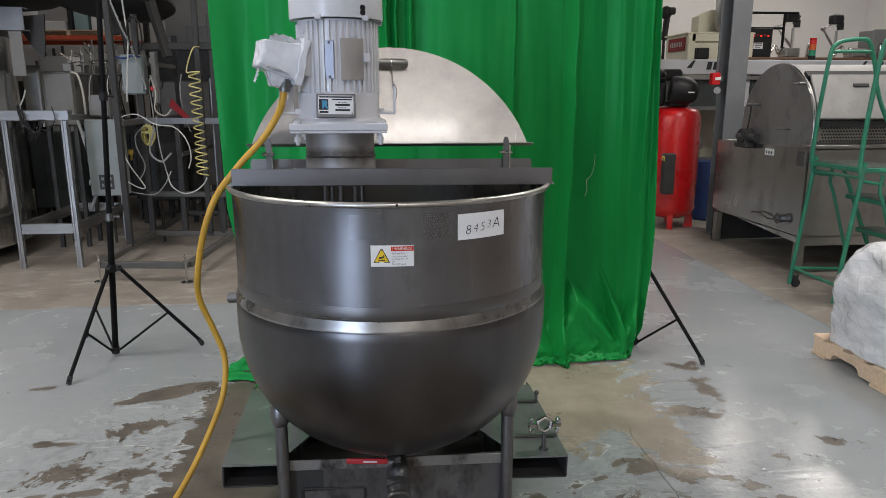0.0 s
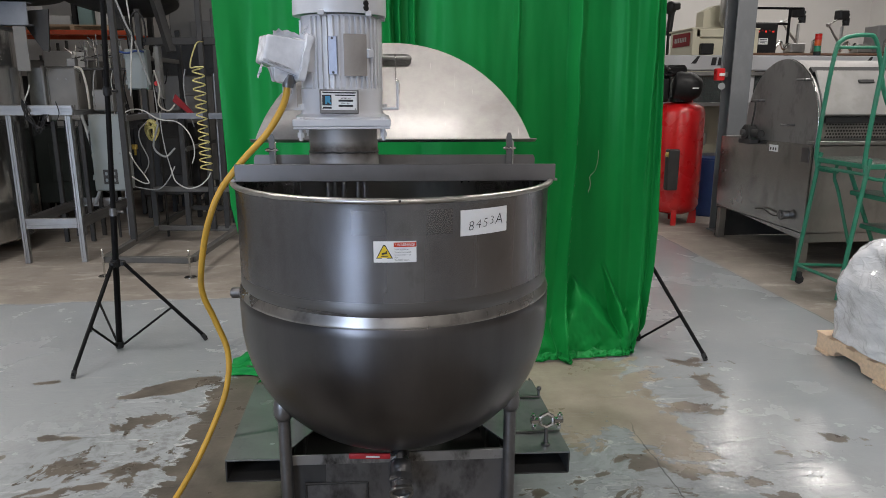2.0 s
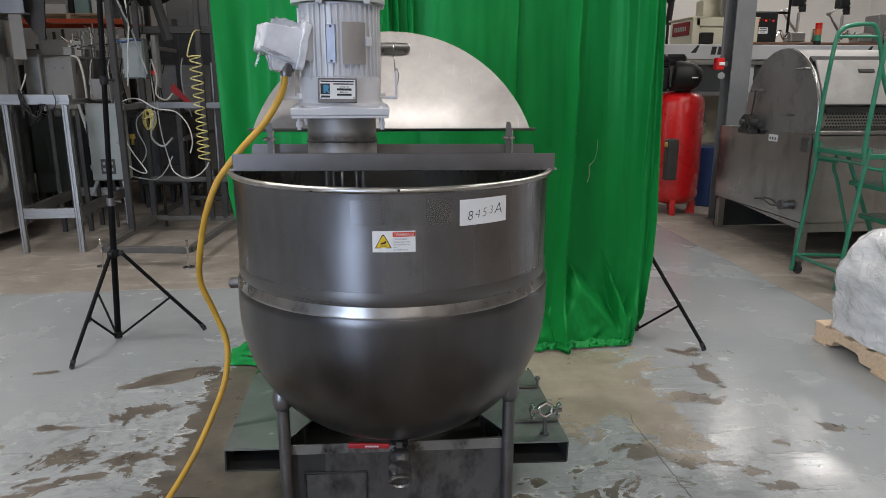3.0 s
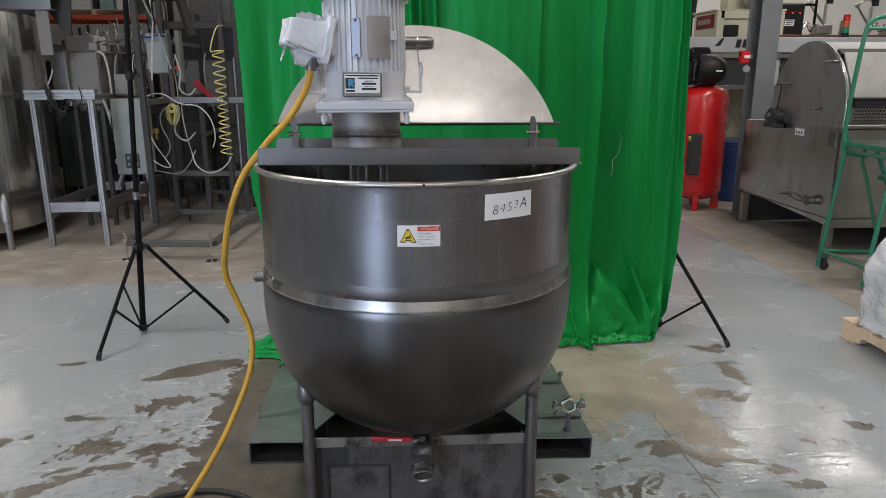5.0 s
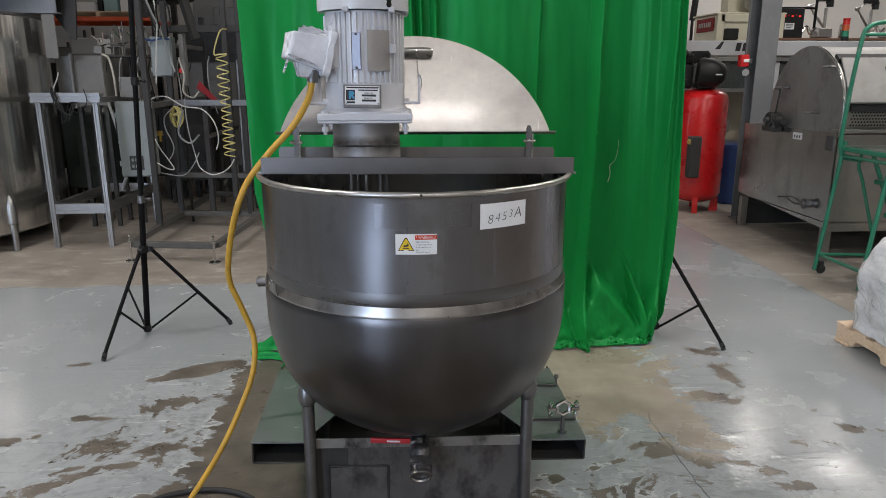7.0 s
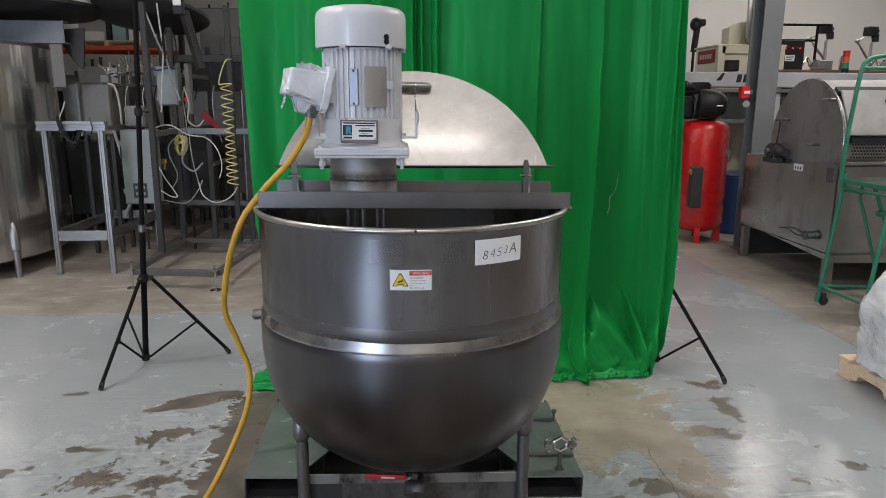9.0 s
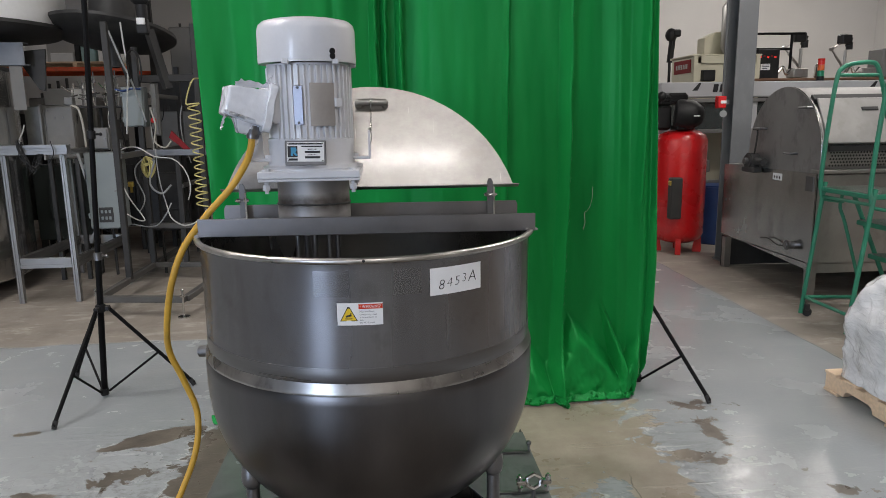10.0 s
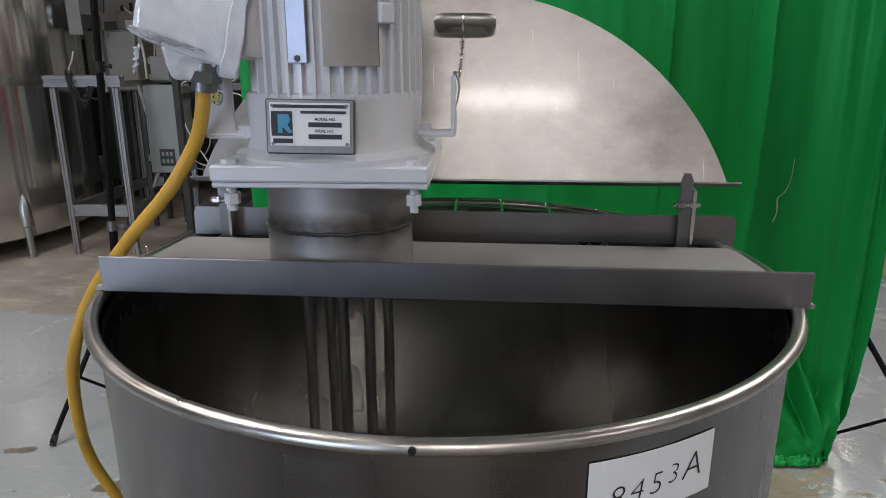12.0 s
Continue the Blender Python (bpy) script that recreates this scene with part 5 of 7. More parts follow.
            if u > 0.93:
                zz += 0.025 * (u - 0.93) / 0.07
            row.append(b.verts.new((base.x + 0.02 * noise.noise(Vector((u * 20, j * 0.4, 5.0))), base.y - out * j / steps, zz)))
        grid.append(row)
    for r0, r1 in zip(grid, grid[1:]):
        for i in range(nx):
            b.faces.new((r0[i], r0[i + 1], r1[i + 1], r1[i]))
    ob = single("backdrop_curtain", b, CLOTH, "bright green cloth backdrop hanging in folds to the floor", "backdrop cloth", smooth=180)
    s = ob.modifiers.new("thickness", "SOLIDIFY")
    s.thickness = 0.003
    return ob


cloth_ob = backdrop()
b = hose(bmesh.new(), [(1.205, 1.535, 1.20), (1.203, 1.535, 1.14), (1.190, 1.53, 1.09), (1.172, 1.53, 1.065)], 0.0012, 5, 6)
hose(b, [(1.172, 1.53, 1.065), (1.160, 1.532, 1.05), (1.165, 1.532, 1.00), (1.155, 1.535, 0.96)], 0.0018, 5, 6)
part("tear", b, CREAM_HOSE, cloth_ob, "small frayed tear with pale threads", 60)
# a loose corner of the cloth on the floor: a standing fold over a flat tongue
b = bmesh.new()
noise.seed_set(8)


def cloth_fold(bm, ridge, foot, width, thick, sag):
    """A fold of cloth between a ridge line and a foot line, doubled over along the ridge."""
    n, m = 26, 14
    rows = []
    for j in range(2 * m + 1):
        k = abs(j - m) / m
        side = -1 if j < m else 1
        row = []
        for i in range(n + 1):
            u = i / n
            p = ridge[0].lerp(ridge[1], u).lerp(foot[0].lerp(foot[1], u), k)
            p.z -= sag * math.sin(math.pi * k) * (0.5 + 0.5 * math.sin(7 * u + 1.0))
            out = thick * math.sqrt(k) * (1.0 + 0.4 * math.sin(9 * u + 2 * k))
            p.y += side * out + width * 0.25 * noise.noise(Vector((u * 4, k * 3, side)))
            p.z += 0.012 * noise.noise(Vector((u * 5, k * 4, 3.0 + side)))
            p.z = max(0.004, p.z)
            row.append(bm.verts.new(p))
        rows.append(row)
    for r0, r1 in zip(rows, rows[1:]):
        for i in range(n):
            bm.faces.new((r0[i], r0[i + 1], r1[i + 1], r1[i]))


cloth_fold(b, (Vector((-0.10, 0.02, 0.055)), Vector((0.16, 0.03, 0.165))), (Vector((-0.10, 0.0, 0.03)), Vector((0.20, -0.01, 0.035))), 0.05, 0.045, 0.015)
cloth_fold(b, (Vector((-0.125, -0.05, 0.034)), Vector((0.20, -0.11, 0.050))), (Vector((-0.10, -0.06, 0.006)), Vector((0.22, -0.13, 0.006))), 0.03, 0.030, 0.004)
single("draped_cloth", b, CLOTH, "bunched corner of green cloth on the floor", "backdrop cloth", at=(-0.79, 1.40, 0.002), smooth=60)


def backdrop_stand(at, feet, height, lean):
    """A black light stand: pole in sections, three legs, braces."""
    st = thing("backdrop_stand", "black folding light stand with three legs", "light stand", at=at, group="backdrop stands")
    part("lower_pole", rod(bmesh.new(), (0, 0, 0.03), (lean * 0.85, 0, 0.85), 0.0175, seg=14), BLACK_METAL, st)
    part("upper_pole", rod(bmesh.new(), (lean * 0.83, 0, 0.83), (lean * height, 0, height), 0.0145, seg=14), BLACK_METAL, st)
    for z in (0.85, 1.53):
        q = lean * z
        b = rod(bmesh.new(), (q, 0, z - 0.025), (q, 0, z + 0.02), 0.023, seg=14, bevel=0.003)
        rod(b, (q + 0.02, 0, z), (q + 0.05, -0.012, z), 0.006, seg=8)
        ball(b, (q + 0.054, -0.013, z), 0.010, seg=8)
        part("lock_collar", b, LEG if z < 1 else BLACK, st, "clamp collar with a knob")
    b = rod(bmesh.new(), (lean * 0.54, 0, 0.52), (lean * 0.54, 0, 0.565), 0.027, seg=14, bevel=0.004)
    for fx, fy in feet:
        d = Vector((fx, fy, 0)).normalized()
        box(b, d * 0.035 + Vector((lean * 0.54, 0, 0.54)), (0.03, 0.03, 0.028), 0.004, None)
    part("hub", b, BLACK, st)
    part("lower_hub", rod(bmesh.new(), (0, 0, 0.015), (0, 0, 0.055), 0.024, seg=14, bevel=0.003), BLACK, st)
    for fx, fy in feet:
        d = Vector((fx, fy, 0))
        top = d.normalized() * 0.045 + Vector((lean * 0.54, 0, 0.535))
        foot = d + Vector((0, 0, 0.018))
        lg = part("leg", rod(bmesh.new(), top, foot, 0.011, seg=10), BLACK_METAL, st)
        part("foot_cap", rod(bmesh.new(), foot.lerp(top, 0.05), foot - Vector((0, 0, 0.014)), 0.0145, 0.013, seg=10), RUBBER, lg)
        mid = top.lerp(foot, 0.57)
        part("brace", rod(bmesh.new(), d.normalized() * 0.025 + Vector((0, 0, 0.035)), mid, 0.007, seg=8), BLACK_METAL, st)
    return st


backdrop_stand((-1.632, 1.778, 0), [(-0.10, -0.43), (0.48, 0.125), (-0.31, 0.355)], 2.95, 0.055)
backdrop_stand((1.530, 1.600, 0), [(0.288, -0.337), (0.20, 0.43), (-0.46, 0.03)], 2.95, 0.0)
single("crossbar", rod(bmesh.new(), (-1.66, 0, 0), (1.60, 0, 0), 0.016, seg=12), BLACK_METAL, "black backdrop crossbar carrying the cloth", "crossbar", at=(0, 1.64, 2.80))

# ---- right: pallet with wrapped goods ----
def pallet_load(at, turn):
    p = thing("pallet", "worn softwood pallet with notched stringers", "pallet", at=at, turn=turn)
    # the long stringer runs along y; notches for the forks
    outline = [(0, 0), (0.16, 0), (0.175, 0.03), (0.20, 0.04), (0.36, 0.04), (0.385, 0.03), (0.40, 0), (0.72, 0), (0.735, 0.03), (0.76, 0.04), (0.92, 0.04), (0.945, 0.03), (0.96, 0), (1.12, 0), (1.12, 0.09), (0, 0.09)]
    st = part("stringer", slab(bmesh.new(), outline, 0.038, pose(0, 0, 0.016, 0, 0, -90)), WOOD, p, at=pose(0, 0, 0), smooth=None)
    again(st, p, pose(0.45, 0, 0))
    again(st, p, pose(0.92, 0, 0))
    board = part("deck_board", box(bmesh.new(), (0.48, -0.05, 0.114), (0.98, 0.10, 0.016), 0.002), WOOD, p, smooth=None)
    for i in range(1, 7):
        again(board, p, pose(0, -0.17 * i, 0))
    low = part("bottom_board", box(bmesh.new(), (0.48, -0.06, 0.008), (0.98, 0.12, 0.016), 0.002), WOOD, p, smooth=None)
    for i in (1, 2):
        again(low, p, pose(0, -0.50 * i, 0))
    return p


pallet_load((2.575, 1.385, 0), 0)
b = bmesh.new()
bmesh.ops.create_cube(b, size=1)
bmesh.ops.subdivide_edges(b, edges=b.edges[:], cuts=59, use_grid_fill=True)
noise.seed_set(11)
for v in b.verts:
    p = v.co.copy()
    q = Vector((max(-0.36, min(0.36, p.x)), max(-0.36, min(0.36, p.y)), min(0.34, p.z)))
    p = q + (p - q).normalized() * 0.14 if (p - q).length > 0 else p
    h = p.z + 0.5
    taper = 1 - 0.22 * max(0.0, h - 0.55) / 0.45
    w = Vector((p.x * 0.94 * taper, p.y * 1.08 * taper, h * 0.615))
    w += noise.noise_vector(w * 4.0) * 0.035 + noise.noise_vector(w * 11) * 0.014 + noise.noise_vector(w * 23) * 0.006
    # tight windings of the film draw it into slanting ridges
    wind = 0.5 - abs(noise.noise(Vector((w.x * 3.5, w.y * 3.5, (w.z + 0.3 * w.y - 0.2 * w.x) * 17))))
    wind += 0.5 * (0.5 - abs(noise.noise(Vector((w.x * 6 + 9, w.y * 6, (w.z - 0.45 * w.y + 0.3 * w.x) * 24)))))
    out = Vector((p.x, p.y, 0.3 * max(0.0, p.z)))
    w += out.normalized() * 0.016 * wind if out.length > 0.05 else Vector()
    w.z = max(0.0, w.z)
    v.co = w
load = thing("wrapped_load", "goods wrapped in wrinkled white stretch film on the pallet", "wrapped goods", at=(3.055, 0.83, 0.124))
part("film_body", b, WRAP, load, smooth=180)
b = bmesh.new()
for k in range(4):
    z = 0.03 + 0.03 * k
    ring = []
    for i in range(41):
        a = 2 * math.pi * i / 40
        sx, sy = 0.462 * (1 - 0.05 * k * 0.3), 0.532 * (1 - 0.05 * k * 0.3)
        e = 6
        rr = (abs(math.cos(a)) ** e + abs(math.sin(a)) ** e) ** (-1 / e)
        ring.append((sx * rr * math.cos(a), sy * rr * math.sin(a), z + 0.03 * math.sin(a + k * 1.3) + 0.004 * math.sin(7 * a)))
    hose(b, ring, 0.0025, 5, smooth=False)
part("film_tail", b, WRAP, load, "rolled film strands wound round the load", 60)

# ---- right: green rolling ladder ----
def rolling_ladder(at):
    la = thing("rolling_ladder", "green painted steel rolling warehouse ladder", "ladder", at=at)
    r = 0.0165
    # two hoops stand along x; steps climb toward -x
    for y in (0.0, -0.55):
        part("post", hose(bmesh.new(), [(0.0, y, 0.03), (0.10, y, 0.95), (0.115, y, 1.06)], r, 10, 4), LADDER_GREEN, la)
        part("guard_rail", hose(bmesh.new(), [(0.085, y, 1.0), (0.075, y, 1.06), (0.09, y, 1.4), (0.13, y, 1.82), (0.17, y, 1.90), (0.24, y, 1.93), (0.38, y, 1.94), (0.44, y, 1.91), (0.50, y, 1.76), (0.60, y, 1.45), (0.98, y, 0.8)], r, 10, 6), LADDER_GREEN, la)
        part("mid_rail", rod(bmesh.new(), (0.14, y, 1.85), (0.46, y, 1.85), 0.013, seg=10), LADDER_GREEN, la)
        part("front_stringer", hose(bmesh.new(), [(0.22, y, 1.0), (0.32, y, 0.99), (0.37, y, 0.92), (0.78, y, 0.04)], r, 10, 5), LADDER_GREEN, la)
        part("inner_strut", hose(bmesh.new(), [(0.26, y, 0.97), (0.25, y, 0.86), (0.30, y, 0.74), (0.45, y, 0.30)], 0.013, 10, 4), LADDER_GREEN, la)
        part("knee", hose(bmesh.new(), [(0.08, y, 1.03), (0.09, y, 0.955), (0.13, y, 0.925), (0.27, y, 0.905)], 0.013, 10, 4), LADDER_GREEN, la)
        part("base_rail", rod(bmesh.new(), (0.02, y, 0.16), (0.72, y, 0.13), 0.013, seg=10), LADDER_GREEN, la)
    for x, z in ((0.02, 0.16), (0.10, 0.95), (0.72, 0.13)):
        part("cross_tube", rod(bmesh.new(), (x, 0.0, z), (x, -0.55, z), 0.013, seg=10), LADDER_GREEN, la)
    for i, (x, z, d) in enumerate(((0.27, 1.005, 0.38), (0.50, 0.74, 0.20), (0.62, 0.47, 0.20), (0.73, 0.20, 0.20))):
        b = box(bmesh.new(), (x, -0.275, z), (d, 0.57, 0.035), 0.004)
        step = part("step", b, LADDER_GREEN, la)
        b = bmesh.new()
        n = int(d / 0.022)
        for k in range(n):
            box(b, (x - d / 2 + 0.014 + k * 0.022, -0.275, z + 0.0205), (0.010, 0.54, 0.006))
        part("tread_grip", b, STAIN_GRAY, step, "worn yellowish serrated tread")
    for y in (0.0, -0.55):
        b = rod(bmesh.new(), (0.055, y - 0.012, 0.035), (0.055, y + 0.012, 0.035), 0.035, seg=18, bevel=0.004)
        wheel = part("caster", b, RUBBER, la)
        part("caster_fork", box(bmesh.new(), (0.05, y, 0.075), (0.035, 0.036, 0.05), 0.004), DARK_STEEL, wheel)
    return la


rolling_ladder((3.285, 2.78, 0))

# ---- right: stainless drum washer ----
def drum_washer(at):
    w = thing("drum_washer", "weathered stainless drum washer with a round end plate", "washing machine", at=at)
    L, D = 3.2, 1.55
    b = bmesh.new()
    slab(b, [(0, 0.28), (D, 0.36), (D, 1.07), (0, 1.09)], 0.012, pose(0, 0, 0, 0, 0, 90) @ pose(0, -0.012, 0))
    part("end_panel", b, PANEL, w, "stained stainless end panel")
    part("front_panel", box(bmesh.new(), (L / 2, 0.006, 0.67), (L, 0.012, 0.82), 0.003), STAIN_GRAY, w)
    part("rear_panel", box(bmesh.new(), (L / 2, D - 0.006, 0.7), (L, 0.012, 0.74), 0.003), STAIN_GRAY, w)
    # dark sheet added to block light and blacken the space under the washer
    part("rear_skirt", box(bmesh.new(), (L / 2, D - 0.03, 0.18), (L, 0.012, 0.34), 0.002), DARK_STEEL, w)
    part("tub_floor", box(bmesh.new(), (L / 2, D / 2, 0.34), (L, D, 0.012), 0.002), STAIN_GRAY, w)
    part("top_ledge", box(bmesh.new(), (L / 2, 0.03, 1.105), (L, 0.12, 0.03), 0.004), STAIN_GRAY, w, "flat tub rim")
    for x, y in ((0.04, 0.05), (0.04, D - 0.06), (L - 0.1, 0.05), (L - 0.1, D - 0.06)):
        part("leg", box(bmesh.new(), (x, y, 0.16), (0.07, 0.07, 0.32), 0.004), STAIN_GRAY, w)
    # domed end plate: straight-sided below, round above
    cy, cz, R = 0.53, 1.23, 0.57
    out = [(cy - R, 1.06)] + [(cy - R * math.cos(a), cz + R * math.sin(a)) for a in [math.pi * i / 32 for i in range(33)]] + [(cy + R, 1.06)]
    part("end_plate", slab(bmesh.new(), out, 0.014, pose(0.0, 0, 0, 0, 0, 90) @ pose(0, -0.02, 0)), DISC, w, "dull gray round end plate")
    b = bmesh.new()
    edge = [(-0.004, cy - R * math.cos(a), cz + R * math.sin(a)) for a in [math.pi * i / 32 for i in range(15)]]
    hose(b, [(-0.004, cy - R, 1.09)] + edge, 0.008, 6, smooth=False)
    part("edge_strip", b, POLISHED, w, "bright edge strip")
    # drum hood with its door
    def hood_face(a0, a1, r, x0, x1, th=0.01, seg=14):
        b = bmesh.new()
        prof = [(r, a0 + (a1 - a0) * i / seg) for i in range(seg + 1)]
        rows = []
        for rr, a in prof:
            rows.append([b.verts.new((x, cy - q * math.cos(a), cz + q * math.sin(a))) for x in (x0, x1) for q in (rr, rr - th)])
        for c, d in zip(rows, rows[1:]):
            for k, j in ((0, 1), (1, 3), (3, 2), (2, 0)):
                b.faces.new((c[k], c[j], d[j], d[k]))
        b.faces.new(rows[0][:2] + rows[0][:1:-1])
        b.faces.new(rows[-1][:2] + rows[-1][:1:-1])
        bmesh.ops.recalc_face_normals(b, faces=b.faces[:])
        return b
    part("hood", hood_face(radians(52), radians(180), R - 0.01, 0.02, L), HOOD, w, smooth=60)
    a0, a1 = radians(9), radians(49)
    p0, p1 = (cy - R * math.cos(a0), cz + R * math.sin(a0)), (cy - R * math.cos(a1), cz + R * math.sin(a1))
    tilt = math.atan2(p1[1] - p0[1], p1[0] - p0[0])
    span = math.hypot(p1[0] - p0[0], p1[1] - p0[1])
    b = box(bmesh.new(), (0.98, 0, 0), (1.90, span + 0.02, 0.02), 0.006)
    door = part("hood_door", b, HOOD, w, "brushed stainless hood door", at=Matrix.Translation((0, (p0[0] + p1[0]) / 2 - 0.022, (p0[1] + p1[1]) / 2 + 0.022)) @ Matrix.Rotation(tilt, 4, "X"))
    part("door_seal", hood_face(radians(49.5), radians(56), R + 0.026, 0.02, 1.95, 0.05), RUBBER, w, smooth=60)
    a = radians(38)
    part("door_pull", box(bmesh.new(), (0.45, 0.10, 0.014), (0.14, 0.032, 0.012), 0.004), RUBBER, door, "black slot handle")
    part("lower_strip", hood_face(radians(4), radians(8.5), R + 0.006, 0.06, L, 0.02), DARK_STEEL, w, smooth=60)
    # perforated drum under the door: real holes as dark studs on a curved sheet
    part("drum", lathe(bmesh.new(), [(0.50, 0.05), (0.50, L - 0.05)], 48, m=pose(0, cy, cz, 0, 90, 0)), STAIN_GRAY, w, smooth=60)
    b = bmesh.new()
    for j in range(7):
        ang = radians(-9 + 3.0 * j)
        for i in range(42):
            x = 0.12 + 0.026 * i + (0.013 if j % 2 else 0)
            c = Vector((x, cy - 0.501 * math.cos(ang), cz + 0.501 * math.sin(ang)))
            n = Vector((0, -math.cos(ang), math.sin(ang)))
            rod(b, c - n * 0.002, c + n * 0.001, 0.0085, seg=6)
    ob = part("perforation", b, DRUM_DARK, w, "rows of dark drum perforations", None)
    tagged(ob, kind="stuff")
    # shaft bearing with its crank, drain and tags on the end panel
    b = box(bmesh.new(), (-0.05, 0.93, 1.06), (0.09, 0.22, 0.05), 0.01)
    rod(b, (-0.10, 0.93, 1.14), (0.0, 0.93, 1.14), 0.075, seg=20, bevel=0.01)
    box(b, (-0.05, 0.93, 1.10), (0.08, 0.15, 0.08), 0.01)
    bearing = part("bearing_block", b, DARK_STEEL, w, "dark pillow block bearing")
    part("shaft_end", rod(bmesh.new(), (-0.13, 0.93, 1.14), (-0.08, 0.93, 1.14), 0.03, seg=14), LEG, bearing)
    part("shaft_guard", rod(bmesh.new(), (-0.05, 0.72, 1.14), (-0.05, 0.92, 1.14), 0.035, seg=14), DARK_STEEL, bearing)
    part("crank", hose(bmesh.new(), [(-0.05, 0.90, 1.2), (-0.06, 0.86, 1.30), (-0.06, 0.85, 1.42), (-0.06, 0.92, 1.43)], 0.008, 8, 4), DARK_STEEL, w)
    for y, z in ((0.13, 1.62), (0.30, 1.24), (0.80, 1.44)):
        b = rod(bmesh.new(), (-0.09, y, z), (0.0, y, z), 0.012, seg=10)
        rod(b, (-0.09, y + 0.05, z), (-0.09, y - 0.05, z), 0.010, seg=8)
        part("tee_bolt", b, LEG, w)
    b = rod(bmesh.new(), (-0.05, 0.25, 0.46), (0.0, 0.25, 0.46), 0.036, seg=18, bevel=0.004)
    rod(b, (-0.08, 0.25, 0.46), (-0.04, 0.25, 0.46), 0.026, seg=14)
    rod(b, (-0.066, 0.25, 0.46), (-0.056, 0.25, 0.46), 0.046, seg=18, bevel=0.003)
    part("drain_port", b, LEG, w, "clamped drain port")
    b = bmesh.new()
    hose(b, [(-0.03, 0.30, 0.45), (-0.04, 0.42, 0.43), (-0.035, 0.58, 0.46), (-0.03, 0.72, 0.44)], 0.006, 6, 5)
    part("drain_wire", b, DARK_STEEL, w)
    tag = part("maker_tag", box(bmesh.new(), (-0.003, 0.57, 1.02), (0.003, 0.14, 0.06)), PAPER, w, "small white tag with dark print")
    for y in (0.53, 0.57, 0.61):
        part("printed_bar", box(bmesh.new(), (-0.0055, y, 1.015), (0.001, 0.018, 0.025)), INK, tag)
    part("side_label", box(bmesh.new(), (-0.003, 0.09, 1.0), (0.003, 0.10, 0.12)), LEG, w, "small gray label")
    return w


drum_washer((3.55, 3.12, 0))

# ---- right: steel column ----
b = bmesh.new()
box(b, (0, -0.10, 2.8), (0.21, 0.014, 5.6), 0.002)
box(b, (0, 0.10, 2.8), (0.21, 0.014, 5.6), 0.002)
box(b, (0, 0, 2.8), (0.012, 0.19, 5.6))
box(b, (0, 0, 0.008), (0.25, 0.25, 0.016), 0.003)
single("column", b, COLUMN_GRAY, "gray painted steel building column", "column", at=(3.77, 4.90, 0), turn=0, kind="structure", smooth=None)
pull = thing("alarm_box", "small red alarm box on the steel column", "alarm box", at=(3.56, 4.90, 1.695))
part("body", box(bmesh.new(), (0.02, 0, 0), (0.09, 0.08, 0.125), 0.008), RED, pull)
part("mount", box(bmesh.new(), (0.09, 0.06, 0), (0.06, 0.11, 0.05), 0.003), GRAY_HOSE, pull)
part("pull_bar", box(bmesh.new(), (0.03, -0.044, 0.0), (0.06, 0.012, 0.03), 0.003), PAPER, pull)
part("conduit", rod(bmesh.new(), (0.05, 0.02, 0.06), (0.05, 0.02, 1.6), 0.012, seg=10), COLUMN_GRAY, pull)
part("siren", rod(bmesh.new(), (0.05, 0.0, -0.12), (0.03, -0.05, -0.12), 0.028, 0.036, seg=14), GRAY_HOSE, pull)

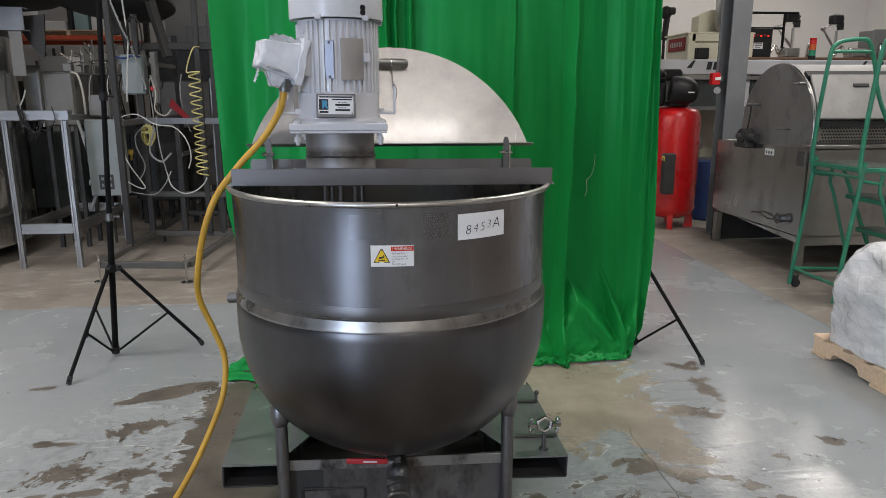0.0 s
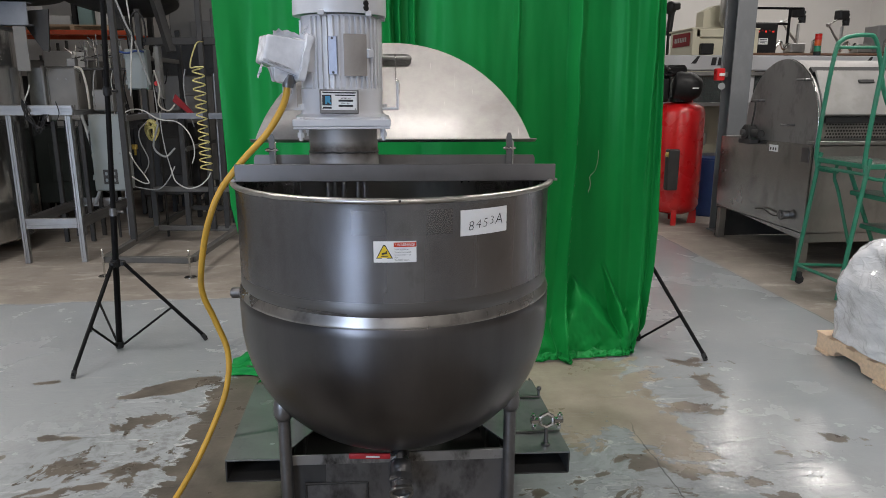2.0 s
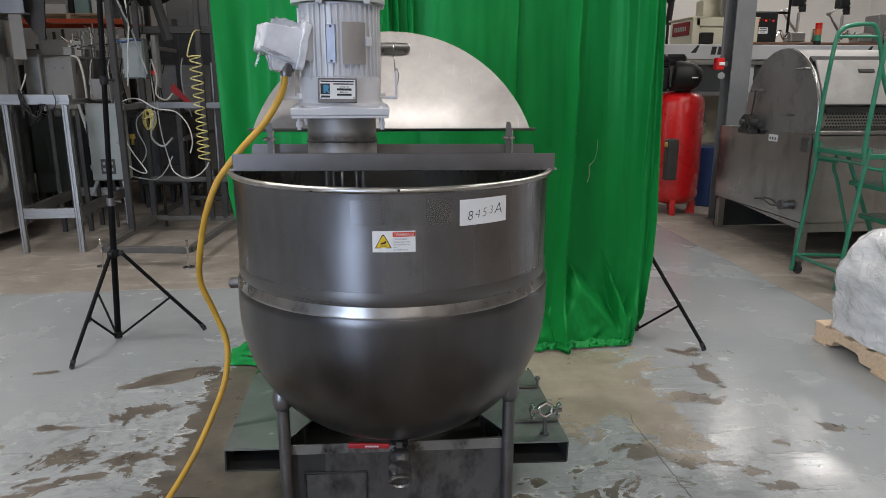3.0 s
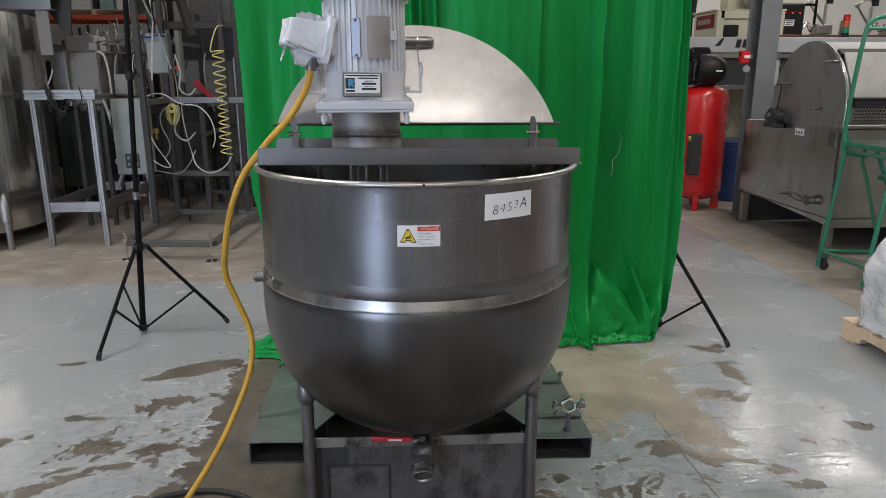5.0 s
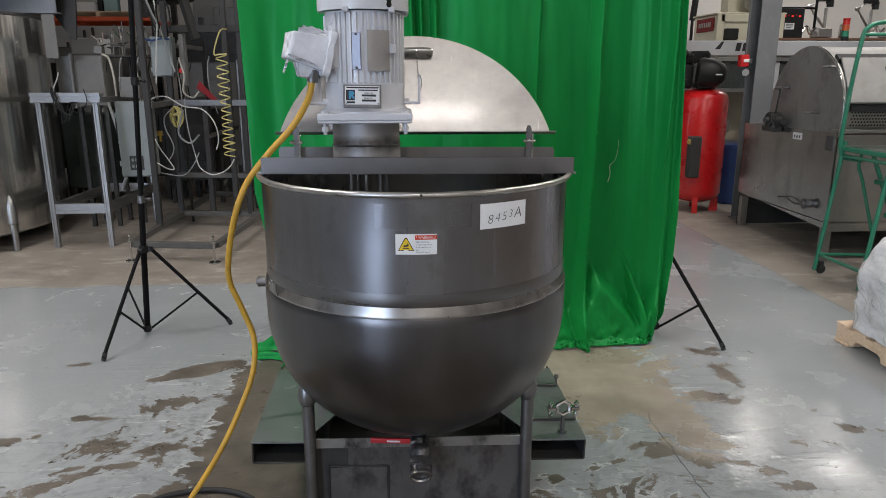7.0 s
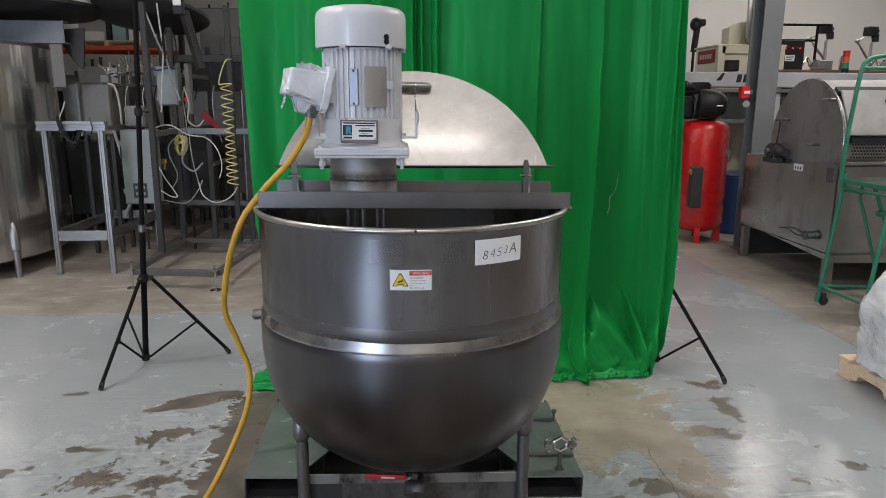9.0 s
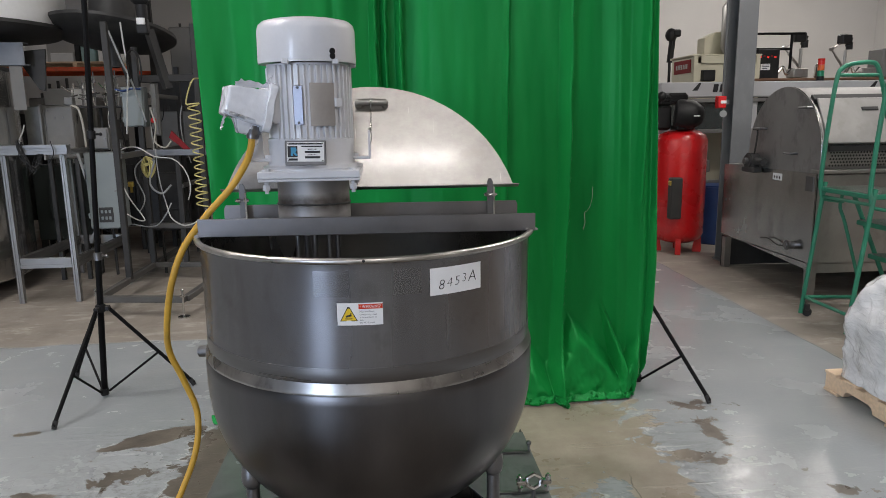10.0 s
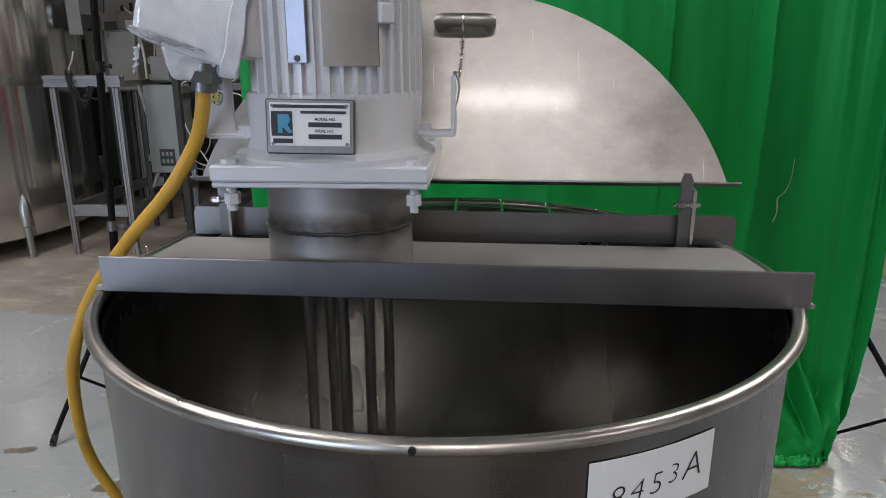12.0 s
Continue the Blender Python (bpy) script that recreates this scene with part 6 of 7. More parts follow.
# ---- right: red compressor ----
def compressor(at):
    c = thing("air_compressor", "red upright air compressor with a black motor and pump", "compressor", at=at)
    R = 0.285
    prof = [(0.0, 0.10), (0.15, 0.115), (0.25, 0.16), (R, 0.23), (R, 1.28), (0.255, 1.35), (0.16, 1.395), (0.0, 1.41)]
    part("tank", lathe(bmesh.new(), prof, 40), RED, c, "glossy red pressure tank", 50)
    leg = part("foot", slab(bmesh.new(), [(0.17, 0.0), (0.26, 0.0), (0.27, 0.02), (0.26, 0.20), (0.20, 0.20)], 0.06, pose(0, -0.03, 0)), RED, c)
    for a in (90, 180, 270):
        again(leg, c, pose(0, 0, 0, 0, 0, a - 20))
    leg.matrix_basis = pose(0, 0, 0, 0, 0, -20)
    part("neck", rod(bmesh.new(), (0.06, -0.05, 1.36), (0.06, -0.05, 1.45), 0.06, seg=16), RED, c)
    b = lathe(bmesh.new(), [(0, -0.11), (0.11, -0.105), (0.148, -0.085), (0.16, -0.05), (0.16, 0.06), (0.145, 0.12), (0.105, 0.18), (0.07, 0.205), (0, 0.21)], 32, m=pose(-0.05, -0.15, 1.575, 0, 96, -18))
    box(b, (-0.05, -0.12, 1.43), (0.2, 0.16, 0.05), 0.006)
    m = part("motor", b, BLACK, c, "black rounded electric motor")
    part("motor_plate", box(bmesh.new(), (0.02, -0.322, 1.555), (0.07, 0.012, 0.014), 0.001, pose(0, 0, 0)), PAPER, m)
    b = box(bmesh.new(), (-0.26, 0.05, 1.54), (0.22, 0.24, 0.28), 0.03)
    box(b, (-0.25, 0.05, 1.73), (0.19, 0.2, 0.12), 0.02)
    ball(b, (-0.30, -0.12, 1.775), 0.052, seg=14)
    rod(b, (-0.30, -0.08, 1.70), (-0.30, -0.12, 1.775), 0.03, seg=10)
    box(b, (-0.05, 0.10, 1.75), (0.24, 0.18, 0.13), 0.03)
    pump = part("pump", b, BLACK, c, "black finned pump head")
    for i in range(5):
        part("cylinder_fin", box(bmesh.new(), (-0.25, 0.05, 1.69 + i * 0.016), (0.24, 0.26, 0.008), 0.002), BLACK, pump)
    b = rod(bmesh.new(), (-0.40, 0.04, 1.58), (-0.37, 0.04, 1.58), 0.15, seg=28, bevel=0.006)
    part("belt_guard", b, BLACK_METAL, c)
    b = box(bmesh.new(), (-0.19, -0.33, 0.66), (0.13, 0.10, 0.46), 0.012)
    part("switch_box", b, FRAME_GRAY, c, "gray starter box on the tank")
    part("gauge", rod(bmesh.new(), (-0.235, -0.31, 0.83), (-0.235, -0.37, 0.83), 0.035, seg=16), BRASS, c)
    return c


compressor((3.44, 5.50, 0))
single("blue_drum", rod(bmesh.new(), (0, 0, 0.0), (0, 0, 0.72), 0.22, seg=28, bevel=0.02), BLUE_PLASTIC, "dark blue plastic drum behind the compressor", "drum", at=(4.10, 5.95, 0))

# ---- right: machines along the far wall ----
def long_machine(at):
    g = thing("long_machine", "long silver production machine with glazed bays", "machine", at=at)
    L = 6.0
    part("top_beam", box(bmesh.new(), (L / 2, 0, 1.865), (L, 0.30, 0.185), 0.012), SILVER_PAINT, g, "silver painted top beam")
    for i in range(6):
        part("upright", box(bmesh.new(), (0.06 + i * 1.16, 0, 0.9), (0.10, 0.24, 1.72), 0.006), SILVER_PAINT, g)
    part("rail", box(bmesh.new(), (L / 2, -0.13, 1.735), (L, 0.05, 0.045), 0.004), ALU, g)
    part("rail", box(bmesh.new(), (L / 2, -0.13, 1.36), (L, 0.05, 0.05), 0.004), ALU, g)
    part("rail", box(bmesh.new(), (L / 2, -0.13, 0.72), (L, 0.06, 0.06), 0.004), ALU, g)
    for i in range(5):
        part("glass_panel", box(bmesh.new(), (0.64 + i * 1.16, -0.10, 1.55), (1.04, 0.008, 0.34)), WINDOW, g, smooth=None)
        part("base_panel", box(bmesh.new(), (0.64 + i * 1.16, -0.05, 0.38), (1.04, 0.02, 0.62), 0.003), DARK_STEEL, g)
    for i in range(14):
        x = 0.15 + 0.41 * i
        b = rod(bmesh.new(), (x, 0.0, 0.68), (x, 0.0, 1.60), 0.03, seg=10)
        box(b, (x + 0.09, 0.02, 0.92), (0.18, 0.12, 0.16), 0.01)
        box(b, (x + 0.05, 0.02, 1.45), (0.12, 0.12, 0.10), 0.01)
        part("spindle", b, STAIN_GRAY if i % 2 else DARK_STEEL, g)
    # the maker's mark as plain dark shapes
    for x in (0.66, 2.95):
        b = slab(bmesh.new(), [(0, 0), (0.06, 0), (0.075, 0.095), (0.015, 0.095)], 0.004, pose(x, -0.156, 1.835))
        part("maker_mark", b, INK, g)
        b = slab(bmesh.new(), [(0, 0), (0.06, 0), (0.075, 0.095), (0.015, 0.095)], 0.004, pose(x + 0.085, -0.156, 1.835))
        part("maker_mark", b, INK, g)
        b = slab(bmesh.new(), [(0, 0), (0.09, 0.0), (0.15, 0.12), (0.11, 0.12)], 0.004, pose(x - 0.26, -0.156, 1.855) @ Matrix.Scale(0.75, 4))
        part("maker_sign", b, INK, g)
    return g


long_machine((3.45, 6.35, 0))


def beige_cabinet(at):
    c = thing("beige_cabinet", "beige painted machine cabinet with a red sign", "machine cabinet", at=at)
    b = box(bmesh.new(), (0.45, 0.36, 1.155), (0.90, 0.68, 2.31), 0.012)
    box(b, (0.05, 0.01, 1.155), (0.10, 0.04, 2.31), 0.004)
    box(b, (0.85, 0.01, 1.155), (0.10, 0.04, 2.31), 0.004)
    box(b, (0.45, 0.01, 2.262), (0.80, 0.04, 0.095), 0.004)
    part("body", b, BEIGE, c)
    part("lid_edge", box(bmesh.new(), (0.45, 0.36, 2.32), (0.94, 0.74, 0.022), 0.006), BEIGE, c)
    sign = part("sign", box(bmesh.new(), (-0.008, 0.33, 2.19), (0.012, 0.52, 0.17), 0.003), SIGN_RED, c, "faded red sign with illegible white print")
    b = bmesh.new()
    for i in range(7):
        box(b, (-0.0155, 0.17 + i * 0.055, 2.19), (0.002, 0.032, 0.06))
    part("sign_print", b, STAIN_GRAY, sign)
    part("terminal", box(bmesh.new(), (0.185, -0.03, 2.06), (0.17, 0.09, 0.14), 0.01), BLACK, c, "dark gray operator terminal")
    return c


beige_cabinet((4.10, 6.75, 0))
b = slab(bmesh.new(), [(-0.28, 2.331), (0.28, 2.331), (0.28, 2.66), (-0.12, 2.66), (-0.28, 2.58)], 0.22)
single("beige_hood", b, BEIGE, "beige sheet metal hood on top of the cabinet", "machine hood", at=(4.72, 7.2, 0))
b = lathe(bmesh.new(), [(0.0, 2.333), (0.09, 2.338), (0.14, 2.37), (0.165, 2.43), (0.17, 2.5), (0.17, 2.95), (0.12, 3.03), (0, 3.05)], 28)
single("gray_vessel", b, STAIN_GRAY, "gray vertical vessel on the beige cabinet", "vessel", at=(4.74, 6.97, 0))

panel = thing("operator_console", "black control panel with a red display", "control panel", at=(5.13, 6.85, 0))
part("stand", box(bmesh.new(), (0, 0, 0.95), (0.10, 0.10, 1.9), 0.004), FRAME_GRAY, panel)
part("body", box(bmesh.new(), (0, 0, 2.15), (0.31, 0.14, 0.49), 0.01), BLACK, panel)
for k in range(5):
    part("display", box(bmesh.new(), (-0.11 + 0.05 * k, -0.073, 2.29 + 0.012 * (k % 2)), (0.026, 0.004, 0.02), 0.001), RED_DIGITS if k % 2 == 0 else SIGN_RED, panel, "small red lit display")
part("notice", box(bmesh.new(), (-0.04, -0.073, 2.165), (0.13, 0.004, 0.08), 0.001), PAPER, panel, "white notice")
b = bmesh.new()
for c_, s_ in (((-0.04, -0.0765, 2.19), (0.10, 0.001, 0.010)), ((-0.04, -0.0765, 2.168), (0.10, 0.001, 0.010)), ((-0.05, -0.0765, 2.146), (0.07, 0.001, 0.010))):
    box(b, c_, s_)
part("notice_print", b, TEXT_GRAY, panel)

guard = thing("guard_frame", "black pipe guard frame round the machine platform", "guard rail", at=(4.95, 7.0, 0))
for x0, x1, z in ((0.0, 0.78, 2.61), (0.0, 0.62, 2.41)):
    part("rail", rod(bmesh.new(), (x0, 0, z), (x1, 0, z), 0.016, seg=8), BLACK_METAL, guard)
for x in (0.0, 0.61):
    part("post", rod(bmesh.new(), (x, 0, 0), (x, 0, 2.61), 0.018, seg=8), BLACK_METAL, guard)

stack = thing("signal_light", "stacked red and green signal light", "signal light", at=(5.62, 6.4, 1.9575))
part("base", rod(bmesh.new(), (0, 0, 0), (0, 0, 0.06), 0.045, seg=16), BLACK, stack)
part("green_lens", rod(bmesh.new(), (0, 0, 0.06), (0, 0, 0.13), 0.042, seg=16), STACK_GREEN, stack)
part("amber_lens", rod(bmesh.new(), (0, 0, 0.133), (0, 0, 0.20), 0.042, seg=16), STACK_AMBER, stack)
part("red_lens", rod(bmesh.new(), (0, 0, 0.203), (0, 0, 0.28), 0.042, seg=16), STACK_RED, stack)


def arm_lamp(at, turn=0):
    a = thing("arm_lamp", "articulated black work lamp on a pole", "work lamp", at=at, turn=turn, group="work lamps")
    part("pole", rod(bmesh.new(), (0, 0, 0), (0, 0, 2.45), 0.022, seg=10), STAIN_GRAY, a)
    b = hose(bmesh.new(), [(0, 0, 2.2), (-0.26, -0.02, 2.46), (-0.05, -0.03, 2.58)], 0.014, 8, smooth=False)
    hose(b, [(0.03, 0, 2.14), (-0.20, -0.02, 2.38)], 0.010, 8, smooth=False)
    rod(b, (-0.28, -0.02, 2.455), (-0.24, -0.02, 2.475), 0.026, seg=8)
    part("arm", b, STAIN_GRAY, a)
    b = box(bmesh.new(), (-0.06, -0.03, 2.60), (0.17, 0.12, 0.13), 0.015, pose(0, 0, 0, 0, 0, 0))
    rod(b, (0.0, -0.03, 2.50), (0.04, -0.03, 2.62), 0.035, seg=10)
    part("head", b, BLACK, a)
    part("clamp", rod(bmesh.new(), (0.03, -0.03, 2.46), (0.03, -0.03, 2.56), 0.045, seg=12), BLACK, a)
    return a


la = arm_lamp((5.945, 7.40, 0))
copy_thing(la, pose(6.607, 7.40, -0.03, 0, 0, 10))
b = rod(bmesh.new(), (0, 0, 0), (0, 0, 2.55), 0.02, seg=10)
ball(b, (0, -0.02, 2.68), 0.095, (0.9, 0.8, 1.0), 16)
rod(b, (0.0, 0, 2.3), (0.02, -0.02, 2.62), 0.045, seg=10)
box(b, (0.06, -0.05, 2.70), (0.12, 0.10, 0.10), 0.02)
single("wall_fan", b, BLACK, "round black fan head on a pole", "fan", at=(4.19, 7.75, 0))

bench = thing("work_bench", "wooden work bench with clutter along the far wall", "bench", at=(5.2, 7.0, 0))
part("top", box(bmesh.new(), (0.9, 0.0, 2.0), (2.6, 0.6, 0.03), 0.005), DARK_WOOD, bench)
for x in (-0.3, 2.1):
    for y in (-0.25, 0.25):
        part("leg", box(bmesh.new(), (x, y, 0.99), (0.07, 0.07, 1.97), 0.004), FRAME_GRAY, bench)
random.seed(4)
for i in range(7):
    x = 4.98 + 0.32 * i
    if i % 3 == 0:
        b = lathe(bmesh.new(), [(0, 0), (0.05, 0), (0.055, 0.02), (0.05, 0.16), (0.02, 0.19), (0, 0.19)], 16)
        single("steel_canister", b, POLISHED, "shiny steel canister on the bench", "canister", at=(x, 6.85 + 0.1 * (i % 2), 2.026), group="bench clutter")
    elif i % 3 == 1:
        b = hose(bmesh.new(), [(0, 0, 0.02), (0.1, 0, 0.14), (0.16, 0, 0.05), (0.24, 0.02, 0.12)], 0.022, 8, 6)
        single("pipe_piece", b, POLISHED, "bent shiny steel pipe on the bench", "pipe", at=(x, 6.9, 2.026), group="bench clutter")
    else:
        b = box(bmesh.new(), (0, 0, 0.06), (0.2, 0.2, 0.12), 0.01)
        single("gray_case", b, STAIN_GRAY, "gray steel case on the bench", "case", at=(x, 6.92, 2.026), group="bench clutter")

single("gray_cabinet", box(bmesh.new(), (0, 0, 0.185), (0.36, 0.3, 0.37), 0.012), WARM_GRAY, "gray steel cabinet on the bench", "cabinet", at=(6.95, 7.0, 2.026))

# ---- left: stainless storage tank ----
def storage_tank(at):
    t_ = thing("storage_tank", "tall mill-finish stainless steel storage tank on legs", "tank", at=at)
    R = 1.43
    part("shell", lathe(bmesh.new(), [(R, 0.17), (R, 2.075)], 96), TANK, t_, smooth=60)
    part("bottom", lathe(bmesh.new(), [(R, 0.17), (R - 0.02, 0.155), (0.0, 0.10)], 96), STAIN_GRAY, t_, smooth=60)
    part("top_ring", lathe(bmesh.new(), [(R - 0.02, 2.075), (R + 0.03, 2.075), (R + 0.03, 2.10), (R - 0.02, 2.10)], 96, closed=True), LEG, t_, smooth=40)
    b = lathe(bmesh.new(), [(0.0, 0.52), (0.012, 0.50), (0.042, 0.41), (0.042, 0.26), (0.03, 0.25), (0.03, 0.0), (0.0, 0.0)], 18)
    leg = part("leg", b, STAIN_GRAY, t_, at=pose(R * math.cos(radians(-23)), R * math.sin(radians(-23)), 0))
    for a in (67, 157, 247):
        again(leg, t_, pose((R + 0.0) * math.cos(radians(a)), R * math.sin(radians(a)), 0))
    b = rod(bmesh.new(), (-0.12, -1.02, 0.14), (0.16, -1.10, 0.13), 0.03, seg=14)
    for x in (-0.1, 0.03, 0.15):
        rod(b, (x - 0.012, -1.03 - 0.25 * (x + 0.1), 0.135), (x + 0.012, -1.035 - 0.25 * (x + 0.1), 0.135), 0.07, seg=18, bevel=0.006)
    rod(b, (-0.05, -1.02, 0.14), (-0.05, -0.7, 0.26), 0.03, seg=12)
    part("drain_fitting", b, POLISHED, t_, "clamped shiny drain fittings", at=pose(0.93, -0.05, -0.02))
    b = rod(bmesh.new(), (0.02, -1.08, 0.17), (-0.06, -1.2, 0.05), 0.01, seg=8)
    lever = part("valve_lever", b, POLISHED, t_, at=pose(0.93, -0.05, -0.01))
    part("lever_knob", ball(bmesh.new(), (-0.065, -1.205, 0.045), 0.025, seg=10), BRASS, lever, "yellow lever knob")
    return t_


storage_tank((-4.86, 4.55, 0))

# ---- left: hopper frame over the tank, with two hoppers ----
fr = thing("hopper_support", "blue-gray steel frame carrying hoppers", "steel frame", at=(0, 0, 0))
for y in (4.60,):
    b = bmesh.new()
    box(b, (-4.99, y, 2.215), (3.6, 0.012, 0.20), 0.002)
    box(b, (-4.99, y + 0.05, 2.311), (3.6, 0.11, 0.012), 0.002)
    box(b, (-4.99, y + 0.05, 2.119), (3.6, 0.11, 0.012), 0.002)
    part("beam", b, BEAM_BLUE, fr)
for x in (-4.3, -6.5):
    part("cross_arm", box(bmesh.new(), (x, 5.23, 2.21), (0.09, 1.12, 0.16), 0.004), FRAME_GRAY, fr)
for x, y in ((-4.3, 6.1), (-6.5, 6.1)):
    part("post", box(bmesh.new(), (x, y, 1.056), (0.075, 0.075, 2.11), 0.004), DARK_STEEL, fr)
part("side_sheet", box(bmesh.new(), (-3.285, 4.615, 1.91), (0.115, 0.01, 0.40), 0.002), DULL_SHEET, fr)
part("gusset", slab(bmesh.new(), [(-3.30, 2.25), (-3.05, 2.27), (-3.075, 2.0), (-3.09, 1.885), (-3.14, 1.90), (-3.27, 2.12)], 0.02, pose(-0.02, 4.75, 0)), FRAME_GRAY, fr)
for p0, p1, r in (((-2.53, 4.9, 2.40), (-2.39, 4.9, 1.99), 0.02), ((-2.16, 4.9, 2.45), (-2.03, 4.9, 1.90), 0.05)):
    part("brace", rod(bmesh.new(), p0, p1, r, seg=4), FRAME_GRAY, fr)


def hopper(at, R, mat, share, slant=pose(0, 0, 0)):
    h = thing("hopper", "round process hopper with a dark dished bottom", "hopper", at=at, group="hoppers")
    part("dish", lathe(bmesh.new(), [(0.0, -0.10), (R * 0.5, -0.07), (R * 0.9, -0.02), (R, 0.03), (R, 0.06), (0, 0.06)], 48, m=slant), DARK_STEEL, h, "dark dished underside", 50)
    part("shell", lathe(bmesh.new(), [(R * share, 0.06), (R * share, 0.9), (0, 0.95)], 48, m=slant), mat, h, smooth=50)
    part("outlet", rod(bmesh.new(), (0, 0, -0.3), (0, 0, -0.08), 0.07, seg=16), DARK_STEEL, h)
    return h


hopper((-4.12, 5.0, 2.44), 1.12, PAPER, 0.97)
hopper((-2.66, 5.3, 2.435), 0.62, DARK_STEEL, 0.35, pose(0, 0, 0, -11, 4, 0))
b = rod(bmesh.new(), (0, 0, 0), (0, 0, 0.12), 0.05, seg=14)
box(b, (0, -0.01, -0.07), (0.10, 0.08, 0.14), 0.01)
box(b, (0.0, -0.01, 0.2), (0.16, 0.12, 0.16), 0.03)
vib = thing("actuator", "black actuator with a white block under the hopper", "actuator", at=(-2.12, 4.62, 2.52))
part("body", b, BLACK, vib)
part("block", box(bmesh.new(), (0, -0.055, -0.03), (0.075, 0.03, 0.06), 0.006), PAPER, vib)
part("hanger", rod(bmesh.new(), (0, 0, 0.2), (-0.2, 0.35, 0.25), 0.02, seg=8), DARK_STEEL, vib)

# ---- left: aluminium profile stand ----
def profile(b, c, s):
    """A slotted aluminium profile: a square bar with a groove along each side."""
    long = max(range(3), key=lambda k: s[k])
    o = [k for k in range(3) if k != long]
    w = s[o[0]]
    for sa in (-1, 1):
        for sb in (-1, 1):
            cc, ss = list(c), list(s)
            cc[o[0]] += sa * s[o[0]] * 0.32
            cc[o[1]] += sb * s[o[1]] * 0.32
            ss[o[0]], ss[o[1]] = s[o[0]] * 0.36, s[o[1]] * 0.36
            box(b, cc, ss, w * 0.03)
    ss = list(s)
    ss[o[0]], ss[o[1]] = s[o[0]] * 0.72, s[o[1]] * 0.72
    ss[long] -= 0.004
    box(b, c, ss)
    return b


al = thing("profile_stand", "tall slotted aluminium profile stand with a low shelf frame", "equipment stand", at=(-2.98, 4.1, 0))
W, DD = 0.49, 1.25
for x in (-W / 2, W / 2):
    for y in (0, DD):
        part("post", profile(bmesh.new(), (x, y, 0.66), (0.045, 0.045, 1.32)), ALU, al, smooth=None)
for y in (-0.0, DD):
    part("top_rail", profile(bmesh.new(), (0.0, y, 1.3645), (0.60, 0.085, 0.085)), ALU, al, smooth=None)
    part("shelf_rail", profile(bmesh.new(), (0, y, 0.365), (W - 0.05, 0.045, 0.09)), ALU, al, smooth=None)
for x in (-W / 2, W / 2):
    part("top_rail", profile(bmesh.new(), (x, DD / 2, 1.34), (0.045, DD - 0.1, 0.045)), ALU, al, smooth=None)
    part("shelf_rail", profile(bmesh.new(), (x, DD / 2, 0.365), (0.045, DD - 0.05, 0.09)), ALU, al, smooth=None)
cables = thing("cable_bundle", "black cables slung over the stand's rail", "cables")
random.seed(21)
for k in range(7):
    j = [random.uniform(-0.025, 0.025) for _ in range(12)]
    part("cable", hose(bmesh.new(), [(-3.04 + j[0], 4.06, 1.412), (-3.05 + 1.4 * j[1], 4.04 + 0.3 * j[2], 1.43 + abs(j[3])), (-3.05 + j[4], 4.03, 1.36), (-3.02 + 1.6 * j[5], 4.03, 1.27 + j[6]), (-2.98 + 1.5 * j[7], 4.03, 1.19 + 2 * j[8]), (-2.93 + 2 * j[9], 4.04, 1.26 + 2 * j[10]), (-2.90 + 2 * j[11], 4.05, 1.33)], 0.005 if k < 4 else 0.0035, 6, 6), BLACK, cables, smooth=60)
part("cable", hose(bmesh.new(), [(-3.05, 4.05, 1.412), (-3.055, 4.05, 1.45), (-3.02, 4.05, 1.52), (-3.0, 4.05, 1.58)], 0.006, 6, 6), WHITE_HOSE, cables, "short white cable end", 60)
part("cable", hose(bmesh.new(), [(-2.95, 4.03, 1.27), (-2.85, 4.03, 1.24), (-2.78, 4.03, 1.33), (-2.80, 4.04, 1.44)], 0.004, 6, 6), BLACK, cables, smooth=60)

# ---- left: gray electrical cabinet and boxes ----
def cabinet(at, w, h, d, mat, name, label, turn=0.0, window=False):
    c = thing(name, label, "electrical box", at=at, turn=turn)
    part("body", box(bmesh.new(), (0, d / 2, h / 2), (w, d, h), 0.006), mat, c)
    door = part("door", box(bmesh.new(), (0, -0.008, h / 2), (w - 0.02, 0.016, h - 0.02), 0.004), mat, c)
    for z in (0.18, 0.82):
        part("hinge", box(bmesh.new(), (-w / 2 + 0.006, -0.012, h * z), (0.02, 0.02, 0.05), 0.003), mat, c)
    part("latch", rod(bmesh.new(), (w / 2 - 0.03, -0.026, h * 0.5), (w / 2 - 0.03, -0.014, h * 0.5), 0.011, seg=10), LEG, door)
    if window:
        pan = part("switch_plate", box(bmesh.new(), (0.01, -0.018, 0.135), (0.13, 0.006, 0.14), 0.003), DARK_STEEL, door, "dark plate with two rows of switches")
        for x in (-0.025, 0.01, 0.045):
            for z in (0.105, 0.165):
                part("switch", box(bmesh.new(), (x, -0.023, z), (0.022, 0.006, 0.03), 0.003), CABINET, pan)
    return c


cabinet((-2.575, 4.48, 0.60), 0.295, 0.715, 0.22, CABINET, "electrical_cabinet", "tall pale gray electrical cabinet with a switch plate", window=True)
cabinet((-2.60, 4.58, 1.34), 0.17, 0.20, 0.13, WARM_GRAY, "junction_box", "small gray steel junction box above the cabinet")
cabinet((-2.385, 4.93, 1.54), 0.21, 0.385, 0.14, CABINET, "control_box", "pale gray control box hung on the frame")
cabinet((-2.185, 4.95, 1.45), 0.065, 0.51, 0.06, WARM_GRAY, "switch_box", "narrow silver switch box with a red knob")
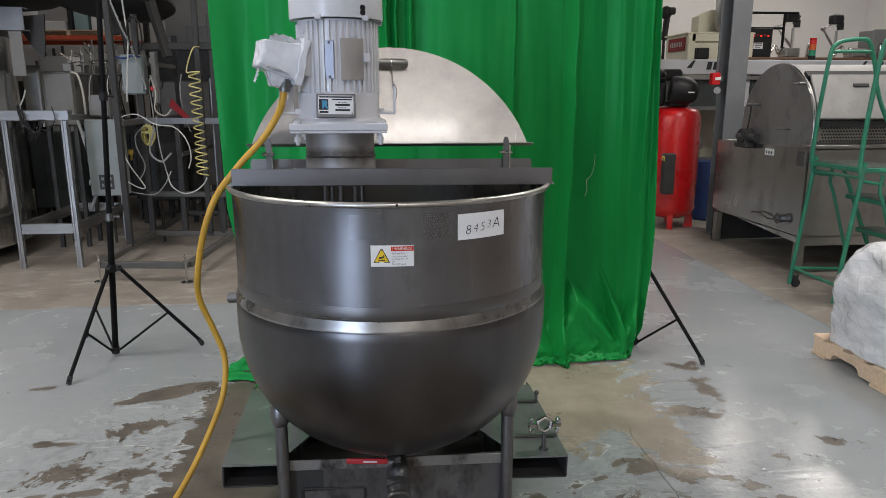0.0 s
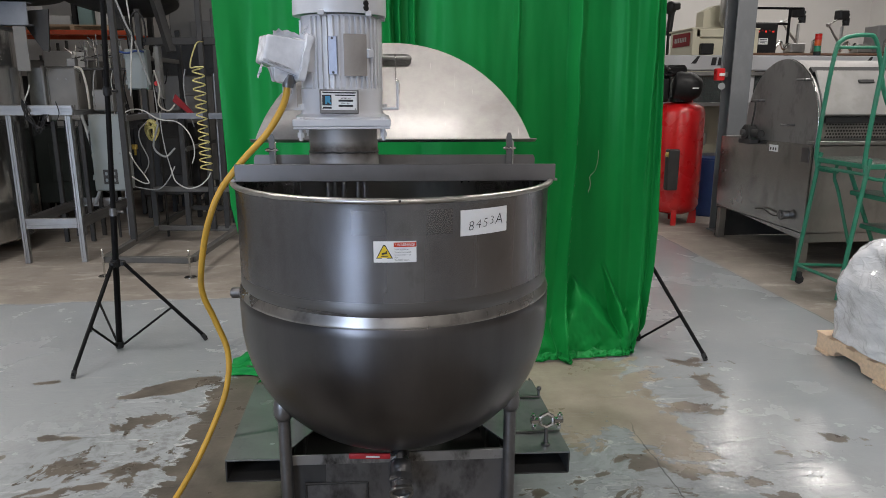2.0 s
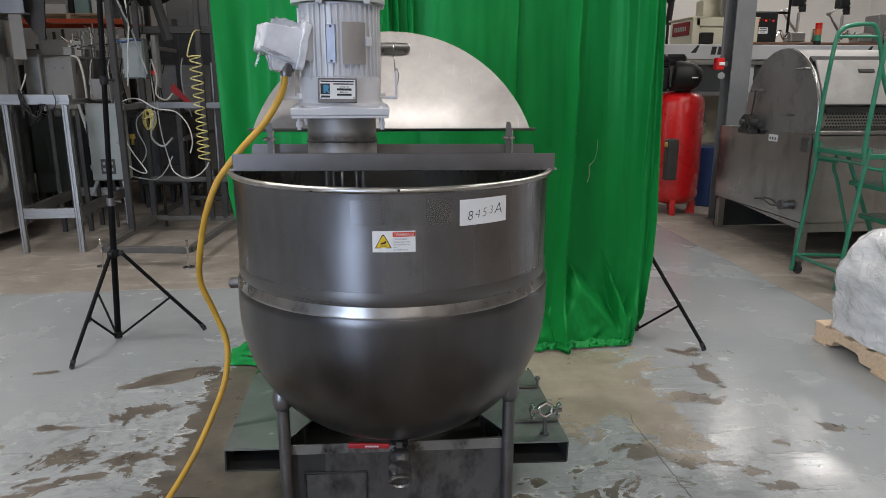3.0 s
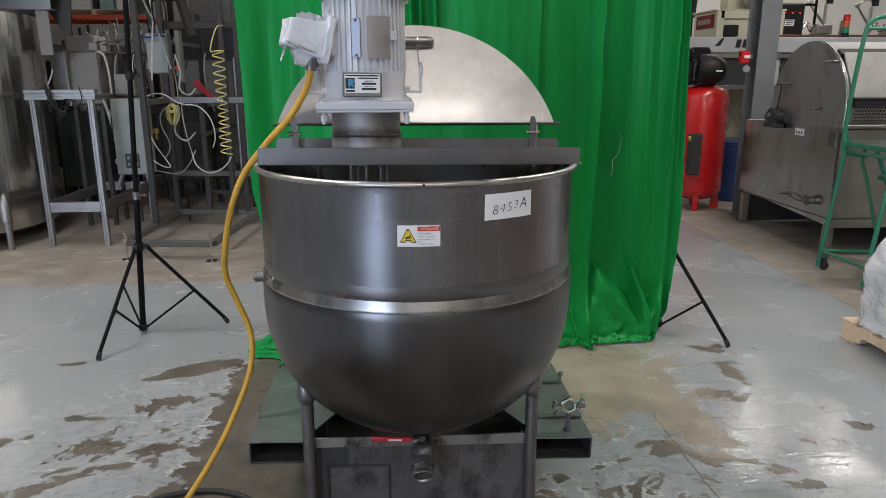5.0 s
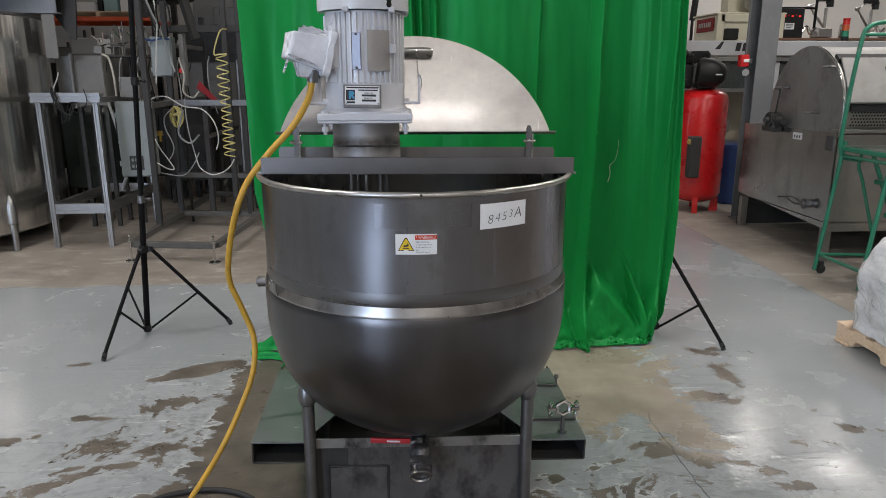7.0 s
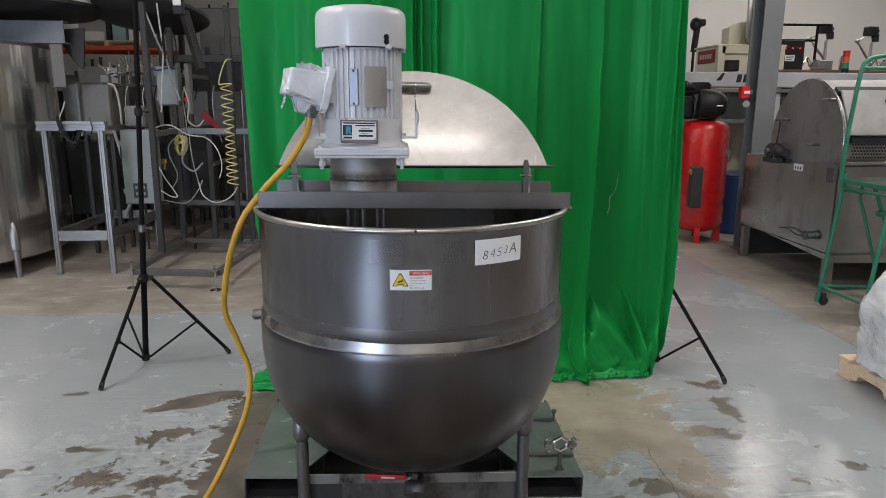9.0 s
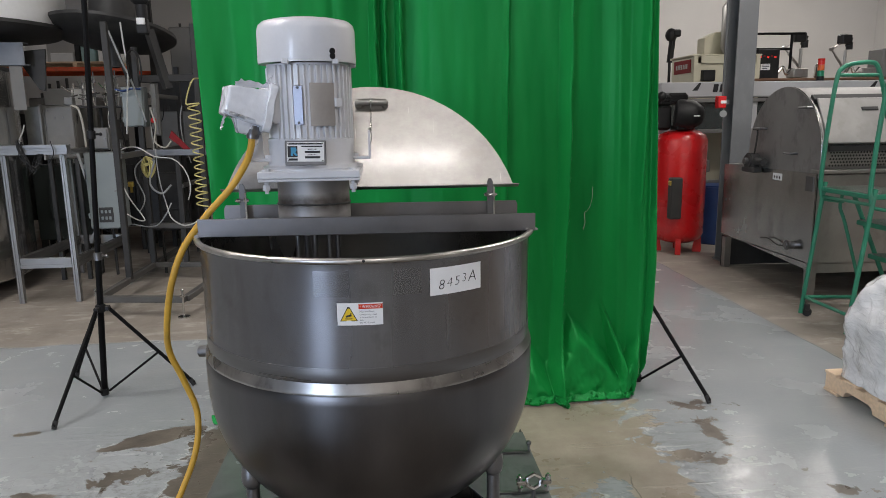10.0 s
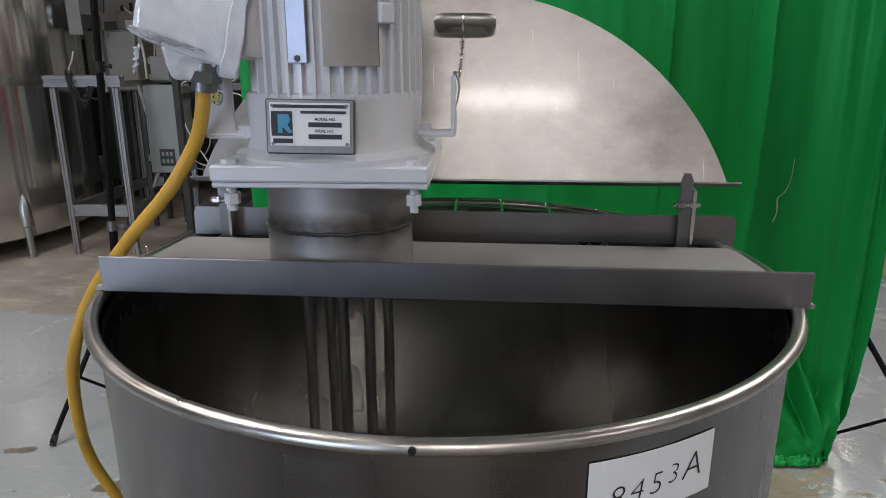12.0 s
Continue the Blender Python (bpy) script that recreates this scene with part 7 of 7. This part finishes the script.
single("stop_button", rod(bmesh.new(), (0, 0, 0), (0, -0.04, 0), 0.022, seg=14), RED, "red stop knob on the switch box", "knob", at=(-2.20, 4.934, 1.60))
en = thing("steel_enclosure", "weathered stainless enclosure on legs beside the stand", "enclosure", at=(-3.14, 5.0, 0))
part("body", box(bmesh.new(), (0, 0.18, 1.50), (0.33, 0.36, 0.53), 0.03, seg=2), DULL_SHEET, en)
part("front_cover", box(bmesh.new(), (0.02, -0.008, 1.50), (0.27, 0.014, 0.50), 0.01), DULL_SHEET, en)
part("flange", box(bmesh.new(), (-0.145, -0.02, 1.50), (0.02, 0.05, 0.54), 0.003), HOOD, en)
part("side_plate", box(bmesh.new(), (-0.24, 0.02, 1.54), (0.15, 0.012, 0.42), 0.004), SHADED_STEEL, en)
part("small_box", box(bmesh.new(), (0.12, 0.03, 1.80), (0.08, 0.08, 0.075), 0.005), WARM_GRAY, en)
for x, z in ((-0.08, 1.71), (0.12, 1.71), (-0.02, 1.64), (0.06, 1.64)):
    part("bolt", rod(bmesh.new(), (x, -0.022, z), (x, -0.012, z), 0.007, seg=8), LEG, en)
for x in (-0.13, 0.13):
    for y in (0.03, 0.33):
        part("leg", box(bmesh.new(), (x, y, 0.62), (0.04, 0.04, 1.24), 0.003), DARK_STEEL, en)

# ---- left: steel skid with posts, hoses and fittings ----
sk = thing("skid_frame", "gray steel skid frame on levelling feet", "machine frame", at=(0, 0, 0))
SB = 0.052


def bar(p0, p1, name="beam", mat=None, s=SB):
    p0, p1 = Vector(p0), Vector(p1)
    d = p1 - p0
    b = bmesh.new()
    bmesh.ops.create_cube(b, size=1)
    bmesh.ops.scale(b, vec=(s, s, d.length), verts=b.verts)
    bmesh.ops.bevel(b, geom=b.edges[:], offset=0.004, segments=1, affect="EDGES")
    b.transform(Matrix.Translation((p0 + p1) / 2) @ d.to_track_quat("Z", "X").to_matrix().to_4x4())
    return part(name, b, mat or (SKID_GRAY if name == "beam" else FRAME_GRAY), sk, smooth=None)


FZ = 0.145
bar((-2.36, 3.58, FZ), (-1.62, 3.47, FZ))
bar((-2.36, 3.60, FZ), (-2.30, 6.9, FZ))
bar((-1.62, 3.50, FZ), (-1.30, 6.9, FZ))
bar((-2.33, 4.95, FZ), (-1.50, 4.85, FZ))
bar((-2.31, 6.2, FZ), (-1.38, 6.1, FZ))
for x, y, z in ((-2.345, 4.28, 2.45), (-2.335, 4.95, 2.3), (-2.0, 4.92, 1.28), (-1.735, 4.84, 2.5), (-1.60, 4.86, 2.3), (-1.45, 5.4, 2.3), (-1.85, 6.1, 1.6), (-2.30, 6.2, 2.2)):
    bar((x, y, FZ), (x, y, z), "post")
bar((-2.40, 4.93, 1.285), (-1.42, 4.83, 1.285), mat=BEAM_BLUE, s=0.06)
bar((-2.30, 4.97, 2.00), (-1.42, 4.83, 2.00), mat=FRAME_GRAY, s=0.07)
bar((-2.33, 4.95, 0.55), (-1.50, 4.83, 0.55))
bar((-2.33, 4.28, 1.285), (-2.33, 6.2, 1.285))
bar((-1.46, 4.83, 0.78), (-1.38, 6.1, 0.78))
bar((-2.32, 4.95, 1.85), (-2.32, 6.2, 1.85), s=0.045)
bar((-1.98, 4.9, 0.95), (-1.95, 6.1, 0.95), s=0.04)
for x, y in ((-2.36, 3.56), (-1.63, 3.45), (-2.31, 6.75), (-1.32, 6.75)):
    b = rod(bmesh.new(), (x, y - 0.02, 0.0), (x, y - 0.02, 0.012), 0.05, seg=18, bevel=0.003)
    rod(b, (x, y - 0.02, 0.01), (x, y - 0.02, 0.23), 0.009, seg=10)
    rod(b, (x, y - 0.02, 0.175), (x, y - 0.02, 0.19), 0.02, seg=6)
    ball(b, (x, y - 0.02, 0.23), 0.013, seg=8)
    part("levelling_foot", b, POLISHED, sk, "bright threaded levelling foot")

turns = 13
pts = []
for i in range(turns * 12 + 1):
    u = i / (turns * 12)
    a = 2 * math.pi * i / 12
    pts.append((-1.722 + 0.012 * u + (0.05 + 0.006 * math.sin(9 * u)) * math.cos(a), 4.60 + 0.05 * math.sin(a), 1.752 - 0.98 * u - 0.03 * math.sin(math.pi * u)))
b = hose(bmesh.new(), [(-1.70, 4.79, 1.99), (-1.72, 4.64, 1.97), (-1.764, 4.62, 1.87), (-1.792, 4.61, 1.75), (-1.74, 4.60, 1.748), (-1.672, 4.60, 1.752)], 0.0068, 8, 5)
hose(b, pts, 0.0068, 6, smooth=False)
single("coil_hose", b, YELLOW_HOSE, "pale yellow coiled air hose hanging from the frame", "hose", smooth=60)


def loose_hose(name, pts, r, mat, label):
    return single(name, hose(bmesh.new(), pts, r, 8, 8), mat, label, "hose", smooth=60, group="loose hoses")


loose_hose("white_hose", [(-2.40, 4.47, 0.75), (-2.29, 4.47, 0.68), (-2.225, 4.47, 0.672), (-2.25, 4.47, 0.733), (-2.34, 4.47, 0.88), (-2.405, 4.47, 1.05), (-2.42, 4.47, 1.20), (-2.39, 4.47, 1.32), (-2.30, 4.47, 1.36), (-2.21, 4.47, 1.348), (-2.08, 4.47, 1.27), (-1.92, 4.47, 1.244), (-1.83, 4.47, 1.16), (-1.785, 4.47, 1.05), (-1.78, 4.47, 0.94), (-1.807, 4.47, 0.854)], 0.0062, WHITE_HOSE, "white hose looped over the beam and bent below")
loose_hose("gray_hose", [(-2.075, 4.50, 1.34), (-2.07, 4.49, 1.16), (-2.048, 4.48, 0.98), (-2.014, 4.48, 0.813)], 0.0055, GRAY_HOSE, "thin gray hose hanging from the beam")
loose_hose("white_hose", [(-2.014, 4.48, 0.813), (-1.978, 4.48, 0.684), (-1.874, 4.48, 0.614), (-1.763, 4.48, 0.636), (-1.683, 4.48, 0.70), (-1.65, 4.50, 0.76)], 0.0065, WHITE_HOSE, "white hose looping below the beam")
loose_hose("gray_hose", [(-2.24, 4.62, 1.24), (-2.308, 4.6, 1.16), (-2.309, 4.6, 1.05), (-2.252, 4.6, 0.903), (-2.258, 4.6, 0.819), (-2.31, 4.6, 0.735)], 0.006, GRAY_HOSE, "gray hose drooping from the beam")
loose_hose("gray_hose", [(-2.435, 4.7, 0.609), (-2.35, 4.7, 0.589), (-2.25, 4.7, 0.575), (-2.175, 4.7, 0.598), (-2.094, 4.7, 0.693), (-2.05, 4.75, 0.80)], 0.006, GRAY_HOSE, "gray hose sagging low across the frame")
loose_hose("white_hose", [(-2.35, 4.7, 2.5), (-2.334, 4.7, 2.223), (-2.323, 4.7, 2.066), (-2.356, 4.7, 1.782), (-2.388, 4.7, 1.476)], 0.008, WHITE_HOSE, "white hose running down the frame")
loose_hose("gray_hose", [(-2.45, 4.66, 2.42), (-2.354, 4.66, 2.132), (-2.294, 4.66, 1.993), (-2.24, 4.66, 1.782), (-2.186, 4.66, 1.586)], 0.009, GRAY_HOSE, "gray hose slanting across the frame")
loose_hose("gray_hose", [(-2.93, 4.95, 1.72), (-2.89, 4.75, 1.745), (-2.84, 4.7, 1.74), (-2.806, 4.7, 1.70), (-2.78, 4.7, 1.52), (-2.78, 4.7, 1.25), (-2.80, 4.7, 0.9)], 0.0115, CREAM_HOSE, "thick cream conduit behind the cabinet")
loose_hose("gray_hose", [(-2.86, 4.7, 1.3), (-2.80, 4.66, 1.1), (-2.72, 4.64, 0.7), (-2.80, 4.64, 0.45)], 0.016, GRAY_HOSE, "gray conduit hanging beside the cabinet")
loose_hose("gray_hose", [(-2.26, 4.75, 1.16), (-2.16, 4.7, 1.22), (-2.22, 4.7, 1.0), (-2.12, 4.7, 0.90), (-2.02, 4.7, 0.98)], 0.010, GRAY_HOSE, "thin gray hose curl")
loose_hose("black_hose", [(-2.28, 4.62, 1.98), (-2.29, 4.6, 2.16), (-2.24, 4.6, 2.24), (-2.18, 4.6, 2.18), (-2.17, 4.6, 2.02), (-2.20, 4.62, 1.94)], 0.008, BLACK, "black hose loop tied to the frame")
loose_hose("blue_strap", [(-2.52, 4.88, 1.90), (-2.44, 4.87, 1.885), (-2.36, 4.87, 1.905), (-2.29, 4.9, 1.90)], 0.010, BLUE_PLASTIC, "blue strap over the control box")
loose_hose("gray_hose", [(-2.16, 4.72, 1.72), (-2.11, 4.68, 1.55), (-2.13, 4.68, 1.40), (-2.05, 4.7, 1.34), (-1.99, 4.72, 1.40)], 0.008, CREAM_HOSE, "cream hose bent below the switch box")
loose_hose("black_hose", [(-2.72, 4.62, 1.30), (-2.77, 4.6, 1.10), (-2.74, 4.6, 0.8), (-2.70, 4.6, 0.62), (-2.60, 4.6, 0.55)], 0.010, BLACK, "black hose beside the cabinet")
b = bmesh.new()
for i in range(9):
    w, h_, y = 0.026 + 0.011 * (i % 4), 0.088 + 0.006 * (i % 3), -0.03 + 0.0075 * i
    lean_ = radians(7 * math.sin(2.1 * i))
    loop = [Vector((w * math.cos(q), y + 0.006 * math.sin(3 * q + i), h_ * math.sin(q))) for q in [2 * math.pi * k / 20 for k in range(21)]]
    hose(b, [Matrix.Rotation(lean_, 3, "Y") @ p for p in loop], 0.0072, 6, smooth=False)
for z in (0.035, 0.02):
    hose(b, [Vector((0.058 * math.cos(q), 0.045 * math.sin(q), z + 0.02 * math.cos(q))) for q in [2 * math.pi * k / 16 for k in range(17)]], 0.0065, 6, smooth=False)
single("hose_bundle", b, YELLOW_HOSE, "bundled pale yellow hose tied to the frame", "hose", at=(-2.23, 4.72, 1.155), smooth=60)
b = box(bmesh.new(), (0, 0, 0), (0.05, 0.04, 0.05), 0.006)
rod(b, (0, 0, -0.08), (0, 0, 0), 0.014, seg=8)
single("small_valve", b, BRASS, "small yellow valve on the frame", "valve", at=(-2.405, 4.72, 0.995))
single("red_wedge", slab(bmesh.new(), [(0, 0.10), (0.14, -0.02), (0.20, -0.02), (0.03, 0.17)], 0.02), SIGN_RED, "dark red slanting guard plate", "guard plate", at=(-2.05, 4.86, 1.33))

# pipework and dark machinery behind the frame
def dark_unit(at, s, mat, label, name="machine_unit"):
    u = thing(name, label, "machine", at=at, group="stored machinery")
    part("body", box(bmesh.new(), (0, 0, s[2] * 0.62), (s[0], s[1], s[2] * 0.76), 0.015), mat, u)
    b = box(bmesh.new(), (s[0] * 0.1, -s[1] * 0.52, s[2] * 0.66), (s[0] * 0.55, 0.03, s[2] * 0.4), 0.008)
    part("front_cover", b, mat, u)
    for x in (-0.42, 0.42):
        for y in (-0.42, 0.42):
            part("leg", box(bmesh.new(), (s[0] * x, s[1] * y, s[2] * 0.13), (0.05, 0.05, s[2] * 0.26), 0.003), DARK_STEEL, u)
    for i in range(3):
        part("fitting", rod(bmesh.new(), (-s[0] * 0.35 + i * s[0] * 0.3, -s[1] * 0.3, s[2]), (-s[0] * 0.35 + i * s[0] * 0.3, -s[1] * 0.3, s[2] + 0.06 + 0.03 * i), 0.018, seg=8), DARK_STEEL, u)
    return u


dark_unit((-2.38, 7.0, 0), (0.66, 0.5, 1.71), DULL_SHEET, "stainless bin stored behind the skid")
dark_unit((-2.4, 7.7, 0), (1.0, 0.6, 2.12), DARK_STEEL, "tall dark machine in the rear storage")
dark_unit((-2.5, 8.6, 0), (0.9, 0.6, 2.9), WARM_GRAY, "tall pale gray machine in the rear storage")
dark_unit((-3.65, 6.15, 0), (0.5, 0.45, 1.12), DARK_TEAL, "dark teal machine standing behind the tank")
dark_unit((-3.79, 6.75, 0), (0.34, 0.4, 1.99), PAPER, "white cabinet standing behind the enclosure")
dark_unit((-4.6, 6.9, 0), (0.9, 0.5, 1.7), DARK_STEEL, "dark machine behind the storage tank")
dark_unit((-1.45, 5.75, 0), (0.7, 0.5, 1.72), SHADED_STEEL, "stainless machine stored behind the frame")
dark_unit((-0.95, 7.2, 0), (0.9, 0.7, 2.2), DARK_STEEL, "dark machine standing in the rear storage")
dark_unit((-2.55, 6.6, 0), (0.7, 0.5, 1.15), DARK_STEEL, "low dark machine in the rear storage")
dark_unit((-3.3, 6.9, 0), (0.7, 0.5, 1.25), DARK_STEEL, "low dark machine with a steel cover in the rear")
dark_unit((-3.95, 7.3, 0), (0.8, 0.6, 1.9), SHADED_STEEL, "gray steel machine in the rear storage")
dark_unit((-1.2, 8.2, 0), (1.0, 0.7, 2.6), DARK_STEEL, "dark machine among the rear racks")
dark_unit((-5.4, 7.4, 0), (1.2, 0.8, 2.0), SHADED_STEEL, "steel machine behind the tank")
random.seed(9)
for i in range(13):
    x = -3.02 + 0.055 * i
    y = 5.10 + 0.10 * (i % 2)
    h = random.uniform(0.10, 0.36)
    z1, z2 = h * random.uniform(0.3, 0.5), h * random.uniform(0.6, 0.95)
    b = rod(bmesh.new(), (0, 0, 0), (random.uniform(-0.03, 0.03), 0, h), random.uniform(0.006, 0.010), seg=8)
    rod(b, (-0.04, 0, z1), (random.uniform(0.03, 0.10), -0.03, z1 + random.uniform(-0.02, 0.03)), 0.007, seg=8)
    rod(b, (0, 0, z2 - 0.015), (0, 0, z2 + 0.015), 0.020, seg=8)
    rod(b, (-0.02, -0.01, z2), (random.uniform(-0.09, 0.09), -0.03, z2 + random.uniform(0.0, 0.09)), 0.006, seg=6)
    ball(b, (0, -0.005, z1), 0.017, seg=8)
    single("pipe_fitting", b, (POLISHED, LEG, STAIN_GRAY)[i % 3], "small steel pipe run with couplings", "pipework", at=(x, y, 1.75), group="pipe runs")
hang = thing("air_lines", "thin hanging air lines with small couplings", "air lines")
for i in range(9):
    x = -2.98 + 0.145 * i + random.uniform(-0.03, 0.03)
    z = random.uniform(1.3, 1.6)
    part("line", hose(bmesh.new(), [(x, 5.08, 1.74), (x + random.uniform(-0.02, 0.02), 5.04, 1.62), (x + random.uniform(-0.05, 0.05), 5.02, z), (x + random.uniform(-0.06, 0.06), 5.05, z - 0.25)], random.uniform(0.004, 0.008), 6, 6), (BLACK, GRAY_HOSE, WHITE_HOSE)[i % 3], hang, smooth=60)
manifold = box(bmesh.new(), (0.35, 0.05, 0), (0.86, 0.16, 0.02), 0.004)
for x in (0.22, 0.72):
    rod(manifold, (x, 0.1, -1.74), (x, 0.1, 0), 0.015, seg=8)
single("pipe_shelf", manifold, FRAME_GRAY, "gray steel bracket carrying the pipe runs", "pipe bracket", at=(-3.02, 5.1, 1.74))

# ---- left: pallet rack in the rear ----
rk = thing("pallet_rack", "orange and gray pallet rack with loaded shelves", "pallet rack", at=(-9.0, 8.6, 0))
for x in (0.0, 2.7, 5.4):
    for y in (0.0, 1.0):
        part("upright", box(bmesh.new(), (x, y, 1.9), (0.08, 0.08, 3.8), 0.004), FRAME_GRAY, rk)
    part("brace", rod(bmesh.new(), (x, 0, 0.4), (x, 1.0, 1.2), 0.02, seg=6), FRAME_GRAY, rk)
for z in (0.9, 2.35, 3.6):
    for x in (1.35, 4.05):
        for y in (0.0, 1.0):
            part("beam", box(bmesh.new(), (x, y, z), (2.62, 0.05, 0.065), 0.004), ORANGE, rk)
random.seed(12)
stored = thing("stored_pallet", "wooden pallet lying on the rack", "pallet", at=(-4.40, 9.1, 2.3835), group="rack pallets")
runner = part("runner", box(bmesh.new(), (0, 0, 0.03), (0.06, 1.0, 0.06)), WOOD, stored, at=pose(-0.5, 0, 0), smooth=None)
again(runner, stored, pose(0, 0, 0))
again(runner, stored, pose(0.5, 0, 0))
plank = part("plank", box(bmesh.new(), (0, 0, 0.069), (1.1, 0.14, 0.018)), WOOD, stored, at=pose(0, -0.42, 0), smooth=None)
for i in range(1, 5):
    again(plank, stored, pose(0, -0.42 + 0.21 * i, 0))
for x, z in ((-5.6, 2.3835), (-7.2, 2.3835), (-4.4, 0.9435), (-5.8, 0.9435)):
    copy_thing(stored, pose(x, 9.1, z))
for x, z, s, mat, lab in ((-4.66, 2.4625, (0.32, 0.4, 0.14), PAPER, "white appliance box on the rack"), (-4.45, 2.4625, (0.08, 0.3, 0.4), BLACK, "black case on the rack"), (-4.28, 2.4625, (0.2, 0.4, 0.5), TEAL_BOX, "pale teal crate on the rack"), (-4.02, 2.4625, (0.24, 0.4, 0.4), PAPER, "white carton on the rack"), (-5.5, 2.4625, (0.8, 0.7, 0.5), PAPER, "white carton on the rack"), (-4.4, 1.0225, (0.8, 0.7, 0.6), DARK_STEEL, "dark steel unit on the rack"), (-5.7, 1.0225, (0.9, 0.7, 0.7), STAIN_GRAY, "gray steel unit on the rack")):
    single("stored_box", box(bmesh.new(), (0, 0, s[2] / 2), s, 0.01), mat, lab, "box", at=(x, 9.0, z), group="stored boxes")
